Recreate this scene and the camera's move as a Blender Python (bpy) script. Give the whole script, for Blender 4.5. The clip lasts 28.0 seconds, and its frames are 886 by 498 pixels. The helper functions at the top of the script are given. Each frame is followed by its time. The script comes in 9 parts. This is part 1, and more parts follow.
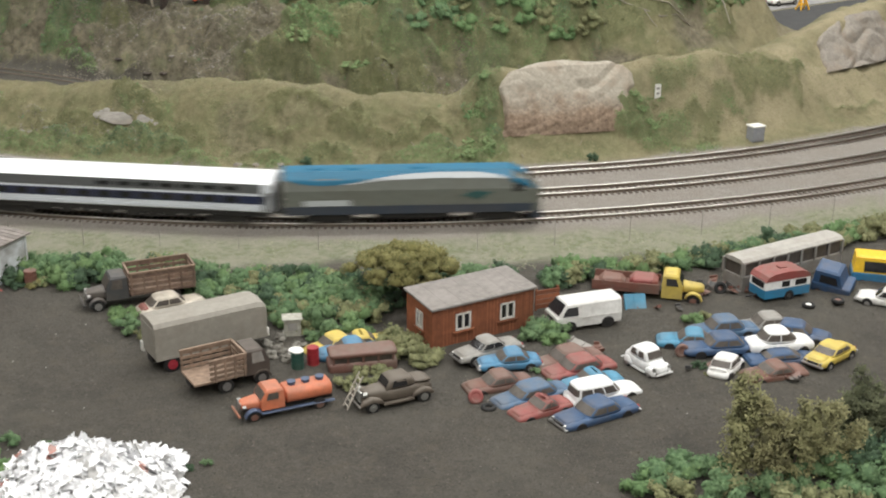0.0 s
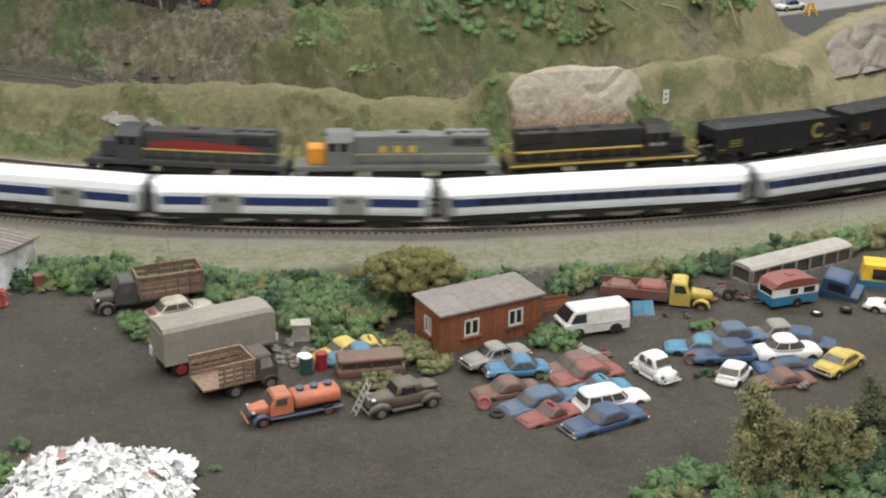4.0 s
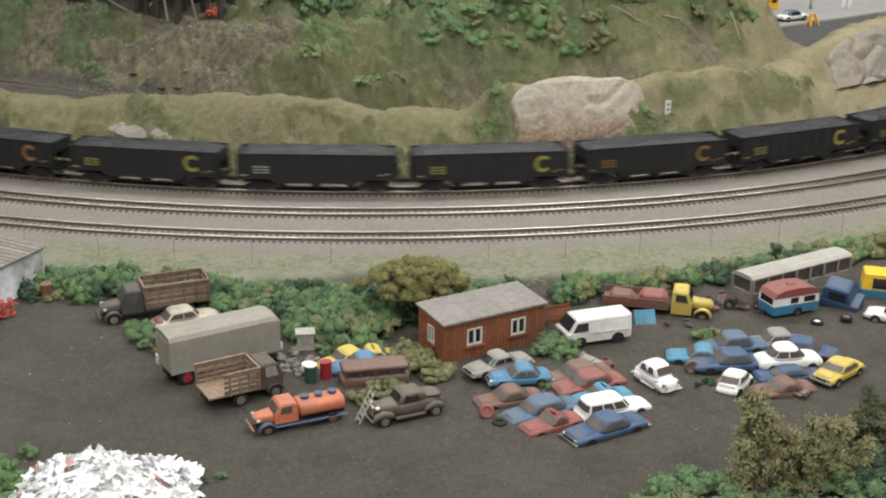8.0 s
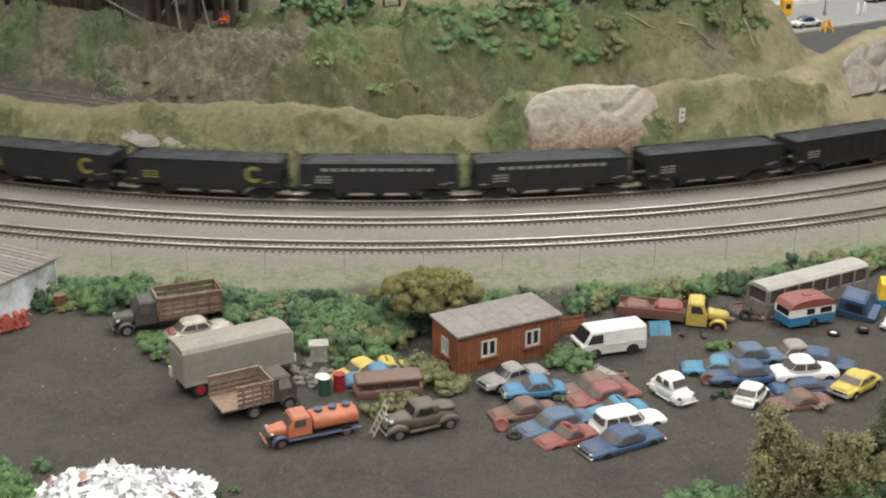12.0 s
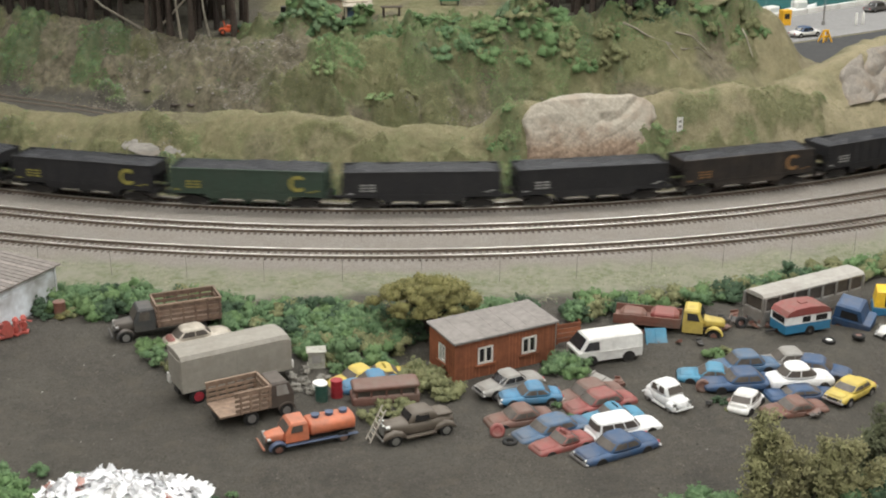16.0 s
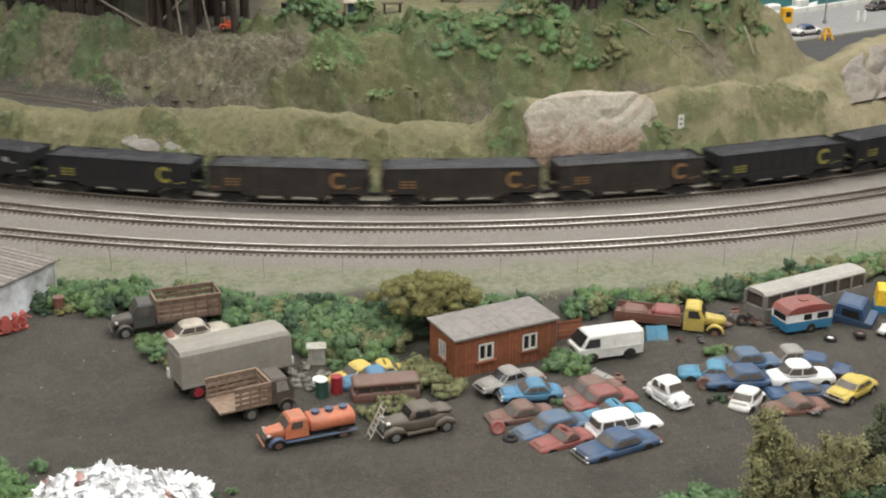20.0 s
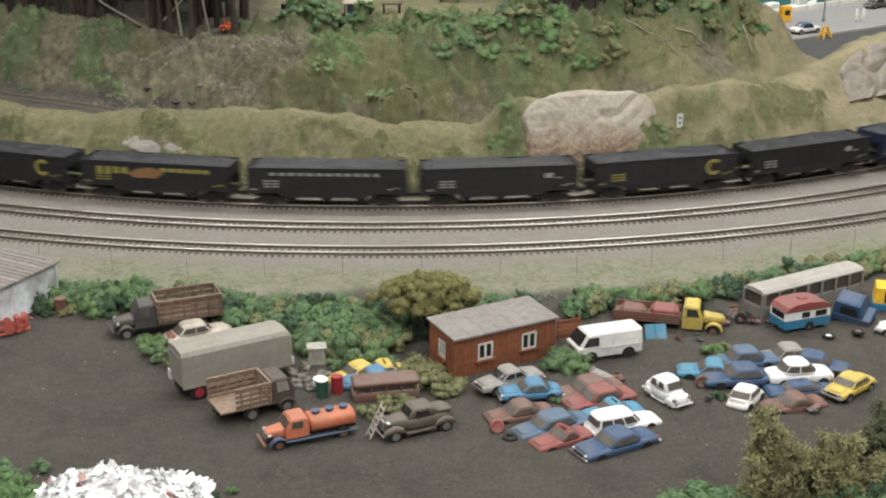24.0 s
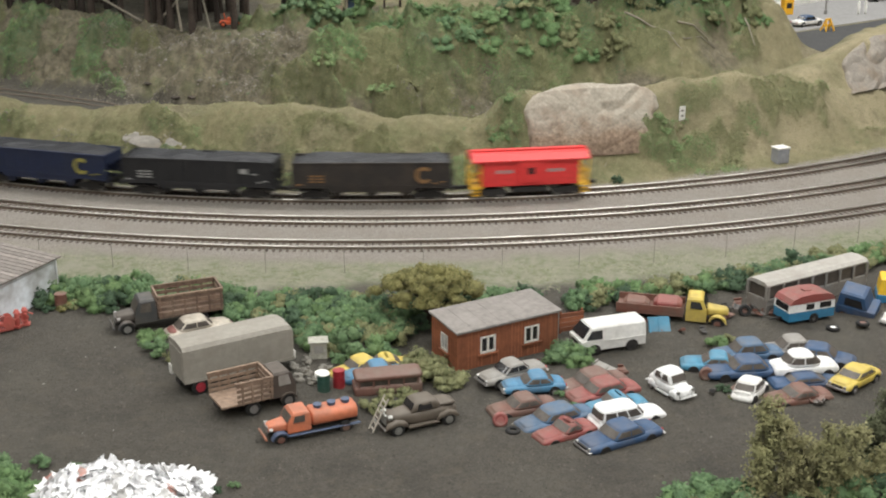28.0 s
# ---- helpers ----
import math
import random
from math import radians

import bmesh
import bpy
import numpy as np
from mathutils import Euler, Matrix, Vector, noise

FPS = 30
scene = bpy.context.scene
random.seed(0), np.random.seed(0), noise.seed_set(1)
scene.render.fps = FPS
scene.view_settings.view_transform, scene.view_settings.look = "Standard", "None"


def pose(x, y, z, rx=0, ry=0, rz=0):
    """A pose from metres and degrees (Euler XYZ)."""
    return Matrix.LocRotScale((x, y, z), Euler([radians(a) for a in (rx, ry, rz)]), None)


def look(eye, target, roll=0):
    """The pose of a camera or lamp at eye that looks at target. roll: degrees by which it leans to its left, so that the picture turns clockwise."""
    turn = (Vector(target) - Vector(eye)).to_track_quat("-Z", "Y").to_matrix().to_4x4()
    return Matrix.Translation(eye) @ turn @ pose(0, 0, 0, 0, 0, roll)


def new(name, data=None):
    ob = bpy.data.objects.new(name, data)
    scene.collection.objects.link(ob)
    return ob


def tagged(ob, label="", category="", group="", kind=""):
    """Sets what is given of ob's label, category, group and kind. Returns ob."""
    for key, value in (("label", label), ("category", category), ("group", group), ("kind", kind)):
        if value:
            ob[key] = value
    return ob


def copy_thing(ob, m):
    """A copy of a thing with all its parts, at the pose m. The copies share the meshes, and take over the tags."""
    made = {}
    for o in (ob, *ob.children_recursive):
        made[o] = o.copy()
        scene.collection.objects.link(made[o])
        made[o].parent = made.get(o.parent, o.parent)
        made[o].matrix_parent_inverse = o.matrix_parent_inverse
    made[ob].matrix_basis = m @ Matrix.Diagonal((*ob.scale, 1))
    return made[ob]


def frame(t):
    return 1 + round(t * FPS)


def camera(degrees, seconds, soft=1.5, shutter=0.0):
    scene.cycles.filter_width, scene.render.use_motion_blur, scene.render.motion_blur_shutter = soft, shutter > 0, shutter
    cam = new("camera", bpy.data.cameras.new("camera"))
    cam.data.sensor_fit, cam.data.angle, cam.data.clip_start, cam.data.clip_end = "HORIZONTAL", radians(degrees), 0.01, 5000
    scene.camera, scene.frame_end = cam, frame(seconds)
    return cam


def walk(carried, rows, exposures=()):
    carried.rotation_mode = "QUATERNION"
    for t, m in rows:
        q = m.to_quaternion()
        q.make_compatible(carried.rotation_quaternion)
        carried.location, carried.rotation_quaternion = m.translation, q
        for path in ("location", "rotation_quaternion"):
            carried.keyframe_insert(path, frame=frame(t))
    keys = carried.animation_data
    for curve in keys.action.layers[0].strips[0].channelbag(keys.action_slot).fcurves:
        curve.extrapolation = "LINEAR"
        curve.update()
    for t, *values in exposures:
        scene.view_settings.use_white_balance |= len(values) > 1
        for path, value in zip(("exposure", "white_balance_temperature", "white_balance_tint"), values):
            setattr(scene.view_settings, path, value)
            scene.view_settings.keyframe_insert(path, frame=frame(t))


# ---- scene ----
cam = camera(39.1, 28.0, soft=2.0, shutter=0.8)
PATH = [
    (0, (0.001, -1.075, 0.384), (0.038, 0.795, -0.324), 0.4),
    (0.5, (0.001, -1.075, 0.384), (0.037, 0.794, -0.326), 0.4),
    (1, (0.001, -1.076, 0.384), (0.035, 0.794, -0.326), 0.4),
    (1.5, (0.001, -1.075, 0.384), (0.032, 0.793, -0.329), 0.4),
    (2, (0.001, -1.073, 0.383), (0.031, 0.796, -0.33), 0.4),
    (2.5, (-0.001, -1.073, 0.386), (0.029, 0.795, -0.328), 0.4),
    (3, (-0.002, -1.077, 0.388), (0.028, 0.793, -0.323), 0.6),
    (3.5, (-0.002, -1.074, 0.387), (0.028, 0.797, -0.321), 0.6),
    (5.5, (-0.001, -1.077, 0.39), (0.027, 0.796, -0.311), 0.6),
    (6, (0.0, -1.076, 0.389), (0.028, 0.798, -0.31), 0.6),
    (6.5, (0.0, -1.077, 0.389), (0.027, 0.797, -0.309), 0.5),
    (7, (-0.001, -1.077, 0.39), (0.026, 0.798, -0.307), 0.5),
    (7.5, (0.0, -1.081, 0.392), (0.024, 0.795, -0.303), 0.5),
    (8, (-0.001, -1.083, 0.391), (0.021, 0.793, -0.301), 0.5),
    (8.5, (0.0, -1.084, 0.392), (0.019, 0.793, -0.299), 0.5),
    (9, (-0.002, -1.083, 0.39), (0.012, 0.794, -0.298), 0.5),
    (9.5, (-0.004, -1.08, 0.391), (0.006, 0.798, -0.296), 0.6),
    (10, (-0.007, -1.074, 0.389), (0.0, 0.804, -0.299), 0.6),
    (10.5, (-0.007, -1.072, 0.391), (-0.001, 0.805, -0.299), 0.6),
    (11, (-0.006, -1.074, 0.391), (-0.002, 0.804, -0.297), 0.6),
    (11.5, (-0.005, -1.077, 0.391), (-0.001, 0.801, -0.297), 0.5),
    (12, (-0.003, -1.077, 0.395), (0.001, 0.801, -0.292), 0.3),
    (12.5, (0.001, -1.081, 0.397), (0.002, 0.798, -0.286), 0.2),
    (14.5, (0.003, -1.085, 0.394), (0.004, 0.799, -0.278), 0.2),
    (15, (0.003, -1.086, 0.394), (0.005, 0.798, -0.278), 0.2),
    (15.5, (0.001, -1.084, 0.394), (0.003, 0.8, -0.278), 0.3),
    (16, (0.001, -1.083, 0.395), (0.001, 0.801, -0.277), 0.3),
    (16.5, (0.001, -1.083, 0.394), (0.001, 0.801, -0.277), 0.3),
    (17, (0.001, -1.084, 0.394), (0.001, 0.8, -0.278), 0.4),
    (17.5, (0.001, -1.083, 0.394), (0.001, 0.8, -0.278), 0.4),
    (18, (0.0, -1.081, 0.393), (0.001, 0.802, -0.28), 0.4),
    (18.5, (-0.001, -1.081, 0.393), (0.0, 0.802, -0.281), 0.5),
    (19, (-0.001, -1.082, 0.394), (0.0, 0.801, -0.281), 0.6),
    (19.5, (0.0, -1.082, 0.393), (0.001, 0.801, -0.282), 0.6),
    (20, (0.0, -1.081, 0.393), (0.001, 0.802, -0.282), 0.5),
    (20.5, (-0.001, -1.08, 0.393), (0.001, 0.803, -0.282), 0.5),
    (21, (-0.002, -1.079, 0.392), (0.0, 0.803, -0.284), 0.5),
    (21.5, (-0.001, -1.081, 0.392), (0.0, 0.801, -0.284), 0.5),
    (23.5, (0.002, -1.083, 0.396), (0.003, 0.798, -0.282), 0.3),
    (24, (0.002, -1.085, 0.395), (0.0, 0.797, -0.281), 0.2),
    (24.5, (0.002, -1.085, 0.394), (0.001, 0.798, -0.281), 0.1),
    (25, (0.0, -1.083, 0.394), (-0.002, 0.799, -0.283), 0.1),
    (25.5, (0.001, -1.08, 0.392), (-0.003, 0.802, -0.285), 0.1),
    (26, (0.0, -1.08, 0.392), (-0.003, 0.802, -0.286), 0.1),
    (26.5, (0.001, -1.083, 0.392), (-0.003, 0.799, -0.286), 0.1),
    (27, (0.001, -1.082, 0.391), (-0.003, 0.799, -0.287), -0.0),
    (27.5, (0.001, -1.08, 0.391), (-0.003, 0.8, -0.289), -0.0),
    (28, (0.002, -1.081, 0.39), (-0.003, 0.8, -0.29), -0.1),
]
walk(cam, [(t, look(eye, target, roll)) for t, eye, target, roll in PATH],
     exposures=((0, 0), (1.5, 0), (3.2, -0.07), (5.6, -0.17), (6.2, -0.22), (7.5, -0.10), (8.8, -0.02), (28, -0.02)))

import functools

# ---- light: a closed hobby room with ceiling lamps over the layout ----
world = bpy.data.worlds.new("world")
world.use_nodes = True
world.node_tree.nodes["Background"].inputs[0].default_value = (0.8, 0.85, 1.0, 1)
world.node_tree.nodes["Background"].inputs[1].default_value = 0.05
scene.world = world


def ceiling_lamp(x, y, power, sx=1.2, sy=0.35):
    data = bpy.data.lights.new("ceiling_lamp", "AREA")
    data.shape, data.size, data.size_y, data.energy = "RECTANGLE", sx, sy, power
    data.color = (1.0, 0.995, 0.965)
    ob = new("ceiling_lamp", data)
    ob.location = (x, y, 1.47)
    return ob


LAMPS = [(-0.75, -1.9, 11.5), (0.75, -1.9, 15), (-0.75, -0.75, 14.3), (0.75, -0.75, 16.8), (-0.75, 0.55, 15), (0.75, 0.55, 24), (0.0, 1.9, 15)]
for lx, ly, lp in LAMPS:
    ceiling_lamp(lx, ly, lp)

U = 1 / 87.1                      # model scale: sizes of models below are in full-size metres
CX, CY = -0.085, 1.32             # centre of the track loops
RF, GAP, RAIL_Z = 1.316, 0.0701, 0.004
RM, RB = RF - GAP, RF - 2 * GAP


# ---- materials ----
def nodes_of(name):
    m = bpy.data.materials.new(name)
    m.use_nodes = True
    t = m.node_tree
    return m, t, t.nodes["Principled BSDF"]


def noise_node(t, scale, detail=4.0, rough=0.6, coord="Object"):
    c = t.nodes.new("ShaderNodeTexCoord")
    n = t.nodes.new("ShaderNodeTexNoise")
    n.inputs["Scale"].default_value, n.inputs["Detail"].default_value, n.inputs["Roughness"].default_value = scale, detail, rough
    t.links.new(c.outputs[coord], n.inputs["Vector"])
    return n.outputs["Fac"]


def ramp(t, fac, a, b, lo=0.35, hi=0.65):
    r = t.nodes.new("ShaderNodeMapRange")
    r.inputs["From Min"].default_value, r.inputs["From Max"].default_value = lo, hi
    r.inputs["To Min"].default_value, r.inputs["To Max"].default_value = a, b
    t.links.new(fac, r.inputs["Value"])
    return r.outputs["Result"]


def mix(t, fac, a, b, mode="MIX"):
    m = t.nodes.new("ShaderNodeMix")
    m.data_type, m.blend_type = "RGBA", mode
    for sock, v in ((m.inputs["Factor"], fac), (m.inputs["A"], a), (m.inputs["B"], b)):
        if isinstance(v, (int, float)):
            sock.default_value = v
        elif isinstance(v, tuple):
            sock.default_value = (*v, 1) if len(v) == 3 else v
        else:
            t.links.new(v, sock)
    return m.outputs["Result"]


def bump(t, b, height, strength, dist):
    n = t.nodes.new("ShaderNodeBump")
    n.inputs["Strength"].default_value, n.inputs["Distance"].default_value = strength, dist
    t.links.new(height, n.inputs["Height"])
    t.links.new(n.outputs["Normal"], b.inputs["Normal"])


def matte(name, col, rough=0.8, metal=0.0, vary=0.25, scale=300, dirt=0.0, dirt_col=(0.09, 0.07, 0.05), relief=0.3, rand=0.0):
    """A weathered surface: colour grain at two scales, patches of dirt, fine relief."""
    m, t, b = nodes_of(name)
    fine, big = noise_node(t, scale, 5), noise_node(t, scale * 0.16, 3)
    dark = tuple(c * (1 - vary) for c in col)
    lite = tuple(min(1, c * (1 + vary)) for c in col)
    c = mix(t, ramp(t, fine, 0, 1, 0.3, 0.7), dark, lite)
    if dirt:
        c = mix(t, ramp(t, big, 0, dirt, 0.42, 0.68), c, dirt_col)
    else:
        c = mix(t, ramp(t, big, 0, vary * 0.6, 0.4, 0.7), c, dark)
    if rand:
        i = t.nodes.new("ShaderNodeObjectInfo")
        h = t.nodes.new("ShaderNodeHueSaturation")
        t.links.new(ramp(t, i.outputs["Random"], 1 - rand, 1 + rand, 0, 1), h.inputs["Value"])
        t.links.new(c, h.inputs["Color"])
        c = h.outputs["Color"]
    t.links.new(c, b.inputs["Base Color"])
    b.inputs["Roughness"].default_value, b.inputs["Metallic"].default_value = rough, metal
    bump(t, b, fine, relief, 0.0006)
    return m


def paint(name, col, dirt=0.35, rough=0.5, dirt_col=(0.10, 0.075, 0.05)):
    return matte(name, col, rough, 0, 0.12, 260, dirt, dirt_col, 0.15)


def foliage(name, cols, rough=0.9):
    """Ground foam: colour differs from crumb to crumb and in soft patches."""
    m, t, b = nodes_of(name)
    g = t.nodes.new("ShaderNodeNewGeometry")
    r = t.nodes.new("ShaderNodeValToRGB")
    r.color_ramp.elements[0].color, r.color_ramp.elements[1].color = (*cols[0], 1), (*cols[-1], 1)
    for k, c in enumerate(cols[1:-1], 1):
        r.color_ramp.elements.new(k / (len(cols) - 1)).color = (*c, 1)
    t.links.new(g.outputs["Random Per Island"], r.inputs["Fac"])
    i = t.nodes.new("ShaderNodeObjectInfo")
    h = t.nodes.new("ShaderNodeHueSaturation")
    t.links.new(ramp(t, i.outputs["Random"], 0.493, 0.507, 0, 1), h.inputs["Hue"])
    t.links.new(ramp(t, noise_node(t, 150, 4), 0.82, 1.2, 0.3, 0.7), h.inputs["Value"])
    t.links.new(r.outputs["Color"], h.inputs["Color"])
    t.links.new(h.outputs["Color"], b.inputs["Base Color"])
    b.inputs["Roughness"].default_value = rough
    return m


def glow(name, col, strength):
    m, t, b = nodes_of(name)
    b.inputs["Base Color"].default_value = (*col, 1)
    b.inputs["Emission Color"].default_value, b.inputs["Emission Strength"].default_value = (*col, 1), strength
    return m


M_RAIL = matte("rail_side", (0.15, 0.115, 0.085), 0.6, 0.3, 0.2, 300)
M_RAILTOP = matte("rail_head", (0.60, 0.57, 0.53), 0.30, 0.9, 0.08, 200, relief=0.05)
M_TIE = matte("tie_plastic", (0.105, 0.083, 0.065), 0.85, 0, 0.3, 400, rand=0.25)
M_BLACK = matte("black_frame", (0.016, 0.015, 0.015), 0.6, 0, 0.3, 300, 0.25, (0.05, 0.042, 0.035))
M_RUBBER = matte("rubber", (0.014, 0.014, 0.014), 0.85, 0, 0.3, 300, 0.3, (0.05, 0.045, 0.04))
M_GLASS = matte("dark_window", (0.018, 0.018, 0.02), 0.2, 0, 0.2, 200, 0.2, relief=0.03)
# dusty panes, and the dim insides painted behind empty windows
M_DUSTY_DIM = matte("dusty_window_dim_inside", (0.085, 0.072, 0.062), 0.5, 0, 0.3, 200, 0.3, relief=0.1)
M_STEEL = matte("dull_steel", (0.35, 0.34, 0.33), 0.45, 0.7, 0.15, 300, 0.2)
M_CHROME = matte("chrome", (0.36, 0.36, 0.34), 0.35, 0.7, 0.1, 300, 0.1)
M_COAL = matte("coal", (0.020, 0.021, 0.025), 0.55, 0, 0.5, 700, relief=0.9)
M_WHITE = paint("white_paint", (0.78, 0.77, 0.73), 0.35, 0.5, (0.35, 0.31, 0.26))
M_LETTER = matte("white_lettering", (0.30, 0.30, 0.29), 0.7, 0, 0.15, 400)
M_YELLOW_L = matte("yellow_lettering", (0.27, 0.24, 0.055), 0.7, 0, 0.15, 400)
M_ORANGE_L = matte("orange_lettering", (0.23, 0.125, 0.05), 0.7, 0, 0.15, 400)
M_WOOD = matte("weathered_wood", (0.165, 0.108, 0.078), 0.85, 0, 0.3, 260, 0.3, (0.28, 0.22, 0.17), rand=0.2)
M_TANWOOD = matte("tan_wood", (0.215, 0.150, 0.108), 0.85, 0, 0.3, 260, 0.3, (0.33, 0.26, 0.20), rand=0.2)


# ---- mesh helpers ----
def part(name, bm, material, parent=None, label="", scale=U, smooth=False, kind=""):
    """Links a bmesh as one mesh object under a thing or a part."""
    me = bpy.data.meshes.new(name)
    if scale != 1:
        bmesh.ops.scale(bm, vec=(scale, scale, scale), verts=bm.verts)
    bm.to_mesh(me)
    bm.free()
    if smooth:
        me.polygons.foreach_set("use_smooth", [True] * len(me.polygons))
    me.materials.append(material)
    ob = new(name, me)
    ob.parent = parent
    if label or kind:
        tagged(ob, label, kind=kind)
    return ob


def share(name, me, parent, m):
    """One more object on a mesh that exists already."""
    ob = new(name, me)
    ob.parent = parent
    ob.matrix_basis = m
    return ob


def thing(name, label, category, m=None, group="", kind=""):
    ob = tagged(new(name), label, category, group, kind)
    ob.empty_display_size = 0.01
    if m is not None:
        ob.matrix_basis = m
    return ob


def bx(bm, x0, x1, y0, y1, z0, z1, bev=0.0, seg=1):
    made = bmesh.ops.create_cube(bm, size=1, matrix=Matrix.Translation(((x0 + x1) / 2, (y0 + y1) / 2, (z0 + z1) / 2)) @ Matrix.Diagonal((abs(x1 - x0), abs(y1 - y0), abs(z1 - z0), 1)))
    if bev:
        edges = {e for v in made["verts"] for e in v.link_edges}
        bmesh.ops.bevel(bm, geom=list(edges), offset=bev, segments=seg, affect="EDGES", profile=0.6)
    return bm


def box(*a, **k):
    return bx(bmesh.new(), *a, **k)


def cyl(bm, p, q, r, n=10, r2=None, cap=True):
    p, q = Vector(p), Vector(q)
    d = q - p
    m = Matrix.Translation((p + q) / 2) @ d.to_track_quat("Z", "Y").to_matrix().to_4x4()
    bmesh.ops.create_cone(bm, cap_ends=cap, segments=n, radius1=r, radius2=r if r2 is None else r2, depth=d.length, matrix=m)
    return bm


def loft(bm, rings, cap=True):
    """Skins a row of closed rings of equal length."""
    vs = [[bm.verts.new(p) for p in ring] for ring in rings]
    n = len(vs[0])
    for a, b in zip(vs, vs[1:]):
        for i in range(n):
            bm.faces.new((a[i], a[(i + 1) % n], b[(i + 1) % n], b[i]))
    if cap:
        bm.faces.new(vs[0][::-1])
        bm.faces.new(vs[-1])
    bmesh.ops.recalc_face_normals(bm, faces=bm.faces)
    return bm


def ring_yz(x, hw, z0, z1, n=16, e=3.0):
    """A rounded cross-section at x: a superellipse of half width hw from z0 to z1."""
    out = []
    for i in range(n):
        a = 2 * math.pi * (i + 0.5) / n
        c, s = math.cos(a), math.sin(a)
        out.append((x, hw * math.copysign(abs(c) ** (2 / e), c), (z0 + z1) / 2 + (z1 - z0) / 2 * math.copysign(abs(s) ** (2 / e), s)))
    return out


def shell(stations, n=16, e=3.2):
    return loft(bmesh.new(), [ring_yz(*s, n, e) for s in stations])


def prism(bm, pts, y0, y1):
    """A side view (x, z) given a width from y0 to y1."""
    a = [bm.verts.new((x, y0, z)) for x, z in pts]
    b = [bm.verts.new((x, y1, z)) for x, z in pts]
    n = len(pts)
    bm.faces.new(a)
    bm.faces.new(b[::-1])
    for i in range(n):
        bm.faces.new((a[i], b[i], b[(i + 1) % n], a[(i + 1) % n]))
    bmesh.ops.recalc_face_normals(bm, faces=bm.faces)
    return bm


def slab(bm, quad, t):
    """A plate on four corners with thickness t to its outside."""
    v = [Vector(p) for p in quad]
    n = (v[1] - v[0]).cross(v[3] - v[0]).normalized() * t
    a = [bm.verts.new(p) for p in v]
    b = [bm.verts.new(p + n) for p in v]
    bm.faces.new(a[::-1])
    bm.faces.new(b)
    for i in range(4):
        bm.faces.new((a[i], a[(i + 1) % 4], b[(i + 1) % 4], b[i]))
    return bm


OCTA_V = np.array([(1, 0, 0), (-1, 0, 0), (0, 1, 0), (0, -1, 0), (0, 0, 1), (0, 0, -1)], float)
OCTA_F = np.array([(0, 2, 4), (2, 1, 4), (1, 3, 4), (3, 0, 4), (2, 0, 5), (1, 2, 5), (3, 1, 5), (0, 3, 5)])


TETRA_V = np.array([(1, 0, -0.5), (-0.5, 0.87, -0.5), (-0.5, -0.87, -0.5), (0, 0, 0.9)], float)
TETRA_F = np.array([(0, 1, 3), (1, 2, 3), (2, 0, 3), (1, 0, 2)])


def fill_mesh(me, v, f, soft=None):
    """Puts vertices and triangles, given as arrays, into an empty mesh; soft: normals that round it off."""
    me.vertices.add(len(v))
    me.vertices.foreach_set("co", np.asarray(v, np.float32).reshape(-1))
    f = np.asarray(f, np.int32).reshape(-1)
    me.loops.add(len(f))
    me.loops.foreach_set("vertex_index", f)
    me.polygons.add(len(f) // 3)
    me.polygons.foreach_set("loop_start", np.arange(0, len(f), 3, dtype=np.int32))
    me.update(calc_edges=True)
    if soft is not None:
        me.polygons.foreach_set("use_smooth", [True] * len(me.polygons))
        me.normals_split_custom_set_from_vertices((soft / np.linalg.norm(soft, axis=1)[:, None]).tolist())


def crumb_arrays(where, size, seed, flat=1.0, solid=True):
    """Vertices and triangles of many small uneven crumbs of foam."""
    rng = np.random.default_rng(seed)
    n = len(where)
    base, faces = (OCTA_V, OCTA_F) if solid else (TETRA_V, TETRA_F)
    k = len(base)
    v = base[None] * rng.uniform(0.55, 1.25, (n, k, 1)) + rng.uniform(-0.25, 0.25, (n, k, 3))
    if not solid:
        t = rng.uniform(0, 6.28, n)
        c, s = np.cos(t)[:, None], np.sin(t)[:, None]
        v = np.stack([v[..., 0], v[..., 1] * c - v[..., 2] * s, v[..., 1] * s + v[..., 2] * c], -1)
    a = rng.uniform(0, 6.28, n)
    c, s = np.cos(a)[:, None], np.sin(a)[:, None]
    v = np.stack([v[..., 0] * c - v[..., 1] * s, v[..., 0] * s + v[..., 1] * c, v[..., 2] * flat], -1)
    v = v * np.broadcast_to(np.asarray(size), (n,))[:, None, None] + np.asarray(where)[:, None]
    f = faces[None] + k * np.arange(n)[:, None, None]
    return v.reshape(-1, 3), f.reshape(-1, 3)


def crumbs(name, where, size, material, parent=None, seed=1, flat=1.0, kind="", label="", solid=True, soft=None):
    me = bpy.data.meshes.new(name)
    v, f = crumb_arrays(where, size, seed, flat, solid)
    fill_mesh(me, v, f, None if soft is None else np.repeat(soft, len(v) // len(where), 0))
    me.materials.append(material)
    ob = new(name, me)
    ob.parent = parent
    if kind or label:
        tagged(ob, label, kind=kind)
    return ob


LEG = 0.95                        # straight sides of the loops behind the front curve


def loop_point(s, r):
    """Place and heading on a loop of front radius r, s metres from the middle of its front."""
    q, n = math.pi * r / 2, 2 * math.pi * r + 2 * LEG
    s = (s + n / 2) % n - n / 2
    f = 1 if s >= 0 else -1
    s = abs(s)
    if s <= q:
        a = s / r
        return CX + f * r * math.sin(a), CY - r * math.cos(a), f * a
    if s <= q + LEG:
        return CX + f * r, CY + s - q, f * math.pi / 2
    a = (s - q - LEG) / r
    return CX + f * r * math.cos(a), CY + LEG + r * math.sin(a), f * (math.pi / 2 + a)


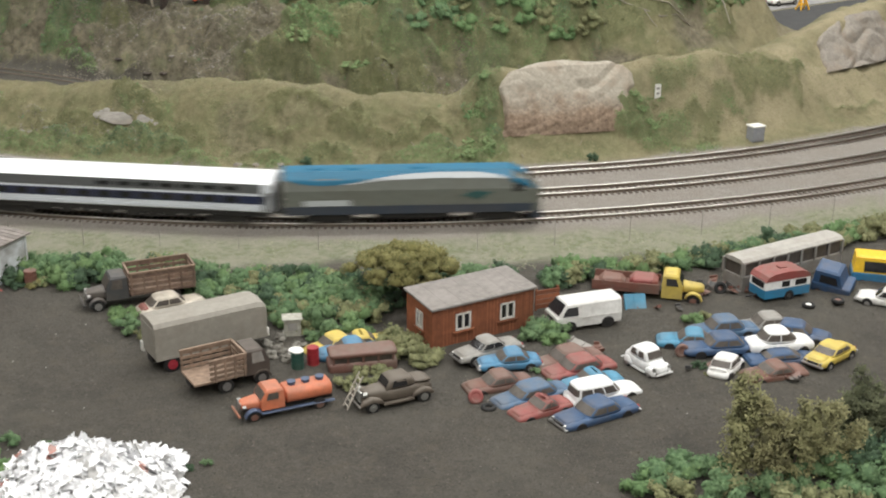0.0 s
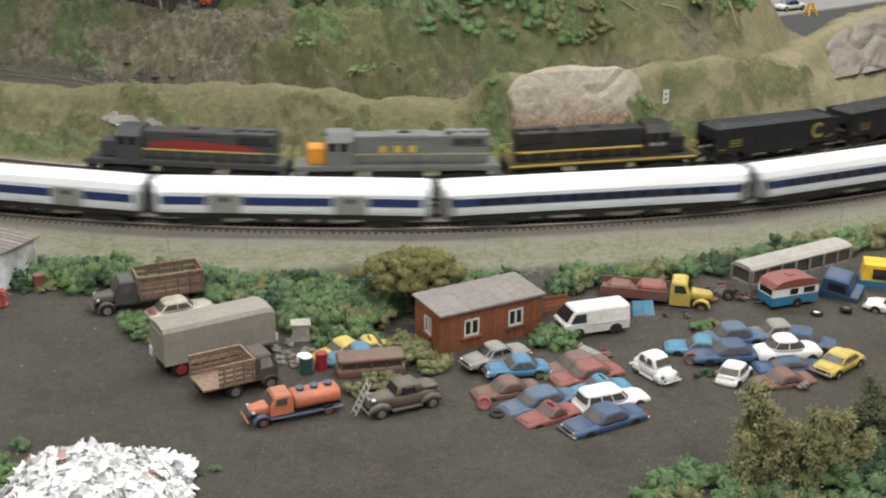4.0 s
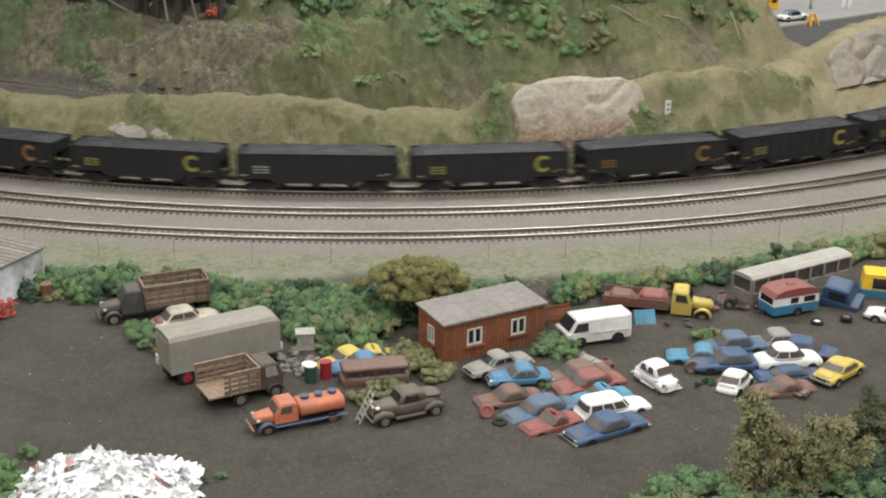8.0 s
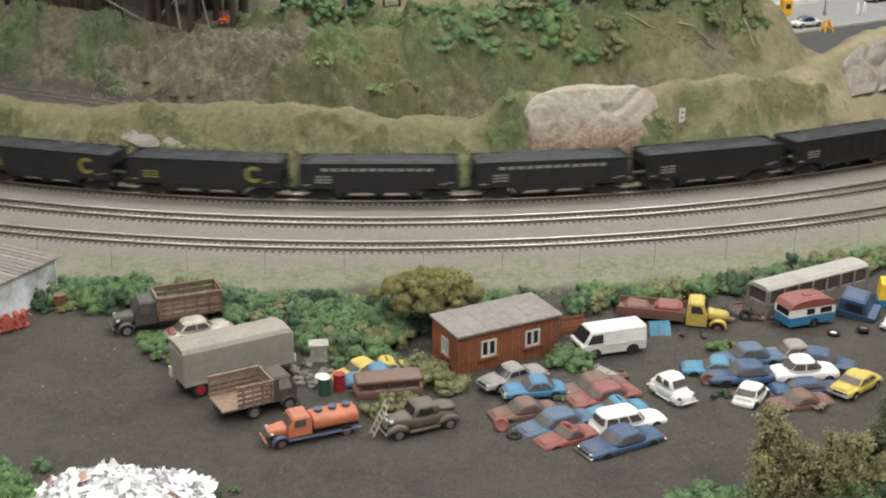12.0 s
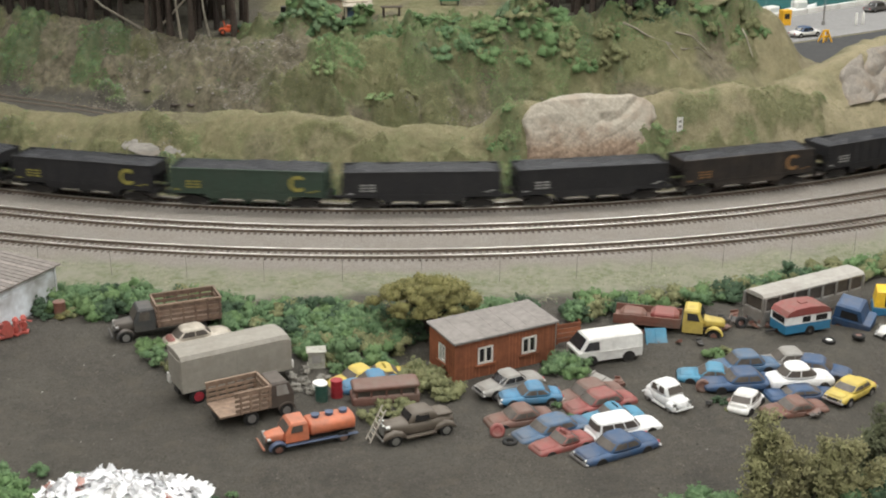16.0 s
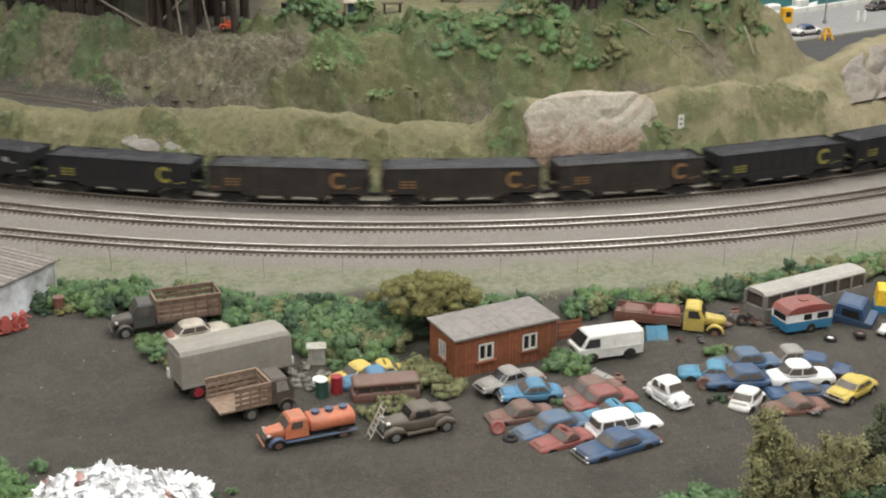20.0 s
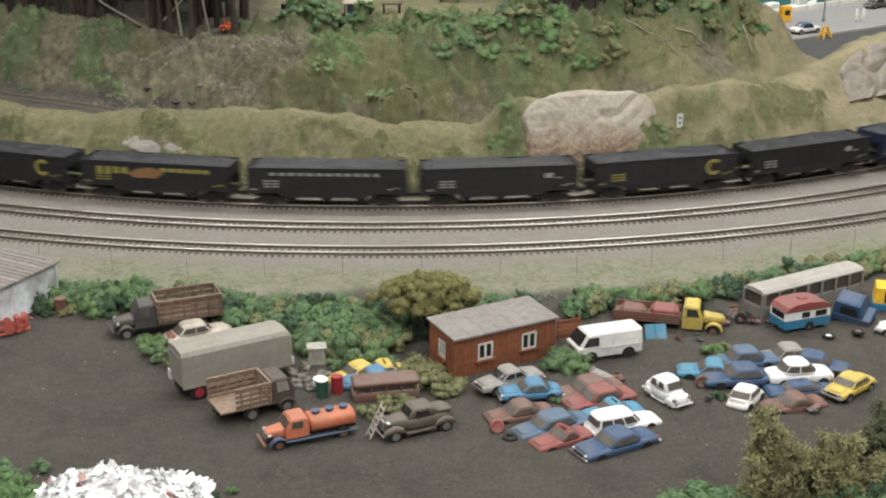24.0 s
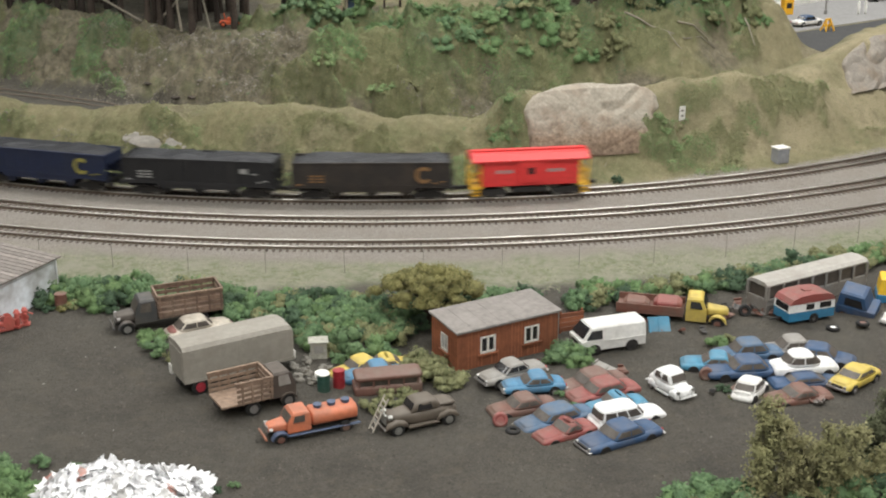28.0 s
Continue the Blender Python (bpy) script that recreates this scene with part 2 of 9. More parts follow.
def arc_pose(s, r, z=RAIL_Z):
    x, y, a = loop_point(s, r)
    return pose(x, y, z, 0, 0, math.degrees(a))

# ---- the ground ----
@functools.lru_cache(maxsize=None)
def noise_grid(seed):
    return np.random.default_rng(seed).uniform(-1, 1, (256, 256))


def value_noise(x, y, cell, seed):
    g = noise_grid(seed)
    u, v = x / cell + 1000.3, y / cell + 1000.7
    i, j = np.floor(u).astype(int), np.floor(v).astype(int)
    fu, fv = u - i, v - j
    fu, fv = fu * fu * (3 - 2 * fu), fv * fv * (3 - 2 * fv)
    a, b, c, d = (g[(i + p) % 256, (j + q) % 256] for p, q in ((0, 0), (1, 0), (0, 1), (1, 1)))
    return (a * (1 - fu) + b * fu) * (1 - fv) + (c * (1 - fu) + d * fu) * fv


def fractal(x, y, cell, octaves, seed):
    return sum(value_noise(x, y, cell / 2 ** k, seed + k) / 2 ** k for k in range(octaves))


def step(a, b, v):
    k = np.clip((v - a) / (b - a), 0, 1)
    return k * k * (3 - 2 * k)


def inside(x, y):
    """Metres inside the inner track."""
    return RB - np.hypot(x - CX, y - np.clip(y, CY, CY + LEG))


CREST = ((-0.7, -0.525, -0.493, -0.446, -0.40, -0.378, -0.326, -0.265, -0.229, -0.166, -0.088, -0.054, -0.009, 0.031, 0.058, 0.085, 0.25, 0.339, 0.385, 0.425, 0.496, 0.568, 0.75),
         (0.055, 0.056, 0.051, 0.053, 0.052, 0.059, 0.065, 0.068, 0.072, 0.071, 0.066, 0.059, 0.058, 0.062, 0.070, 0.078, 0.084, 0.081, 0.079, 0.070, 0.056, 0.046, 0.040))
VALLEY = ((-0.6, -0.46, -0.40, -0.30, -0.2, 0.1, 0.3, 0.5), (0.053, 0.052, 0.049, 0.036, 0.026, 0.022, 0.045, 0.060))
MOUND = ((0.395, 0.417, 0.451, 0.487, 0.516, 0.58, 0.75), (0.060, 0.073, 0.083, 0.092, 0.100, 0.105, 0.105))   # the knoll beside the road
BROW = ((-0.7, -0.58, -0.49, -0.41, -0.33, -0.2, -0.12, -0.05, 0.08, 0.22, 0.30, 0.377, 0.43, 0.49, 0.56), (0.137, 0.136, 0.133, 0.126, 0.121, 0.122, 0.120, 0.128, 0.133, 0.134, 0.140, 0.141, 0.136, 0.100, 0.066))
ROAD_Z = 0.066


def quay_side(x, y):
    """Metres beyond the quay's edge, over the water."""
    return (-(x - 0.566) * 0.62 + (y - 0.99) * 0.785)


# swaths of soft foam growth on the banks: x, metres inside the track, half sizes, height, greenness
GROWTH_WEST = ((-0.528, 0.245, 0.026, 0.040, 0.006, 1.0), (-0.552, 0.212, 0.022, 0.020, 0.005, 0.9), (-0.405, 0.262, 0.024, 0.020, 0.007, 1.1), (-0.432, 0.228, 0.018, 0.016, 0.006, 1.0),
               (-0.400, 0.205, 0.012, 0.010, 0.005, 0.8), (-0.52, 0.052, 0.06, 0.016, 0.004, 0.8), (-0.40, 0.055, 0.06, 0.014, 0.005, 0.8), (-0.31, 0.058, 0.04, 0.012, 0.005, 0.8), (-0.25, 0.045, 0.018, 0.014, 0.005, 0.7), (-0.10, 0.05, 0.022, 0.016, 0.004, 0.5), (-0.16, 0.04, 0.03, 0.012, 0.004, 0.4))
GROWTH_MIDDLE = ((-0.205, 0.302, 0.035, 0.018, 0.009, 0.5), (-0.168, 0.318, 0.032, 0.030, 0.022, 0.7), (-0.105, 0.312, 0.050, 0.014, 0.011, 0.9), (-0.035, 0.310, 0.050, 0.013, 0.011, 0.9), (-0.125, 0.262, 0.020, 0.032, 0.007, 0.7), (-0.120, 0.232, 0.018, 0.022, 0.006, 0.6),
                 (-0.165, 0.207, 0.032, 0.014, 0.008, 0.3), (-0.122, 0.210, 0.026, 0.015, 0.012, 0.35), (-0.060, 0.212, 0.030, 0.016, 0.013, 0.25), (-0.022, 0.262, 0.024, 0.032, 0.009, 0.7), (-0.008, 0.236, 0.022, 0.020, 0.007, 0.6))
GROWTH_EAST = ((0.020, 0.300, 0.038, 0.040, 0.010, 0.55), (0.045, 0.270, 0.040, 0.020, 0.007, 0.5), (0.106, 0.290, 0.038, 0.030, 0.020, 0.8), (0.150, 0.262, 0.028, 0.018, 0.010, 0.75), (0.185, 0.242, 0.022, 0.016, 0.008, 0.75), (0.205, 0.228, 0.016, 0.012, 0.006, 0.7),
               (0.137, 0.240, 0.030, 0.013, 0.004, 0.45), (0.220, 0.283, 0.030, 0.012, 0.010, 0.8), (0.265, 0.288, 0.035, 0.012, 0.012, 0.9), (0.330, 0.268, 0.042, 0.018, 0.011, 0.85), (0.390, 0.282, 0.028, 0.016, 0.012, 0.95), (0.392, 0.235, 0.014, 0.016, 0.006, 0.3))
GROWTH_LOW = ((-0.072, 0.262, 0.040, 0.030, 0.003, 0.30), (-0.065, 0.235, 0.035, 0.020, 0.003, 0.25), (0.25, 0.245, 0.06, 0.022, 0.002, 0.2), (0.10, 0.235, 0.05, 0.018, 0.003, 0.4), (0.066, 0.080, 0.018, 0.036, 0.008, 0.75), (0.072, 0.110, 0.016, 0.018, 0.006, 0.6), (0.050, 0.050, 0.030, 0.016, 0.006, 0.7), (0.010, 0.050, 0.030, 0.014, 0.004, 0.6), (0.245, 0.070, 0.022, 0.018, 0.007, 0.7), (0.270, 0.060, 0.030, 0.014, 0.004, 0.5), (0.330, 0.070, 0.040, 0.010, 0.002, 0.30))


gr = random.Random(77)
SMALL_GROWTH = [(gr.uniform(-0.58, 0.55), gr.uniform(0.034, 0.105), gr.uniform(0.008, 0.030), gr.uniform(0.005, 0.013), gr.uniform(0.0020, 0.0048), gr.uniform(0.0, 0.5)) for _ in range(52)]
SMALL_GROWTH = [g for g in SMALL_GROWTH if not (0.06 < g[0] < 0.29 and g[1] > 0.05) and not (0.34 < g[0] < 0.42 and g[1] < 0.065)]
SMALL_GROWTH += [(gr.uniform(-0.18, 0.20), gr.uniform(0.19, 0.29), gr.uniform(0.012, 0.036), gr.uniform(0.008, 0.020), gr.uniform(0.003, 0.0075), gr.uniform(0.1, 0.7)) for _ in range(18)]
SMALL_GROWTH += [(gr.uniform(-0.60, 0.40), gr.uniform(0.19, 0.29), gr.uniform(0.008, 0.020), gr.uniform(0.005, 0.012), gr.uniform(0.002, 0.005), gr.uniform(0.0, 0.4)) for _ in range(26)]
PATCHES = np.array(list(GROWTH_WEST + GROWTH_MIDDLE + GROWTH_EAST + GROWTH_LOW) + SMALL_GROWTH)


def growth(x, y, q):
    """How thick the foam growth stands and how green it is."""
    wx, wq = x + 0.016 * fractal(x, y, 0.034, 4, 91), q + 0.013 * fractal(x, y, 0.03, 4, 95)
    tall, green, most = np.zeros_like(x), np.zeros_like(x), np.zeros_like(x)
    if x.ndim == 1 and x.size < 9:
        gx, gq, rx, rq, h, tint = (PATCHES[:, k:k + 1] for k in range(6))
        f = np.clip(1 - ((wx - gx) / rx) ** 2 / 1.6 - ((wq - gq) / rq) ** 2 / 1.6, 0, 1)
        top = np.argmax(f * h, 0)
        tall, most, green = np.max(f * h, 0), np.max(f, 0), PATCHES[top, 5]
    else:
        for gx, gq, rx, rq, h, tint in PATCHES:
            near = np.abs(wx - gx) < rx * 1.27
            a, b = wx[near], wq[near]
            f = np.clip(1 - ((a - gx) / rx) ** 2 / 1.6 - ((b - gq) / rq) ** 2 / 1.6, 0, 1)
            green[near] = np.where(f * h > tall[near], tint, green[near])
            tall[near], most[near] = np.maximum(tall[near], f * h), np.maximum(most[near], f)
    puff = np.abs(value_noise(x, y, 0.019, 101)) * (1 + 0.5 * value_noise(x, y, 0.04, 107)) + 0.7 * np.abs(value_noise(x, y, 0.0095, 103))
    return tall * (0.45 + 2.3 * puff), most, green


def rock_face(x):
    """How far the bank is cut to a rock face at x."""
    return step(0.035, 0.085, x) * (1 - step(0.228, 0.285, x))


def height(x, y):
    q = inside(x, y)
    far = step(1.55, 1.95, y)                      # the scenery ends short of the back of the loop
    crest, brow = np.interp(x, *CREST), np.interp(x, *BROW)
    rough = fractal(x, y, 0.05, 4, 5)
    big = fractal(x, y, 0.16, 3, 15)
    berm = crest * (step(0.022, 0.120, q) ** 1.5)
    cut = np.interp(q, (0.066, 0.074, 0.098, 0.110, 0.125), (0.0, 0.034, 0.070, 0.080, 0.083))
    berm = np.where(q > 0.066, berm + rock_face(x) * np.maximum(cut - berm, 0), berm)
    valley = np.interp(x, *VALLEY)
    back = crest + (valley - crest) * step(0.125, 0.175, q)
    z = np.where(q < 0.125, berm, back)
    hill = valley + (brow - valley) * step(0.175, 0.275, q + 0.012 * big) ** 0.9 + 0.05 * np.clip(q - 0.27, 0, 0.3)
    z = np.where(q > 0.165, np.maximum(hill, back * 0), z)
    knoll = crest + (np.interp(x, *MOUND) - crest) * step(0.112, 0.158, q)
    knoll = (knoll - 0.03) * (1 - step(0.185, 0.24, q)) + 0.03
    z = np.where((q > 0.112) & (x > 0.395), np.maximum(z, knoll), z)
    lump = step(0.03, 0.09, q) * (1 - 0.6 * step(0.29, 0.36, q))
    lump = lump * (1 - step(0.125, 0.138, q) * (1 - step(0.19, 0.205, q)) * step(-0.28, -0.38, x))
    slope = step(0.18, 0.21, q) * (1 - step(0.27, 0.30, q))
    worn = step(-0.13, -0.2, x)
    z = z + lump * (0.0052 * rough + 0.0036 * big) + slope * (0.0045 + 0.008 * worn) * (np.abs(fractal(x, y, 0.026, 3, 77)) - 0.4)
    z = z + (slope * (0.0020 + 0.0028 * worn) + 0.0010 * step(0.03, 0.06, q)) * fractal(x, y, 0.011, 2, 83) + growth(x, y, q)[0] * (1 - 0.8 * step(0.05, 0.02, q))
    z = z * (1 - far)
    road = step(0.445, 0.505, x + 0.25 * (q - 0.28)) * step(0.20, 0.235, q)
    z = z * (1 - road) + ROAD_Z * road * (1 - far)
    pit = step(0.0, 0.02, quay_side(x, y)) * step(0.45, 0.5, x) * (1 - far) * step(0.12, 0.2, q)
    z = z * (1 - pit) + 0.02 * pit
    flat = 1 - step(0.0, 0.03, q)
    bank = step(0.18, 0.215, -q) * (1 - step(0.23, 0.28, -q))
    z = z + flat * (0.0009 * rough + 0.0010 * big) * step(0.165, 0.2, -q) + bank * 0.0015 * big
    z = z + 0.0003 * flat * (1 - step(0.165, 0.19, -q)) * (1 + rough)
    return z


def ground_sheet():
    fine = 0.0032
    xs = np.concatenate([np.linspace(-1.6, -0.66, 24)[:-1], np.arange(-0.66, 0.72, fine), np.linspace(0.72, 1.45, 20)])
    ys = np.concatenate([np.linspace(-0.66, -0.50, 24)[:-1], np.arange(-0.50, 0.14, 0.006), np.arange(0.14, 0.86, fine), np.linspace(0.86, 3.75, 60)])
    X, Y = np.meshgrid(xs, ys)
    Z = height(X, Y)
    nx, ny = len(xs), len(ys)
    me = bpy.data.meshes.new("ground")
    me.vertices.add(nx * ny)
    me.vertices.foreach_set("co", np.stack([X, Y, Z], -1).reshape(-1).astype(np.float32))
    i = (np.arange(ny - 1)[:, None] * nx + np.arange(nx - 1)[None]).reshape(-1)
    f = np.stack([i, i + 1, i + 1 + nx, i + nx], -1).reshape(-1)
    me.loops.add(len(f))
    me.loops.foreach_set("vertex_index", f.astype(np.int32))
    me.polygons.add(len(f) // 4)
    me.polygons.foreach_set("loop_start", np.arange(0, len(f), 4, dtype=np.int32))
    me.update(calc_edges=True)
    me.polygons.foreach_set("use_smooth", [True] * len(me.polygons))
    # ground cover: red yard soil and painted forest shade, green ballast, blue bare earth
    q = inside(X, Y)
    edge = 0.012 * fractal(X, Y, 0.04, 4, 31)
    yard = step(0.232, 0.262, -q + edge)
    # roadbed behind the bank: dark soil, laid at full strength for its shade
    yard = np.maximum(yard, step(0.130, 0.140, q) * (1 - step(0.192, 0.206, q + edge * 0.4)) * (1 - step(-0.36, -0.22, X)))
    # forest floor: the soil mask paints in the shade among the trunks
    yard = np.maximum(yard, 0.75 * step(0.288, 0.305, q + edge * 0.5) * (1 - step(0.60, 0.66, q)) * np.maximum(1 - step(-0.26, -0.23, X), step(0.13, 0.15, X) * (1 - step(0.33, 0.35, X))))
    verge = step(0.15, 0.19, -q + edge)
    bal = step(-0.034, -0.022, -q + edge * 0.35) * (1 - step(0.168, 0.20, -q + edge))
    bare = np.clip(step(-0.15, 0.35, fractal(X, Y, 0.09, 3, 41) - 0.25 + 1.0 * step(-0.05, -0.35, X) * step(0.17, 0.2, q)), 0, 1) * step(0.03, 0.06, q) * np.where(q < 0.14, 0.35 + 0.4 * step(-0.1, -0.3, X), 1.0)
    col = np.stack([yard, bal, bare, verge], -1)
    at = me.color_attributes.new("cover", "FLOAT_COLOR", "POINT")
    at.data.foreach_set("color", col.reshape(-1).astype(np.float32))
    tall, most, green = growth(X, Y, q)
    dry = step(0.15, 0.42, X) * step(0.03, 0.06, q) * (1 - step(0.17, 0.2, q))
    dry = np.maximum(dry, (0.30 + 0.5 * step(0.0, 0.2, X)) * step(0.098, 0.112, q + edge * 0.5) * (1 - step(0.128, 0.140, q + edge * 0.5)))
    dry = np.maximum(dry, step(0.27, 0.42, X + 0.3 * (q - 0.25)) * step(0.17, 0.2, q) * 0.5) * np.clip(0.80 + 0.5 * fractal(X, Y, 0.035, 3, 47), 0, 1)
    dry = np.maximum(dry, 0.4 * step(0.004, 0.014, q + edge * 0.4) * (1 - step(0.028, 0.042, q + edge * 0.7)))
    at = me.color_attributes.new("plants", "FLOAT_COLOR", "POINT")
    at.data.foreach_set("color", np.stack([np.clip(most * 1.5 + 0.7 * fractal(X, Y, 0.016, 3, 57) * (most > 0), 0, 1) * 0.7, green, dry, np.ones_like(dry)], -1).reshape(-1).astype(np.float32))
    m, t, b = nodes_of("layout_ground")
    plants = t.nodes.new("ShaderNodeVertexColor")
    plants.layer_name = "plants"
    psep = t.nodes.new("ShaderNodeSeparateColor")
    t.links.new(plants.outputs["Color"], psep.inputs[0])
    a = t.nodes.new("ShaderNodeVertexColor")
    a.layer_name = "cover"
    sep = t.nodes.new("ShaderNodeSeparateColor")
    t.links.new(a.outputs["Color"], sep.inputs[0])
    n1, n2, n3 = noise_node(t, 700, 6, 0.7), noise_node(t, 130, 5, 0.65), noise_node(t, 26, 4)
    grass = mix(t, ramp(t, n2, 0, 1, 0.3, 0.7), (0.132, 0.124, 0.060), (0.235, 0.210, 0.116))
    grass = mix(t, ramp(t, n3, 0, 0.6, 0.45, 0.65), grass, (0.125, 0.140, 0.060))
    earth = mix(t, ramp(t, n2, 0, 1, 0.35, 0.65), (0.072, 0.061, 0.042), (0.185, 0.160, 0.118))
    earth = mix(t, ramp(t, n3, 0, 0.6, 0.5, 0.62), earth, (0.105, 0.112, 0.055))
    earth = mix(t, ramp(t, n1, 0, 0.5, 0.55, 0.75), earth, (0.29, 0.255, 0.20))
    c = mix(t, ramp(t, sep.outputs[2], 0, 0.85, 0.2, 0.9), grass, earth)
    c = mix(t, psep.outputs[2], c, mix(t, ramp(t, n1, 0, 1, 0.3, 0.7), (0.225, 0.190, 0.108), (0.38, 0.328, 0.21)))
    leaf = mix(t, psep.outputs[1], mix(t, ramp(t, n1, 0, 1, 0.3, 0.7), (0.105, 0.112, 0.045), (0.20, 0.20, 0.095)), mix(t, ramp(t, n1, 0, 1, 0.3, 0.7), (0.095, 0.135, 0.058), (0.155, 0.195, 0.092)))
    c = mix(t, psep.outputs[0], c, leaf)
    n4 = noise_node(t, 62, 6, 0.72)
    c = mix(t, ramp(t, n4, 0.42, 0, 0.30, 0.50), c, mix(t, n1, (0.050, 0.048, 0.026), (0.125, 0.112, 0.062)))
    c = mix(t, ramp(t, n4, 0, 0.55, 0.53, 0.70), c, mix(t, n1, (0.20, 0.175, 0.095), (0.36, 0.31, 0.20)))
    verge = mix(t, ramp(t, n2, 0, 1, 0.40, 0.60), (0.248, 0.238, 0.176), (0.156, 0.175, 0.096))
    verge = mix(t, ramp(t, n3, 0, 0.7, 0.45, 0.65), verge, (0.275, 0.262, 0.205))
    verge = mix(t, ramp(t, n1, 0, 0.5, 0.56, 0.72), verge, (0.42, 0.40, 0.34))
    c = mix(t, a.outputs["Alpha"], c, verge)
    stone = mix(t, ramp(t, n1, 0, 1, 0.3, 0.7), (0.155, 0.138, 0.120), (0.335, 0.305, 0.270))
    stone = mix(t, ramp(t, n3, 0, 0.5, 0.4, 0.7), stone, (0.210, 0.180, 0.150))
    stone = mix(t, ramp(t, n2, 0, 0.4, 0.5, 0.7), stone, (0.325, 0.300, 0.272))
    c = mix(t, sep.outputs[1], c, stone)
    soil = mix(t, ramp(t, n1, 0, 1, 0.25, 0.75), (0.026, 0.023, 0.019), (0.108, 0.097, 0.079))
    soil = mix(t, ramp(t, n2, 0, 0.5, 0.5, 0.75), soil, (0.115, 0.106, 0.090))
    soil = mix(t, ramp(t, n3, 0, 0.6, 0.5, 0.7), soil, (0.034, 0.031, 0.026))
    soil = mix(t, ramp(t, noise_node(t, 48, 5, 0.7), 0, 0.6, 0.52, 0.66), soil, (0.092, 0.080, 0.060))
    soil = mix(t, ramp(t, noise_node(t, 240, 6, 0.75), 0, 0.55, 0.56, 0.72), soil, (0.125, 0.110, 0.085))
    soil = mix(t, ramp(t, noise_node(t, 9, 4, 0.6), 0, 0.35, 0.50, 0.70), soil, (0.105, 0.098, 0.080))
    c = mix(t, sep.outputs[0], c, soil)
    t.links.new(c, b.inputs["Base Color"])
    b.inputs["Roughness"].default_value = 0.95
    add = t.nodes.new("ShaderNodeMath")
    add.operation = "MULTIPLY_ADD"
    t.links.new(n4, add.inputs[0])
    add.inputs[1].default_value = 2.2
    t.links.new(n1, add.inputs[2])
    bump(t, b, add.outputs[0], 0.9, 0.0018)
    me.materials.append(m)
    return tagged(new("ground", me), "modelled scenery of grass banks, ballast and dark soil", "ground", kind="structure")


ground_sheet()

# plain room and table round the layout
M_ROOM = matte("room_wall", (0.50, 0.48, 0.45), 0.9, 0, 0.06, 3)
M_FLOOR = matte("room_floor", (0.20, 0.19, 0.18), 0.7, 0, 0.15, 4)
M_PLY = matte("table_side", (0.16, 0.12, 0.08), 0.7, 0, 0.2, 20)
RX0, RX1, RY0, RY1, RZ0, RZ1 = -3.2, 3.2, -2.6, 4.6, -1.1, 1.5
for nm, lab, cat, mt, bb in (
        ("floor", "grey floor of the hobby room", "floor", M_FLOOR, (RX0, RX1, RY0, RY1, RZ0 - 0.1, RZ0)),
        ("ceiling", "white ceiling of the hobby room", "ceiling", M_ROOM, (RX0, RX1, RY0, RY1, RZ1, RZ1 + 0.1)),
        ("wall_north", "plain pale wall", "wall", M_ROOM, (RX0, RX1, RY1, RY1 + 0.1, RZ0, RZ1)),
        ("wall_south", "plain pale wall", "wall", M_ROOM, (RX0, RX1, RY0 - 0.1, RY0, RZ0, RZ1)),
        ("wall_east", "plain pale wall", "wall", M_ROOM, (RX1, RX1 + 0.1, RY0, RY1, RZ0, RZ1)),
        ("wall_west", "plain pale wall", "wall", M_ROOM, (RX0 - 0.1, RX0, RY0, RY1, RZ0, RZ1)),
        ("table", "wooden layout table under the scenery", "table", M_PLY, (-1.6, 1.45, -0.66, 3.75, -0.12, -0.006))):
    tagged(part(nm, box(*bb), mt, None, scale=1), lab, cat, kind="structure")


# ---- the three tracks ----
def rail_ring(bm, r, g, w, z0, z1, n=520):
    """A rail all round a loop, g metres outside its centre line."""
    whole = 2 * math.pi * r + 2 * LEG
    c = min(0.0005, (z1 - z0) * 0.4)
    cols = [[] for _ in range(6)]
    for k in range(n):
        x, y, a = loop_point(whole * (k / n - 0.5), r)
        for lst, (d, z) in zip(cols, ((g - w, z0), (g - w, z1 - c), (g - w * 0.45, z1), (g + w * 0.45, z1), (g + w, z1 - c), (g + w, z0))):
            lst.append(bm.verts.new((x + d * math.sin(a), y - d * math.cos(a), z)))
    for k in range(n):
        j = (k + 1) % n
        for p in range(5):
            bm.faces.new((cols[p][k], cols[p][j], cols[p + 1][j], cols[p + 1][k]))
    bmesh.ops.recalc_face_normals(bm, faces=bm.faces)
    return bm


def tie_mesh():
    bm = box(-0.0013, 0.0013, -0.0152, 0.0152, -0.0012, 0.0006, bev=0.00025)
    for y in (-0.0088, 0.0088):
        bx(bm, -0.0010, 0.0010, y - 0.0020, y + 0.0020, 0.0006, 0.0010)
    me = bpy.data.meshes.new("tie")
    bm.to_mesh(me)
    bm.free()
    me.materials.append(M_TIE)
    return me


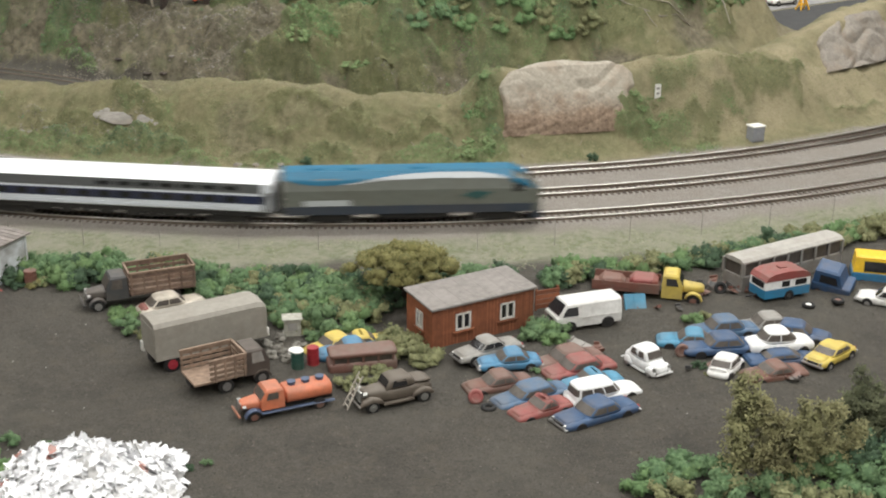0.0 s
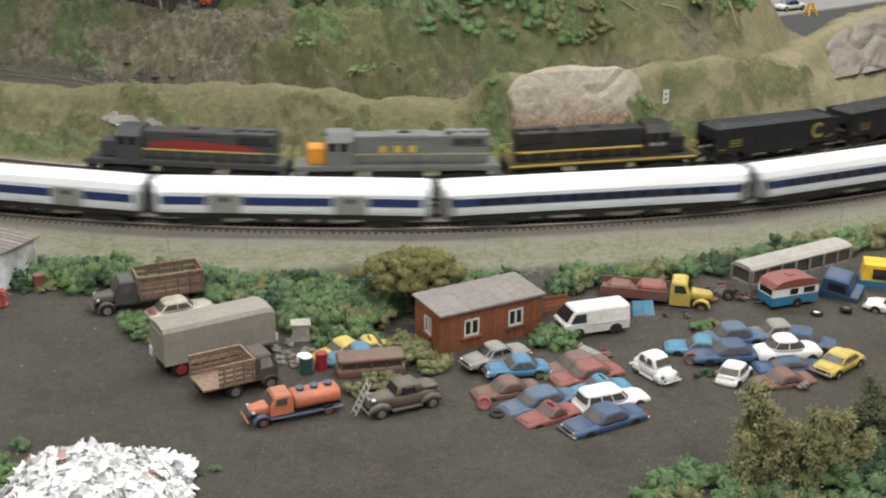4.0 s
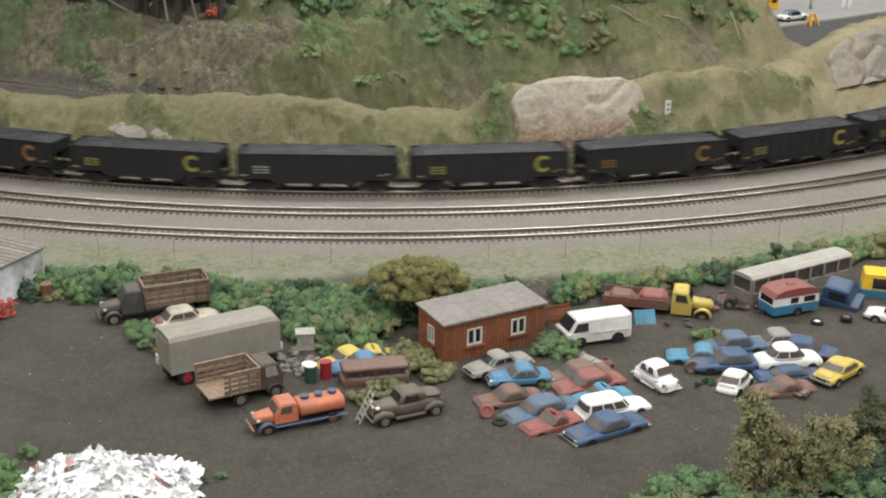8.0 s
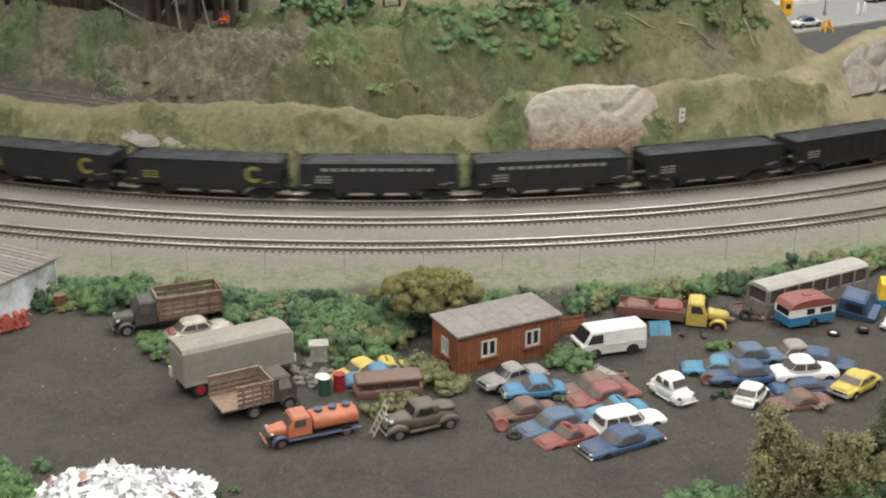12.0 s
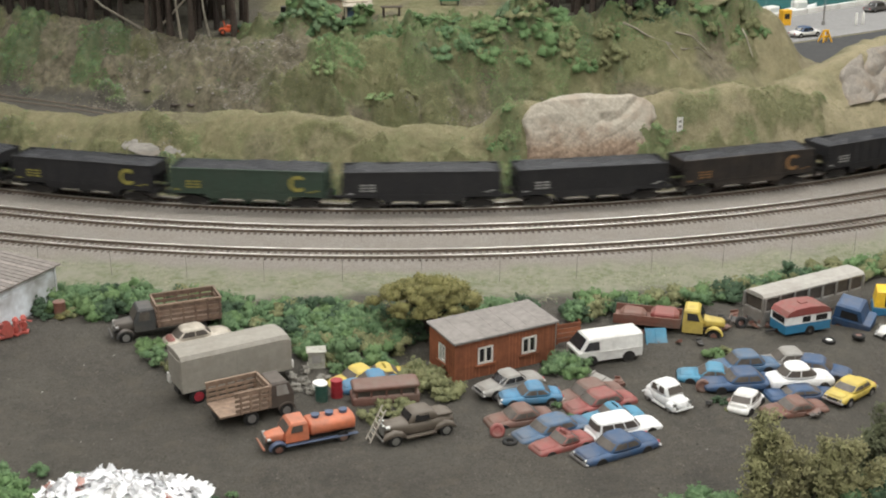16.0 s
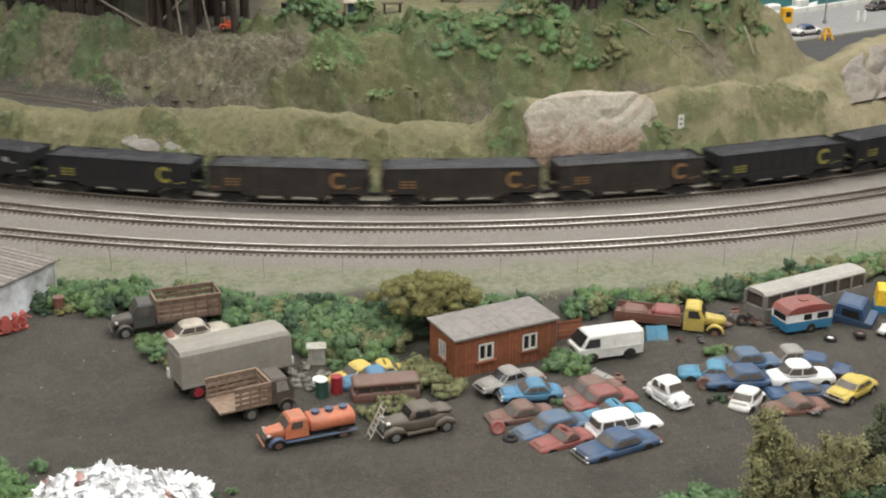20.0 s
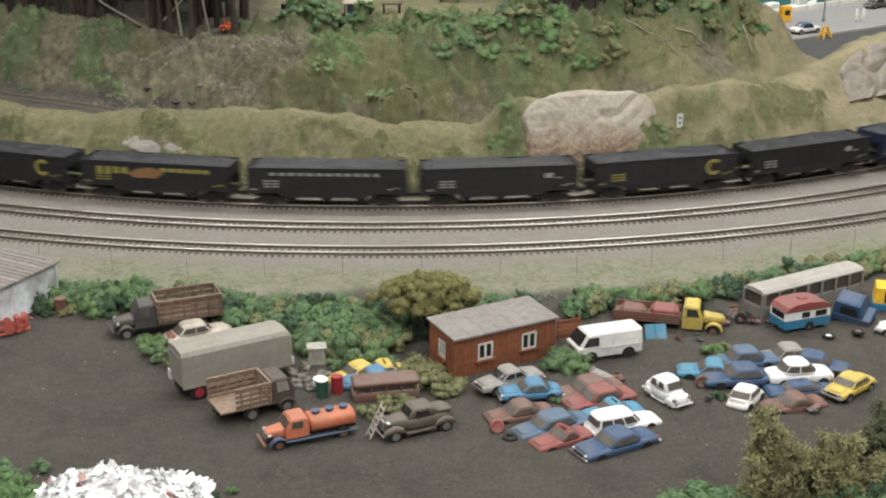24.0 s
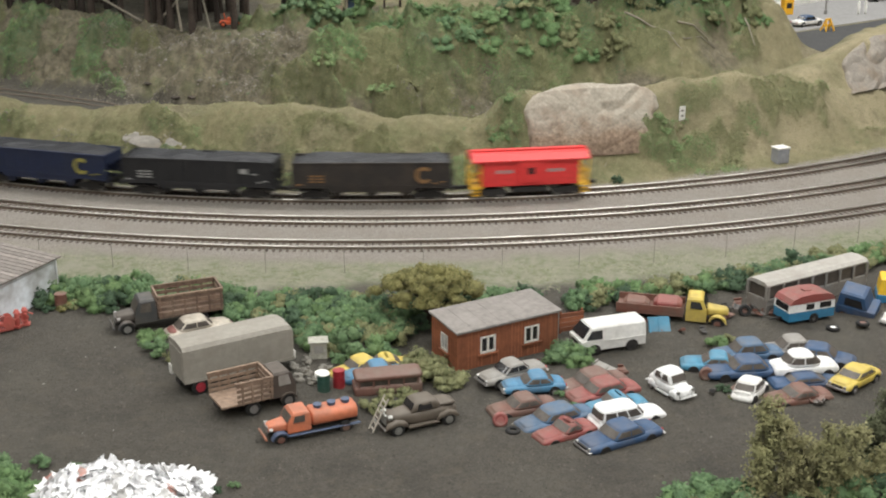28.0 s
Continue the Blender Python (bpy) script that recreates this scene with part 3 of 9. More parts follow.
TIE = tie_mesh()
for r, nm in ((RF, "front"), (RM, "middle"), (RB, "inner")):
    track = thing("rail_track", f"{nm} model railway track with dark ties on pale ballast", "railway track", kind="structure", group="three parallel tracks")
    for g in (-1, 1):
        part("rail", rail_ring(bmesh.new(), r, g * 0.00875, 0.00055, 0.0003, 0.0029), M_RAIL, track, "brown rail with polished head", scale=1)
        part("rail_head", rail_ring(bmesh.new(), r, g * 0.00875, 0.00062, 0.0029, RAIL_Z), M_RAILTOP, track, "polished steel rail head", scale=1, smooth=True)
    pitch = 0.0064
    whole = 2 * math.pi * r + 2 * LEG
    n = int(whole / pitch)
    far = bmesh.new()
    for k in range(n):
        x, y, a = loop_point(whole * (k / n - 0.5), r)
        jit = math.sin(k * 12.9) * 0.4
        m = pose(x, y, 0.0005, 0, 0, math.degrees(a) + jit)
        if abs(a - 0.06) < 0.42:
            share("tie", TIE, track, m)
        else:
            made = bmesh.ops.create_cube(far, size=1, matrix=m @ Matrix.Diagonal((0.0026, 0.030, 0.0016, 1)))
    part("far_ties", far, M_TIE, track, scale=1, kind="stuff")

# ---- rolling stock (sizes in full-size metres; x runs along the train, z = 0 on the rail) ----
def truck_frame(parent, x, axles, wheel_r=0.45, base=1.75, name="bogie"):
    """A bogie with side frames and its wheels."""
    bm = bmesh.new()
    half = base * (axles - 1) / 2
    for y in (-1.02, 1.02):
        prism(bm, [(-half - 0.55, 0.62), (-half - 0.35, 0.30), (-half + 0.35, 0.30), (-0.45, 0.22), (0.45, 0.22), (half - 0.35, 0.30), (half + 0.35, 0.30), (half + 0.55, 0.62), (0.5, 0.88), (-0.5, 0.88)], y - 0.12, y + 0.12)
    bx(bm, -0.3, 0.3, -1.0, 1.0, 0.45, 0.85)
    bogie = part(name, bm, M_BLACK, parent)
    bogie.location = (x * U, 0, 0)
    for k in range(axles):
        wm = bmesh.new()
        wx = -half + k * base
        for y in (-0.80, 0.80):
            cyl(wm, (wx, y - 0.07, wheel_r), (wx, y + 0.07, wheel_r), wheel_r, 14)
        cyl(wm, (wx, -0.8, wheel_r), (wx, 0.8, wheel_r), 0.09, 6)
        part("wheel", wm, M_STEEL if axles == 2 else M_BLACK, bogie)
    return bogie


def coupler(parent, x, d):
    bm = box(min(x, x + d * 0.85), max(x, x + d * 0.85), -0.12, 0.12, 0.72, 1.0)
    bx(bm, x + d * 0.62, x + d * 0.92, -0.22, 0.22, 0.68, 1.04, bev=0.06)
    part("coupler", bm, M_BLACK, parent)


def c_shape(bm, x, y, z, r, w, d, side):
    """A flat open ring on a car's side."""
    n = 14
    a0, a1 = 0.7, 2 * math.pi - 0.7
    for k in range(n):
        p, q = a0 + (a1 - a0) * k / n, a0 + (a1 - a0) * (k + 1) / n
        quad = [(x + rr * math.cos(t) * (1 if side < 0 else -1), y, z + rr * math.sin(t)) for rr, t in ((r, p), (r + w, p), (r + w, q), (r, q))]
        slab(bm, quad if side > 0 else quad, d if side < 0 else d)
    bmesh.ops.recalc_face_normals(bm, faces=bm.faces)


def hopper_car(body, style, mark, seed):
    """An open coal hopper with a heaped load."""
    rnd = random.Random(seed)
    car = thing("hopper_car", style[0], "hopper car", group="coal train hopper cars")
    L, hw, zb, zt = 6.95, 1.56, 1.32, 3.62
    shellp = None
    for s in (-1, 1):
        bm = box(-L, L, s * hw - 0.04, s * hw + 0.04, zb, zt - 0.01)
        side = part("side", bm, body, car)
        part("top_chord", box(-L, L, s * hw - 0.10, s * hw + 0.10, zt - 0.16, zt), body, side)
        part("side_sill", box(-L, L, s * hw - 0.09, s * hw + 0.09, zb - 0.02, zb + 0.22), body, side)
        shellp = shellp or side
        part("end_wall", box(s * L - 0.05, s * L + 0.05, -hw + 0.1, hw - 0.1, zt - 1.0, zt - 0.01), body, car)
        bm = slab(bmesh.new(), [(s * (L - 0.02), -hw + 0.05, zt - 0.9), (s * (L - 0.02), hw - 0.05, zt - 0.9), (s * (L - 2.6), hw - 0.05, 1.0), (s * (L - 2.6), -hw + 0.05, 1.0)], 0.05)
        bmesh.ops.recalc_face_normals(bm, faces=bm.faces)
        part("slope_sheet", bm, body, car)
        for y in (-1.2, 0, 1.2):
            part("end_post", box(s * L - 0.1, s * L + 0.1, y - 0.06, y + 0.06, zb - 0.1, zt - 0.9), body, car)
    for s in (-1, 1):
        rb = bmesh.new()
        for k in range(11):
            x = -L + 0.75 + k * (2 * L - 1.5) / 10
            prism(rb, [(x - 0.07, zb + 0.2), (x + 0.07, zb + 0.2), (x + 0.07, zt - 0.1), (x - 0.07, zt - 0.1)], s * (hw + 0.04), s * (hw + 0.11))
        part("side_ribs", rb, body, shellp)
    for s in (-1, 1):
        part("centre_sheet", prism(bmesh.new(), [(-4.1, zb + 0.1), (-3.55, 0.92), (3.55, 0.92), (4.1, zb + 0.1)], s * hw - 0.05, s * hw + 0.03), body, shellp)
    for k in range(3):
        cx = (k - 1) * 3.05
        bay = bmesh.new()
        loft(bay, [[(cx - 0.62, -1.45, 1.00), (cx + 0.62, -1.45, 1.00), (cx + 0.62, 1.45, 1.00), (cx - 0.62, 1.45, 1.00)],
                   [(cx - 0.22, -1.35, 0.42), (cx + 0.22, -1.35, 0.42), (cx + 0.22, 1.35, 0.42), (cx - 0.22, 1.35, 0.42)]])
        part("hopper_bay", bay, body, car)
    und = box(-L - 0.2, L + 0.2, -0.28, 0.28, 0.85, 1.15)
    for s in (-1, 1):
        bx(und, s * (L + 0.12) - 0.12, s * (L + 0.12) + 0.12, -1.45, 1.45, 1.0, 1.32)
        bx(und, s * (L - 1.2) - 0.9, s * (L - 1.2) + 0.9, -1.5, 1.5, 1.0, 1.08)
    part("underframe", und, M_BLACK, car)
    # load
    ld = bmesh.new()
    nx, ny = 30, 8
    g = [[None] * (ny + 1) for _ in range(nx + 1)]
    ph = rnd.uniform(0, 100)
    for i in range(nx + 1):
        for j in range(ny + 1):
            x, y = (-1 + 2 * i / nx) * (L - 0.1), (-1 + 2 * j / ny) * (hw - 0.06)
            k = min(1, (L - abs(x)) / 1.1) * min(1, (hw - abs(y)) / 0.7 + 0.15)
            z = zt - 0.20 + 0.40 * k + 0.28 * noise.noise((x * 0.55 + ph, y * 0.5, 0)) * k + 0.11 * noise.noise((x * 3 + ph, y * 3, 5))
            g[i][j] = ld.verts.new((x, y, z))
    for i in range(nx):
        for j in range(ny):
            ld.faces.new((g[i][j], g[i + 1][j], g[i + 1][j + 1], g[i][j + 1]))
    part("coal_load", ld, M_COAL, car, "heap of black coal")
    # ladders and grab irons on the ends
    for s in (-1, 1):
        for e in (-1, 1):
            lb = bmesh.new()
            for k in range(5):
                z = 1.2 + k * 0.42
                bx(lb, e * (L + 0.08) - 0.2, e * (L + 0.08) + 0.2, s * (hw + 0.05) - 0.03, s * (hw + 0.05) + 0.03, z, z + 0.05)
            for xx in (-0.2, 0.2):
                bx(lb, e * (L + 0.08) + xx - 0.03, e * (L + 0.08) + xx + 0.03, s * (hw + 0.05) - 0.03, s * (hw + 0.05) + 0.03, 1.1, 3.0)
            part("ladder", lb, body, car)
    for e in (-1, 1):
        truck_frame(car, e * 5.0, 2)
        coupler(car, e * (L + 0.1), e)
    # lettering: plain marks
    lm = M_LETTER if mark in ("row", "small", "none") else (M_ORANGE_L if mark == "orange" else M_YELLOW_L)
    for s in (-1, 1):
        y = s * (hw + 0.125)
        f = -s                               # reading direction on this side

        def bar(x0, x1, z0, z1):
            part("mark", box(min(x0, x1), max(x0, x1), y - 0.01, y + 0.01, z0, z1), lm, shellp)
        if mark in ("yellow", "orange"):
            em = bmesh.new()
            c_shape(em, f * 4.6, y, 2.50, 0.46, 0.30, 0.02, s)
            part("emblem", em, lm, shellp, "painted open ring emblem")
        for k in range(2):
            for z in (2.36, 2.10, 1.84):
                bar(f * (-5.2 + k * 0.75) - 0.25, f * (-5.2 + k * 0.75) + 0.25, z, z + 0.14)
        for k in range(2):
            bar(f * (5.7 + k * 0.55) - 0.2, f * (5.7 + k * 0.55) + 0.2, 1.72 + 0.12 * k, 1.82 + 0.12 * k)
        bar(f * -6.35 - 0.25, f * -6.35 + 0.25, 1.60, 1.72)
        if mark == "small":
            bar(f * 4.3 - 0.35, f * 4.3 + 0.35, 2.5, 2.95)
            bar(f * 5.2 - 0.3, f * 5.2 + 0.3, 2.45, 2.55)
        if mark == "row":
            for k in range(12):
                bar(-4.9 + k * 0.83, -4.45 + k * 0.83, 2.92, 3.2)
        if mark == "blaze":
            for k in range(4):
                bar(-5.4 + k * 0.8, -4.9 + k * 0.8, 2.5, 3.1)
            for k in range(6):
                bar(0.6 + k * 0.8, 1.2 + k * 0.8, 2.85, 3.2)
        if mark == "blaze":
            fl = prism(bmesh.new(), [(-2.0, 2.2), (0.2, 2.2), (0.9, 2.7), (-0.2, 3.25), (-1.5, 3.0), (-2.4, 2.6)], y - 0.012, y + 0.012)
            part("emblem", fl, M_ORANGE_L, shellp, "orange painted emblem")
    return car


H_BLACK = matte("hopper_black", (0.012, 0.012, 0.014), 0.65, 0, 0.25, 300, 0.25, (0.04, 0.036, 0.034), rand=0.2)
H_BROWN = matte("hopper_brown_black", (0.021, 0.017, 0.015), 0.65, 0, 0.25, 300, 0.35, (0.075, 0.055, 0.04), rand=0.2)
H_BLUE = matte("hopper_blue", (0.010, 0.017, 0.048), 0.6, 0, 0.2, 300, 0.25, (0.03, 0.03, 0.035))
H_GREEN = matte("hopper_green", (0.030, 0.052, 0.036), 0.6, 0, 0.2, 300, 0.25, (0.05, 0.05, 0.04))
ORANGE_CARS, SMALL_CARS, ROW_CARS, PLAIN_CARS = (1, 5, 17, 20, 21, 22, 32), (18, 29, 31, 27), (9, 10, 26), (3, 11, 12, 15, 16)
FREIGHT = []                      # (thing, metres along the inner loop at the start)
for k in range(33):
    mark = "orange" if k in ORANGE_CARS else "small" if k in SMALL_CARS else "row" if k in ROW_CARS else "none" if k in PLAIN_CARS else "blaze" if k == 25 else "yellow"
    body, lab = (H_BLUE, "dark blue open hopper car heaped with coal") if k == 30 else (H_GREEN, "dull green open hopper car heaped with coal") if k == 14 else \
        (H_BROWN, "brownish black open hopper car heaped with coal") if k in (17, 20, 21, 22, 32) else (H_BLACK, "weathered black open hopper car heaped with coal")
    if mark == "row":
        lab = "black open coal hopper car with a row of white lettering"
    if mark == "blaze":
        lab = "black open coal hopper car with orange and yellow emblem"
    FREIGHT.append((hopper_car(body, (lab,), mark, k), 1.483 + 0.1759 * k))


def railing(parent, x0, x1, y, z, h, material, n):
    bm = bmesh.new()
    cyl(bm, (x0, y, z + h), (x1, y, z + h), 0.035, 5)
    for k in range(n):
        x = x0 + (x1 - x0) * k / (n - 1)
        cyl(bm, (x, y, z), (x, y, z + h), 0.022, 5)
    part("handrail", bm, material, parent)


def diesel(label, hood, deck, nose, rail, stripe, cab_end, seed, stripe2=None):
    """A road diesel with a long hood; cab_end is -1 or 1 along x."""
    d = thing("diesel_locomotive", label, "locomotive", group="freight locomotives")
    f = cab_end
    L = 8.9
    fr = box(-L, L, -1.5, 1.5, 1.12, 1.62, bev=0.04)
    for s in (-1, 1):
        bx(fr, s * L - 0.12, s * L + 0.12, -1.45, 1.45, 0.42, 1.5)
        for y in (-1.38, 1.38):
            for k in range(3):
                bx(fr, s * (L - 0.45) - 0.3, s * (L - 0.45) + 0.3, y - 0.14, y + 0.14, 0.45 + k * 0.32, 0.52 + k * 0.32)
    part("deck", fr, deck, d)
    part("fuel_tank", box(-2.3, 2.3, -1.25, 1.25, 0.42, 1.12, bev=0.25, seg=2), M_BLACK, d)
    hd = box(min(f * -8.0, f * 3.9), max(f * -8.0, f * 3.9), -0.92, 0.92, 1.62, 4.15, bev=0.12, seg=2)
    bx(hd, min(f * -8.1, f * -4.6), max(f * -8.1, f * -4.6), -1.02, 1.02, 3.2, 4.3, bev=0.12)
    hood_p = part("long_hood", hd, hood, d)
    for s in (-1, 1):
        for k in range(5):
            x = f * (-7.3 + k * 0.55)
            part("radiator_grille", box(x - 0.22, x + 0.22, s * 1.03 - 0.02, s * 1.03 + 0.02, 3.35, 3.95), M_BLACK, hood_p)
    for s in (-1, 1):
        for k in range(9):
            x = f * (-4.2 + k * 0.86)
            part("hood_door", box(x - 0.37, x + 0.37, s * 0.93 - 0.015, s * 0.93 + 0.015, 1.85, 2.35 if stripe else 3.2), hood, hood_p)
    for k in range(3):
        fan = cyl(bmesh.new(), (f * (-7.4 + k * 1.35), 0, 4.28), (f * (-7.4 + k * 1.35), 0, 4.46), 0.55, 16)
        part("fan", fan, deck if hood == deck else M_STEEL, hood_p)
    part("exhaust", box(f * -0.6 - 0.5, f * -0.6 + 0.5, -0.3, 0.3, 4.1, 4.38, bev=0.05), M_BLACK, hood_p)
    part("dynamic_brake", box(min(f * -2.8, f * 1.0), max(f * -2.8, f * 1.0), -1.0, 1.0, 3.75, 4.25, bev=0.1), hood, hood_p)
    cb = loft(bmesh.new(), [[(f * x, y, z) for y, z in ((-1.48, 1.62), (1.48, 1.62), (1.48, 3.75), (0.9, 4.42), (-0.9, 4.42), (-1.48, 3.75))] for x in (3.9, 6.2)])
    cab = part("cab", cb, hood, d)
    wn = bmesh.new()
    for s in (-1, 1):
        for x in (4.35, 5.35):
            bx(wn, f * x, f * (x + 0.65), s * 1.49 - 0.02, s * 1.49 + 0.02, 2.95, 3.65)
        bx(wn, f * 6.21 - 0.02, f * 6.21 + 0.02, s * 0.75 - 0.45, s * 0.75 + 0.45, 3.2, 3.75)
    part("cab_windows", wn, M_GLASS, cab)
    part("short_hood", box(min(f * 6.2, f * 7.9), max(f * 6.2, f * 7.9), -0.95, 0.95, 1.62, 3.15, bev=0.18, seg=2), nose, d)
    part("number_board", box(f * 6.1 - 0.15, f * 6.1 + 0.2, -0.75, 0.75, 3.95, 4.3, bev=0.05), M_BLACK, cab)
    part("headlight", cyl(bmesh.new(), (f * 6.25, 0, 4.1), (f * 6.42, 0, 4.1), 0.2, 12), M_LAMP if seed == 1 else M_GLASS, cab, "round headlight")
    if stripe:
        for s in (-1, 1):
            st = prism(bmesh.new(), [(f * 3.4, 2.55), (f * -6.9, 2.55), (f * -5.2, 3.15), (f * 0.5, 3.45), (f * 3.4, 3.1)], s * 0.93 - 0.02, s * 0.93 + 0.03 * s)
            part("side_panel", st, stripe, hood_p, "red painted side panel")
            part("side_stripe", box(min(f * 3.8, f * -6.9), max(f * 3.8, f * -6.9), s * 0.955 - 0.02, s * 0.955 + 0.02, 2.42, 2.56), stripe2, hood_p, "yellow painted stripe")
    elif stripe2:
        for s in (-1, 1):
            part("sill_stripe", box(-L, L, s * 1.51 - 0.015, s * 1.51 + 0.015, 1.3, 1.5), stripe2 if seed == 3 else deck, d, "yellow sill stripe")
            lt = bmesh.new()
            # black unit: cab marks stand for its number and a painted window reflection
            if seed == 3:
                for k in range(2):
                    bx(lt, f * (4.25 + k * 0.85), f * (4.9 + k * 0.85), s * 1.51 - 0.02, s * 1.51 + 0.02, 2.55, 2.85)
                part("hood_stripe", box(min(f * -7.9, f * 3.8), max(f * -7.9, f * 3.8), s * 0.945 - 0.02, s * 0.945 + 0.02, 2.36, 2.46), stripe2, hood_p, "thin yellow hood stripe")
            else:
                for k in range(3):
                    bx(lt, -1.6 + k * 1.3, -1.0 + k * 1.3, s * 1.01 - 0.02, s * 1.01 + 0.02, 2.7, 3.3)
            part("lettering", lt, stripe2 if seed == 2 else M_LETTER, cab if seed == 3 else hood_p, "painted lettering as plain marks")
    for s in (-1, 1):
        railing(d, f * -8.6, f * 3.7, s * 1.45, 1.62, 1.05, rail, 9)
        for e in (-1, 1):
            bm = bmesh.new()
            for y in (0.35, 1.4):
                cyl(bm, (e * (L - 0.05), s * y, 1.5), (e * (L - 0.05), s * y, 2.7), 0.045, 5)
            cyl(bm, (e * (L - 0.05), s * 0.35, 2.65), (e * (L - 0.05), s * 1.4, 2.65), 0.045, 5)
            part("end_rail", bm, rail, d)
    for e in (-1, 1):
        truck_frame(d, e * 5.9, 3, 0.5, 1.65)
        coupler(d, e * L, e)
    return d


M_LAMP = glow("lit_headlight", (1.0, 0.93, 0.75), 3)
L_GREY = paint("loco_dark_grey", (0.055, 0.06, 0.065), 0.35)
L_PALE = paint("loco_grey", (0.17, 0.185, 0.175), 0.3)
L_BLK = paint("loco_black", (0.015, 0.015, 0.017), 0.25)
L_RED = paint("loco_red", (0.28, 0.035, 0.03), 0.3)
L_YEL = paint("loco_yellow", (0.62, 0.43, 0.06), 0.3)
L_ORANGE = paint("loco_orange", (0.72, 0.30, 0.03), 0.2)
L_BUFF = paint("loco_buff_rail", (0.45, 0.40, 0.16), 0.2)
FREIGHT.append((diesel("dark grey diesel locomotive with red and yellow stripe", L_GREY, L_GREY, L_GREY, L_BUFF, L_RED, -1, 1, L_YEL), 0.857))
FREIGHT.append((diesel("pale grey diesel locomotive with orange nose", L_PALE, L_PALE, L_ORANGE, L_BUFF, None, -1, 2, L_YEL), 1.070))
FREIGHT.append((diesel("black diesel locomotive with yellow sill stripe and rails", L_BLK, L_BLK, L_BLK, L_YEL, None, 1, 3, L_YEL), 1.282))


def caboose():
    c = thing("caboose", "bright red caboose with yellow end platforms", "caboose")
    red, yel = paint("caboose_red", (0.66, 0.040, 0.040), 0.08), paint("caboose_yellow", (0.75, 0.45, 0.04), 0.15)
    bd = box(-4.35, 4.35, -1.42, 1.42, 1.15, 3.50, bev=0.05)
    body = part("body", bd, red, c)
    for s in (-1, 1):
        bay = prism(bmesh.new(), [(-1.1, 1.5), (1.1, 1.5), (1.1, 3.5), (-1.1, 3.5)], s * 1.42, s * 1.60)
        b = part("bay_window", bay, red, body)
        part("pane", box(-0.30, 0.30, s * 1.61 - 0.02, s * 1.61 + 0.02, 2.25, 2.85), M_GLASS, b)
        for x in (-3.1, 3.1):
            lt = bmesh.new()
            for k in range(4):
                bx(lt, x * 0.75 - 0.8 + k * 0.4, x * 0.75 - 0.52 + k * 0.4, s * 1.43 - 0.01, s * 1.43 + 0.012, 2.35, 2.65)
            part("lettering", lt, M_LETTER, body, "painted lettering as plain marks")
    rf = loft(bmesh.new(), [[(x, y, z) for y, z in ((-1.66, 3.42), (1.66, 3.42), (1.66, 3.56), (1.0, 3.98), (0, 4.12), (-1.0, 3.98), (-1.66, 3.56))] for x in (-5.3, 5.3)])
    part("roof", rf, red, c)
    part("roof_walk", box(-5.2, 5.2, -0.3, 0.3, 4.1, 4.2), red, c)
    und = box(-5.3, 5.3, -0.3, 0.3, 0.8, 1.15)
    bx(und, -1.6, 1.6, -1.2, 1.2, 0.5, 1.0)
    part("underframe", und, M_BLACK, c)
    for e in (-1, 1):
        pf = box(min(e * 4.3, e * 5.4), max(e * 4.3, e * 5.4), -1.4, 1.4, 1.02, 1.15)
        for s in (-1, 1):
            for k in range(3):
                bx(pf, e * 4.95 - 0.35, e * 4.95 + 0.35, s * 1.42 - 0.18, s * 1.42 + 0.18, 0.4 + k * 0.3, 0.47 + k * 0.3)
            for xx in (4.6, 5.3):
                bx(pf, e * xx - 0.05, e * xx + 0.05, s * 1.5 - 0.04, s * 1.5 + 0.04, 0.4, 1.1)
        plat = part("end_platform", pf, yel, c, "yellow end platform with steps")
        rl = bmesh.new()
        for y in (-1.35, -0.45, 0.45, 1.35):
            cyl(rl, (e * 5.3, y, 1.1), (e * 5.3, y, 2.3 if abs(y) < 1 else 3.75), 0.06, 6)
        for z in (1.7, 2.25):
            cyl(rl, (e * 5.3, -1.35, z), (e * 5.3, 1.35, z), 0.05, 6)
        for s in (-1, 1):
            cyl(rl, (e * 4.45, s * 1.45, 1.1), (e * 4.45, s * 1.45, 3.5), 0.05, 6)
            cyl(rl, (e * 5.3, s * 1.4, 2.2), (e * 4.45, s * 1.45, 2.6), 0.05, 6)
        part("end_railing", rl, yel, plat)
        truck_frame(c, e * 3.4, 2)
        coupler(c, e * 5.35, e)
    return c


FREIGHT.append((caboose(), 7.272))

# passenger train
S_SILVER = matte("stainless_side", (0.76, 0.79, 0.84), 0.38, 0.1, 0.06, 200, 0.12, (0.35, 0.33, 0.31), relief=0.05)
S_ROOF = matte("coach_roof", (0.90, 0.91, 0.93), 0.32, 0.1, 0.05, 200, 0.12, (0.5, 0.48, 0.46), relief=0.05)
S_BLUE = paint("coach_blue", (0.018, 0.038, 0.135), 0.05, 0.35)
S_NAVY = paint("coach_navy", (0.016, 0.022, 0.060), 0.1, 0.35)
S_BAND = paint("coach_band_grey", (0.105, 0.108, 0.112), 0.15, 0.4)
S_END = paint("coach_end_grey", (0.18, 0.18, 0.18), 0.3)
S_DOOR = paint("baggage_door_grey", (0.27, 0.28, 0.26), 0.15)
M_TAIL = glow("lit_tail_lamp", (1.0, 0.05, 0.03), 10)


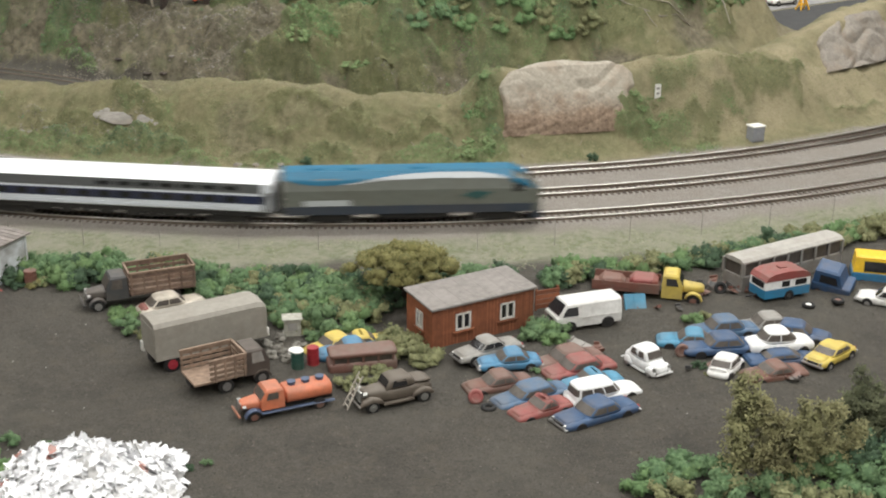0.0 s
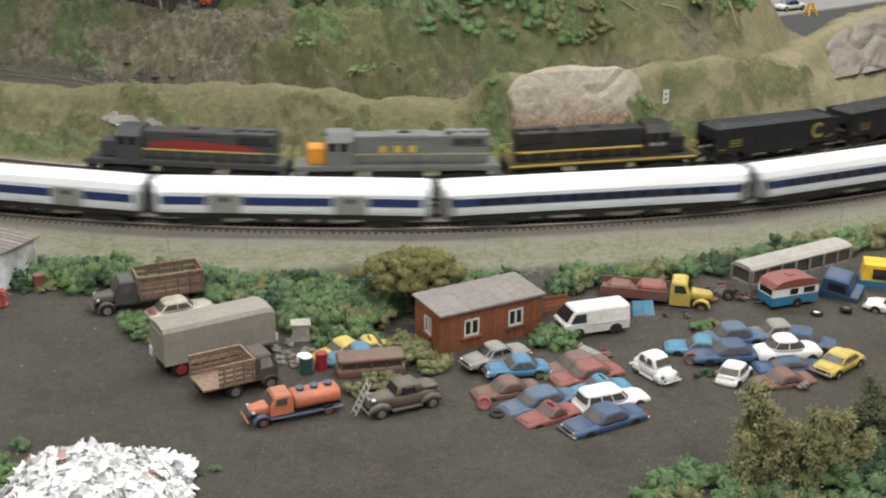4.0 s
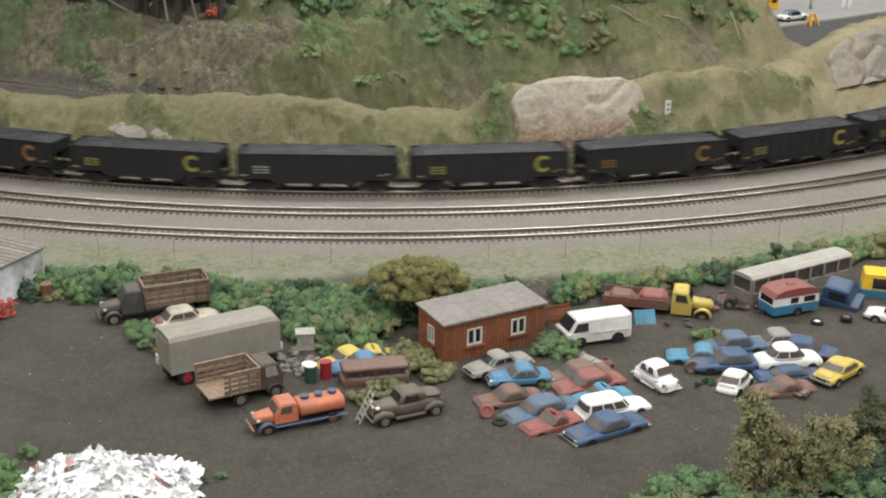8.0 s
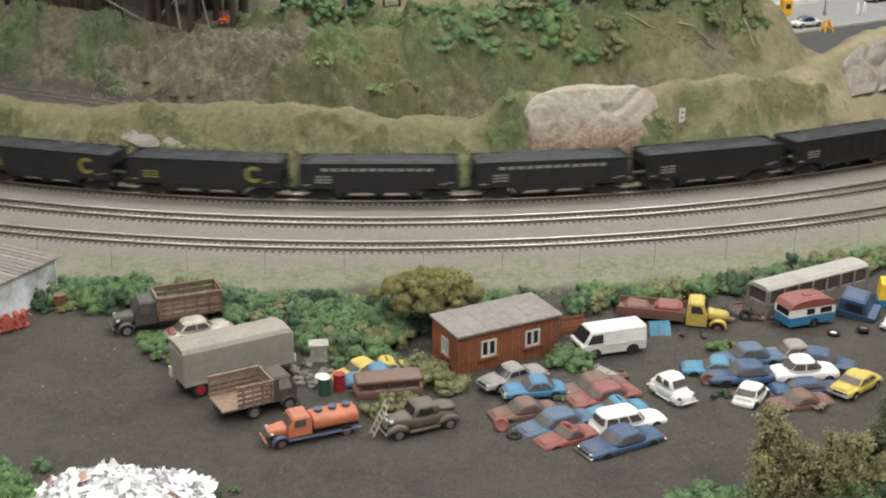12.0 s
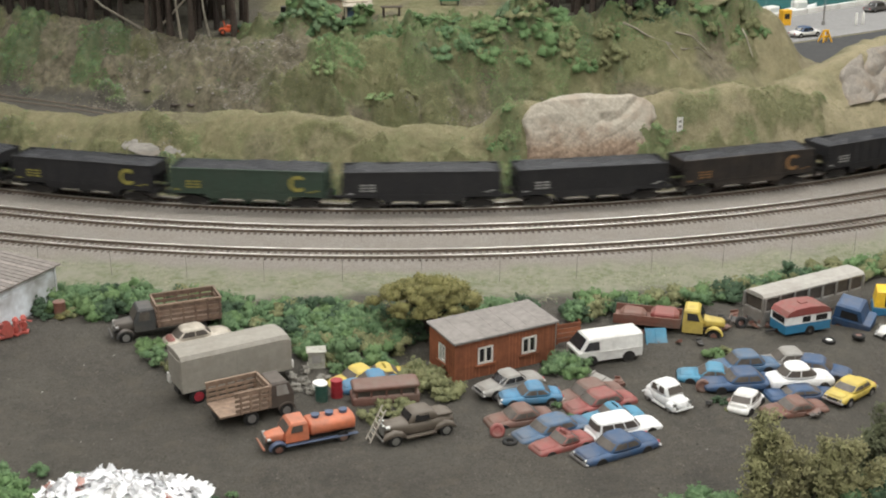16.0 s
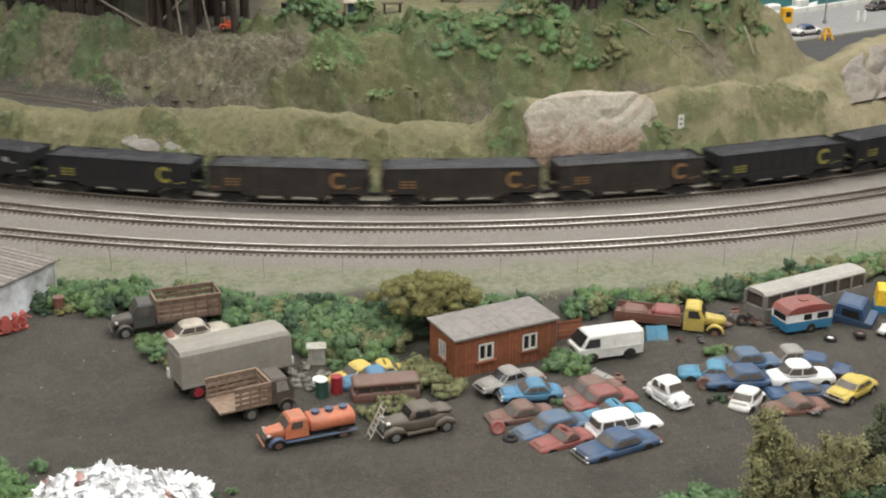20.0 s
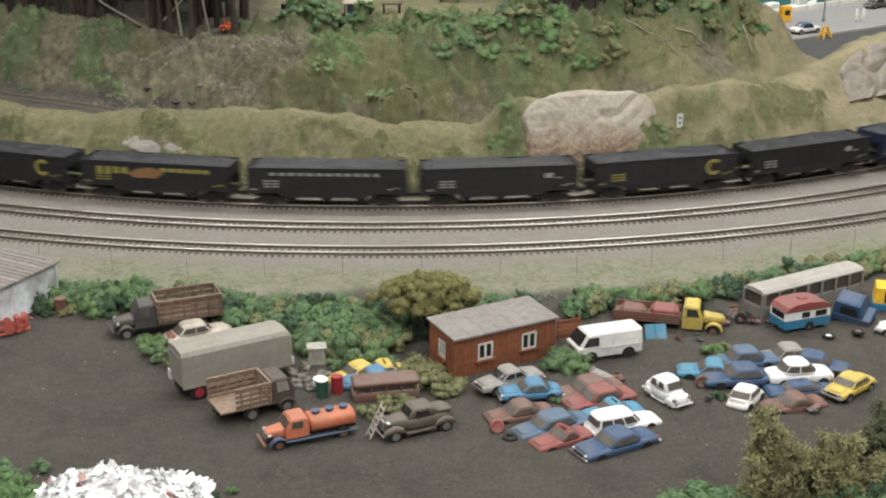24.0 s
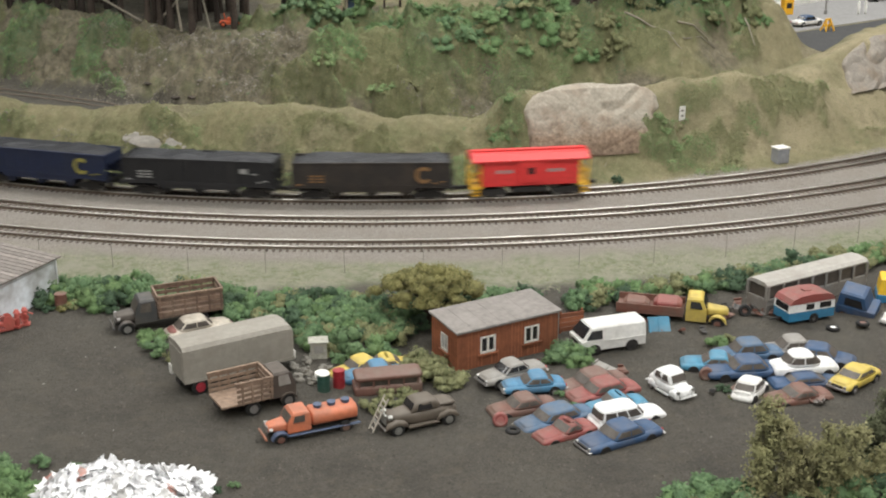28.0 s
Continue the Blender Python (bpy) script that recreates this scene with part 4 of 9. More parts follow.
def coach(kind, label, half, last=False):
    """A streamlined car with a tubular body, ribbon windows and underfloor boxes."""
    c = thing("passenger_coach" if kind != "baggage" else "baggage_car", label, "passenger coach" if kind != "baggage" else "baggage car", group="passenger train cars")
    if kind == "sleeper":
        half_sec = ((1.50, 1.28), (1.55, 1.55), (1.56, 2.4), (1.54, 3.56), (1.26, 3.90), (0.7, 4.06))
    else:
        half_sec = ((1.46, 1.30), (1.56, 1.60), (1.58, 2.25), (1.50, 2.95), (1.24, 3.44), (0.7, 3.70))
    crown = half_sec[-1][1] + 0.07
    sec = [(-y, z) for y, z in half_sec] + [(0, crown)] + [(y, z) for y, z in half_sec[::-1]]
    body = part("body", loft(bmesh.new(), [[(x, y, z) for y, z in sec] for x in (-half, half)]), S_SILVER, c)
    (ya, za), (yb, zb_), (yc, zc) = half_sec[-3], half_sec[-2], half_sec[-1]
    outer = [(-ya - 0.025, za), (-yb - 0.02, zb_ + 0.025), (-yc, zc + 0.03), (0, crown + 0.035), (yc, zc + 0.03), (yb + 0.02, zb_ + 0.025), (ya + 0.025, za)]
    roof = outer + [(ya - 0.08, za), (0, crown - 0.15), (-ya + 0.08, za)]
    part("roof", loft(bmesh.new(), [[(x, y, z) for y, z in roof] for x in (-half + 0.05, half - 0.05)]), S_ROOF, c, "pale shining roof")
    for e in (-1, 1):
        part("end_diaphragm", box(e * half - 0.12, e * (half + 0.30) if e > 0 else -half + 0.12, -0.62, 0.62, 1.0, 3.2, bev=0.08) if e > 0 else box(-half - 0.30, -half + 0.12, -0.62, 0.62, 1.0, 3.2, bev=0.08), M_RUBBER, c)
        part("end_frame", box(min(e * half, e * (half - 0.16)), max(e * half, e * (half - 0.16)), -1.595, 1.595, 1.32, 2.9, bev=0.02), S_END, c)
    for s in (-1, 1):
        if kind == "baggage":
            spans = ((-half + 0.5, -half * 0.62), (-half * 0.36, half * 0.30), (half * 0.56, half - 0.5))
        else:
            spans = ((-half + 0.75, half - 0.75),)
        for a, b in spans:
            part("blue_band", box(a, b, s * 1.585 - 0.03, s * 1.585 + 0.03, 2.02 if kind != "sleeper" else 1.92, 2.68 if kind != "sleeper" else 2.58), S_BLUE if kind != "sleeper" else S_NAVY, body, "blue window band")
        if kind == "baggage":
            for x in (-half * 0.49, half * 0.43):
                dm = box(x - 1.3, x + 1.3, s * 1.575 - 0.05, s * 1.575 + 0.06, 1.34, 2.85, bev=0.04)
                dd = part("sliding_door", dm, S_DOOR, body, "grey sliding baggage door")
                part("pane", box(x - 0.3, x + 0.3, s * 1.65 - 0.02, s * 1.65 + 0.02, 2.3, 2.65), M_GLASS, dd)
            bm = bmesh.new()
            for z in (1.42, 1.6, 1.78):
                bx(bm, -half + 0.5, half - 0.5, s * 1.575 - 0.03, s * 1.575 + 0.02, z, z + 0.05)
            part("fluting", bm, S_SILVER, body)
        else:
            n = 14 if kind == "coach" else 12
            for k in range(n):
                x = (-1 + 2 * (k + 0.5) / n) * (half - 2.4)
                part("pane", box(x - 0.56, x + 0.56, s * 1.62 - 0.02, s * 1.62 + 0.015, 2.10 if kind == "coach" else 2.02, 2.60 if kind == "coach" else 2.50, bev=0.008), M_GLASS, body)
                if kind == "sleeper" and k > 4:
                    part("pane", box(x - 0.62, x + 0.62, s * 1.575 - 0.02, s * 1.575 + 0.025, 2.98, 3.32), M_GLASS, body)
            if kind == "sleeper":
                part("grey_band", box(-half + 0.75, half - 0.75, s * 1.555 - 0.03, s * 1.555 + 0.03, 2.78, 3.54), S_BAND, body, "grey upper window band")
            bm = bmesh.new()
            for z in (1.40, 1.58, 1.76):
                bx(bm, -half + 0.5, half - 0.5, s * 1.575 - 0.03, s * 1.575 + 0.02, z, z + 0.06)
            part("fluting", bm, S_SILVER, body)
            for e in (-1, 1):
                door = part("vestibule_door", box(e * (half - 0.52) - 0.22, e * (half - 0.52) + 0.22, s * 1.59 - 0.03, s * 1.59 + 0.03, 1.36, 2.85, bev=0.03), S_BAND, body)
                part("pane", box(e * (half - 0.52) - 0.16, e * (half - 0.52) + 0.16, s * 1.62 - 0.02, s * 1.62 + 0.015, 2.2, 2.66), M_GLASS, door)
    rnd = random.Random(int(half * 10) + len(label))
    x = -half + 5.4
    while x < half - 6.0:
        w = rnd.uniform(0.8, 2.2)
        part("underfloor_box", box(x, x + w, -1.35, 1.35, rnd.uniform(0.42, 0.6), 0.90, bev=0.04), M_BLACK if rnd.random() < 0.6 else M_STEEL, c)
        x += w + rnd.uniform(0.25, 0.8)
    part("underframe", box(-half + 0.2, half - 0.2, -1.38, 1.38, 0.86, 1.31), M_BLACK, c)
    for e in (-1, 1):
        truck_frame(c, e * (half - 3.6), 2, 0.46, 2.5)
        coupler(c, e * half, e)
    if last:
        for y in (-1.2, 1.2):
            part("tail_lamp", cyl(bmesh.new(), (-half - 0.06, y, 2.2), (-half + 0.02, y, 2.2), 0.17, 12), M_TAIL, c, "lit red tail lamp")
    return c


def express_engine():
    d = thing("express_locomotive", "streamlined silver locomotive with teal roof", "locomotive")
    teal, sil, low = paint("teal_roof_paint", (0.005, 0.130, 0.235), 0.08, 0.42), paint("engine_silver", (0.130, 0.138, 0.120), 0.2, 0.45), paint("engine_dark_skirt", (0.030, 0.040, 0.058), 0.2)
    pale, mark = matte("pale_swoosh", (0.40, 0.42, 0.43), 0.4, 0, 0.05), paint("teal_emblem", (0.018, 0.075, 0.075), 0.2)
    h = 10.15
    sec = [(-1.46, 0.95), (-1.52, 2.9), (-1.28, 3.75), (-0.8, 4.28), (0.8, 4.28), (1.28, 3.75), (1.52, 2.9), (1.46, 0.95)]

    def squeeze(x, k, drop):
        return [(x, y * k, z - drop * max(0, (z - 2.6) / 1.7)) for y, z in sec]
    body = part("body", loft(bmesh.new(), [squeeze(-h, 0.97, 0.1), squeeze(-h + 0.3, 1, 0), squeeze(h - 2.4, 1, 0), squeeze(h - 1.2, 0.98, 0.55), squeeze(h - 0.35, 0.93, 1.15), squeeze(h, 0.82, 1.5)]), sil, d)

    def side_y(z):
        return float(np.interp(z, (0.95, 2.9, 3.75, 4.28), (1.46, 1.52, 1.28, 0.80)))

    # the teal roof's lower edge and the pale swoosh under it: metres from the rear, edge height, swoosh width
    EDGE = ((0.0, 3.78), (1.0, 3.52), (2.5, 3.32), (4.0, 3.32), (5.6, 3.50), (7.4, 3.82), (9.4, 4.05), (12.0, 4.16), (15.0, 4.14), (16.6, 3.98), (17.95, 3.62))
    xs_, zs_ = zip(*EDGE)
    stations = [k * 17.95 / 30 for k in range(31)]
    rings = []
    for u in stations:
        zb = float(np.interp(u, xs_, zs_))
        up = [(side_y(z) + 0.035, z) for z in (zb, (zb * 2 + 4.28) / 3, (zb + 4.28 * 2) / 3)] + [(0.82, 4.325)]
        ring = [(-h + 0.05 + u, -y, z) for y, z in up] + [(-h + 0.05 + u, y, z) for y, z in up[::-1]]
        ring += [(-h + 0.05 + u, side_y(zb) - 0.10, zb), (-h + 0.05 + u, 0.0, 4.05), (-h + 0.05 + u, -side_y(zb) + 0.10, zb)]
        rings.append(ring)
    part("roof", loft(bmesh.new(), rings), teal, d, "teal painted roof with a sweeping edge")
    cap = bmesh.new()
    slab(cap, [(h - 2.4, -1.32, 3.78), (h - 1.15, -1.24, 3.4), (h - 1.15, 1.24, 3.4), (h - 2.4, 1.32, 3.78)], 0.04)
    slab(cap, [(h - 2.4, -0.84, 4.31), (h - 1.15, -0.82, 3.78), (h - 1.15, 0.82, 3.78), (h - 2.4, 0.84, 4.31)], 0.05)
    for s in (-1, 1):
        prism(cap, [(h - 2.4, 3.50), (h - 1.2, 3.10), (h - 0.35, 2.80), (h - 1.15, 3.40), (h - 2.4, 3.80)], s * 1.30, s * 1.50)
    bmesh.ops.recalc_face_normals(cap, faces=cap.faces)
    part("cab_top", cap, teal, d, "teal painted cab top")
    ws = bmesh.new()
    for s in (-1, 1):
        slab(ws, [(h - 1.05, s * 0.12, 3.68), (h - 0.40, s * 0.12, 3.12), (h - 0.40, s * 1.05, 3.08), (h - 1.05, s * 1.05, 3.55)][::s], 0.05)
        bx(ws, h - 2.2, h - 1.5, s * 1.53 - 0.02, s * 1.53 + 0.025, 2.65, 3.2)
    bmesh.ops.recalc_face_normals(ws, faces=ws.faces)
    part("windshield", ws, M_GLASS, d)
    for s in (-1, 1):
        # livery swoosh, shaped and toned to paint in the sloping shoulder's highlight
        sw = bmesh.new()
        rows = []
        for k in range(25):
            u = 4.6 + 13.2 * k / 24
            za = float(np.interp(u, xs_, zs_)) + 0.01
            zl = za - float(np.interp(u, (4.6, 7.0, 9.5, 14.5, 16.6, 17.8), (0.06, 0.20, 0.36, 0.42, 0.30, 0.05)))
            x = -h + 0.05 + u
            rows.append([sw.verts.new((x, s * (side_y(z) + o), z)) for z, o in ((za, 0.028), ((za + zl) / 2, 0.028), (zl, 0.028), (zl, -0.02), (za, -0.02))])
        for a, b in zip(rows, rows[1:]):
            for i in range(5):
                sw.faces.new((a[i], a[(i + 1) % 5], b[(i + 1) % 5], b[i]))
        sw.faces.new(rows[0][::-1])
        sw.faces.new(rows[-1])
        bmesh.ops.recalc_face_normals(sw, faces=sw.faces)
        part("swoosh", sw, pale, body, "pale swoosh with painted shoulder highlight")
        part("skirt_band", box(-h + 0.1, h - 0.6, s * 1.50 - 0.03, s * 1.50 + 0.05, 0.95, 1.62), low, body)
        part("grille_panel", box(-h + 1.6, -h + 5.2, s * 1.50 - 0.02, s * 1.50 + 0.05, 1.66, 2.12), pale, body)
        em = prism(bmesh.new(), [(3.9, 2.35), (4.7, 2.75), (6.2, 2.6), (5.6, 2.3), (5.2, 2.0)], s * 1.50, s * 1.55)
        part("emblem", em, mark, body, "teal emblem as a plain shape")
    for x in (-7.5, -4.6, 0.5):
        part("roof_fan", cyl(bmesh.new(), (x, 0, 4.26), (x, 0, 4.40), 0.6, 16), teal, d)
    part("fuel_tank", box(-3.0, 3.0, -1.3, 1.3, 0.38, 0.98, bev=0.2), M_BLACK, d)
    part("pilot", prism(bmesh.new(), [(h - 0.7, 0.3), (h + 0.05, 0.3), (h + 0.02, 1.0), (h - 0.7, 1.0)], -1.3, 1.3), low, d)
    part("headlight", cyl(bmesh.new(), (h - 0.35, 0, 2.9), (h - 0.02, 0, 2.85), 0.22, 12), M_CHROME, d, "round headlight")
    for e in (-1, 1):
        truck_frame(d, e * 6.6, 2, 0.52, 2.7)
    coupler(d, -h, -1)
    return d


EXPRESS = [(express_engine(), 0.077)]
x = -0.040
for k in range(8):
    w = 0.2992 if k < 5 else 0.257
    kind = "sleeper" if k == 0 else "coach" if k < 5 else "baggage"
    lab = {"sleeper": "silver sleeping car with two rows of windows", "coach": "silver tubular coach with blue window band", "baggage": "silver baggage car with grey doors and blue band"}[kind]
    EXPRESS.append((coach(kind, lab, (w / U) / 2 - 0.42, k == 7), x - w / 2))
    x -= w


# ---- the scrapyard ----
def at_ground(x, y, deg, sink=0.0, tilt=0.0, lean=0.0):
    return pose(x, y, -sink * U, lean, tilt, deg)


def wheel(parent, x, y, r, w, hub=None, tyre=None, name="wheel"):
    s = 1 if y > 0 else -1
    bm = cyl(bmesh.new(), (x, y - s * w, r), (x, y, r), r, 16)
    bmesh.ops.bevel(bm, geom=[e for e in bm.edges if not any(len(f.verts) == 4 and abs(f.normal.y) > 0.9 for f in e.link_faces) and len({round(v.co.y, 4) for v in e.verts}) == 1], offset=r * 0.12, segments=2, affect="EDGES")
    wh = part(name, bm, tyre or M_RUBBER, parent)
    if hub:
        hb = cyl(bmesh.new(), (x, y - s * 0.02, r), (x, y + s * 0.025, r), r * 0.58, 12)
        cyl(hb, (x, y, r), (x, y + s * 0.07, r), r * 0.2, 8)
        part("hub", hb, hub, wh)
    return wh


def old_car(label, col, m, L=4.4, W=1.72, H=1.38, hood=1.25, boot=0.95, belt=0.86, rake=0.45, wheels=True, glass=None, sink=0.0, trim=True, roof_mat=None, hood_mat=None, round_e=4.6, group="", wagon=False):
    """A saloon car: rounded hull with bonnet and boot, domed cabin with posts and dark panes, bumpers, lamps and wheels."""
    if not wheels:
        m = Matrix.Translation((0, 0, -0.11 * U)) @ m
    car = thing("scrap_car" if sink or not wheels else "parked_car", label, "car", m, group)
    h, w = L / 2, W / 2
    zb = 0.22
    hull = [(-h, w * 0.66, zb + 0.22, belt - 0.26), (-h + 0.06, w * 0.82, zb + 0.10, belt - 0.14), (-h + 0.22, w * 0.93, zb + 0.04, belt - 0.06), (-h + boot * 0.9, w, zb, belt), (0, w * 1.01, zb, belt + 0.03), (h - hood, w, zb, belt + 0.02),
            (h - 0.50, w * 0.97, zb + 0.02, belt - 0.05), (h - 0.20, w * 0.91, zb + 0.07, belt - 0.12), (h - 0.06, w * 0.82, zb + 0.12, belt - 0.20), (h, w * 0.66, zb + 0.24, belt - 0.30)]
    body = part("body", shell(hull, 24, 3.4), col, car, smooth=True)
    for x in (-h + L * 0.20, h - L * 0.19):
        for s in (-1, 1):
            # black disc for the shade in the wheel opening; no recess is cut
            part("arch_shade", cyl(bmesh.new(), (x, s * (w - 0.12), 0.34), (x, s * (w + 0.004), 0.34), 0.36, 16), M_BLACK, body)
            if wheels:
                wheel(car, x, s * (w + 0.01), 0.31, 0.18, M_STEEL)
    x0, x1 = -h + boot + 0.02, h - hood + 0.05
    r0, r1 = x0 + (rake if not wagon else 0.12), x1 - rake * 1.1
    cw, rw = w * 0.94, w * 0.77
    lo_z, hi_z = belt + 0.02, H - 0.13

    def plan(k, f, a, inset=0.0):
        """A point of the cabin's outline: k of the way up, at angle a, f times the size."""
        xa, xb, hw = x0 + (r0 - x0) * k + inset, x1 + (r1 - x1) * k - inset, cw + (rw + 0.06 - cw) * k - inset * 0.8
        c, s = math.cos(a), math.sin(a)
        return ((xa + xb) / 2 + f * (xb - xa) / 2 * math.copysign(abs(c) ** (2 / round_e), c), f * hw * math.copysign(abs(s) ** (2 / round_e), s))
    rings = []
    n = 32
    for k, inset, z in ((-0.06, 0, belt - 0.08), (0, 0, lo_z), (0.5, -0.012, (lo_z + hi_z) / 2), (1, 0, hi_z), (1.05, 0.03, H - 0.075), (1.08, 0.09, H - 0.035), (1.08, 0.22, H - 0.008), (1.08, 0.42, H + 0.006)):
        rings.append([(*plan(k, 1, 2 * math.pi * (i + 0.5) / n, inset), z) for i in range(n)])
    cabin = part("cabin", loft(bmesh.new(), rings), roof_mat or col, body, smooth=True)
    # most wrecks lack glass: their brown panes stand in for the dim inside
    g = glass or (M_GLASS if wheels else M_DUSTY_DIM)

    def pane(name, a0, a1, lo=0.12, hi=0.92, cols=4):
        """A pane let into the cabin between two angles of its outline."""
        bm = bmesh.new()
        grid = []
        for i in range(cols + 1):
            a = a0 + (a1 - a0) * i / cols
            for f in (1.012, 0.975):
                grid.append([bm.verts.new((*plan(k, f, a, -0.010), lo_z + (hi_z - lo_z) * k)) for k in (lo, (lo + hi) / 2, hi)])
        for i in range(cols):
            A, B, C, D = grid[2 * i], grid[2 * i + 2], grid[2 * i + 1], grid[2 * i + 3]
            for t in (0, 1):
                bm.faces.new((A[t], B[t], B[t + 1], A[t + 1]))
                bm.faces.new((C[t], C[t + 1], D[t + 1], D[t]))
            bm.faces.new((A[0], C[0], D[0], B[0]))
            bm.faces.new((A[2], B[2], D[2], C[2]))
        for A, C in ((grid[0], grid[1]), (grid[-2], grid[-1])):
            bm.faces.new((A[0], A[1], C[1], C[0]))
            bm.faces.new((A[1], A[2], C[2], C[1]))
        bmesh.ops.recalc_face_normals(bm, faces=bm.faces)
        part(name, bm, g, cabin, smooth=False)

    def angle(fx):
        """The outline's angle at fx of the half length."""
        return math.acos(abs(fx) ** (round_e / 2)) if fx > 0 else math.pi - math.acos(abs(fx) ** (round_e / 2))
    for s in (-1, 1):
        for fa, fb in (((-0.80, -0.30), (-0.24, 0.22), (0.28, 0.80)) if wagon else ((-0.76, -0.06), (0.02, 0.76))):
            pane("side_pane", s * angle(fa), s * angle(fb))
    edge = math.asin(0.84 ** (round_e / 2))
    pane("windscreen", -edge, edge, 0.10, 0.94, 8)
    pane("rear_window", math.pi - edge * 0.94, math.pi + edge * 0.94, 0.16, 0.92, 8)
    part("bonnet", shell([(h - hood + 0.10, w * 0.74, belt - 0.2, belt + 0.055), (h - hood * 0.5, w * 0.70, belt - 0.2, belt + 0.015), (h - 0.30, w * 0.62, belt - 0.2, belt - 0.05), (h - 0.16, w * 0.48, belt - 0.22, belt - 0.10)], 20, 3.0), hood_mat or col, body, smooth=True)
    if boot > 0.4:
        part("boot_lid", shell([(-h + 0.10, w * 0.52, belt - 0.22, belt - 0.09), (-h + 0.24, w * 0.66, belt - 0.2, belt - 0.02), (x0 - 0.02, w * 0.74, belt - 0.2, belt + 0.045)], 20, 3.0), col, body, smooth=True)
    if trim:
        for e in (-1, 1):
            part("bumper", shell([(e * h - 0.10 * e, w * 0.92, 0.38, 0.52), (e * (h + 0.06), w * 0.90, 0.37, 0.53), (e * (h + 0.09), w * 0.84, 0.40, 0.50)][::e], 16, 5), M_STEEL, body)
            for s in (-1, 1):
                lp = cyl(bmesh.new(), (e * (h - 0.12), s * w * 0.62, 0.60), (e * (h + 0.015), s * w * 0.62, 0.60), 0.10, 10)
                part("headlamp" if e > 0 else "tail_lamp", lp, M_CHROME if e > 0 else P_RED, body)
        part("grille", box(h - 0.10, h + 0.02, -w * 0.44, w * 0.44, 0.50, 0.66), M_BLACK, body)
    return car


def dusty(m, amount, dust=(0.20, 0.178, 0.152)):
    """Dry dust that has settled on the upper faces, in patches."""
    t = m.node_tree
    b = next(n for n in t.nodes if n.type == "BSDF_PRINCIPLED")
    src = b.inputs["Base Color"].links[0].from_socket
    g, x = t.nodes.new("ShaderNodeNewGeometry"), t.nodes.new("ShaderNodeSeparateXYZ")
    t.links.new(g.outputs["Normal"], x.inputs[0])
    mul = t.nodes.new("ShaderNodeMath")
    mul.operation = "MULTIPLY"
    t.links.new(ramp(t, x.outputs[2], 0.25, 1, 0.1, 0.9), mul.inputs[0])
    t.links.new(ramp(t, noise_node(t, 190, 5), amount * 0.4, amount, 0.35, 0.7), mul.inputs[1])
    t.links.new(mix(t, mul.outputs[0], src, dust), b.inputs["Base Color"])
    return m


P = {}
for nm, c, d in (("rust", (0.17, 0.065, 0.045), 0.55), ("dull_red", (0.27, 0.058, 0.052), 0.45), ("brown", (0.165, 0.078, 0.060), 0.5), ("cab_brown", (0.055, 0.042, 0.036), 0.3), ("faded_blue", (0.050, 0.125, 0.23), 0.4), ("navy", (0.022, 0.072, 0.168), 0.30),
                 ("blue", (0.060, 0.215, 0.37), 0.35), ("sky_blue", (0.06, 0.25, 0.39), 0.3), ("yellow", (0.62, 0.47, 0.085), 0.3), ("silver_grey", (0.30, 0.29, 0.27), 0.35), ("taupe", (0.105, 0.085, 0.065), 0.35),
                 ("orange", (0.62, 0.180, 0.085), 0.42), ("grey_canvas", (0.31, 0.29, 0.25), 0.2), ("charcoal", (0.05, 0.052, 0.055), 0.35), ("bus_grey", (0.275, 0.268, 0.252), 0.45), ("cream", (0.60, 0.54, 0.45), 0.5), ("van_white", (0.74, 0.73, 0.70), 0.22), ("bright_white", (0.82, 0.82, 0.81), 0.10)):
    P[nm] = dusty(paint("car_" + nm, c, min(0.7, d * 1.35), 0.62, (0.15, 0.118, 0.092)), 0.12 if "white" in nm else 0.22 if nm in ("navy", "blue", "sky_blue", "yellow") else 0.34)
P_RED = paint("lamp_red", (0.35, 0.02, 0.02), 0.2)

YARD = "scrapyard cars"
# the row of wrecks in front of the hut, and the blue cluster beside it: paint, place, heading, build
old_car("silver grey saloon wreck beside the hut", P["silver_grey"], at_ground(0.0485, -0.277, 210), L=4.45, W=1.64, H=1.36, hood=1.25, boot=1.2, sink=0.15, wheels=True, group=YARD)
old_car("bright blue saloon wreck with faded roof", P["blue"], at_ground(0.0625, -0.294, 190, 0.12), L=3.9, W=1.64, H=1.34, hood=1.25, boot=0.7, sink=0.12, glass=M_DUSTY_DIM, group=YARD)
old_car("rusty red brown saloon sunk in the soil", P["brown"], at_ground(0.105, -0.284, 205, 0.32), L=4.6, H=1.40, sink=0.3, wheels=False, glass=M_DUSTY_DIM, trim=False, group=YARD)
old_car("dull red saloon wreck with flat bonnet", P["dull_red"], at_ground(0.111, -0.2985, 204, 0.30), L=4.7, H=1.36, sink=0.3, wheels=False, glass=M_DUSTY_DIM, trim=False, group=YARD)
old_car("brown rusted saloon wreck without glass", P["brown"], at_ground(0.0535, -0.323, 200, 0.25), L=4.2, W=1.64, H=1.34, sink=0.2, wheels=False, glass=M_DUSTY_DIM, trim=False, hood_mat=P["rust"], group=YARD)
old_car("sky blue saloon wreck", P["sky_blue"], at_ground(0.1170, -0.3185, 202, 0.34), L=3.9, W=1.6, H=1.34, sink=0.3, wheels=False, trim=False, group=YARD)
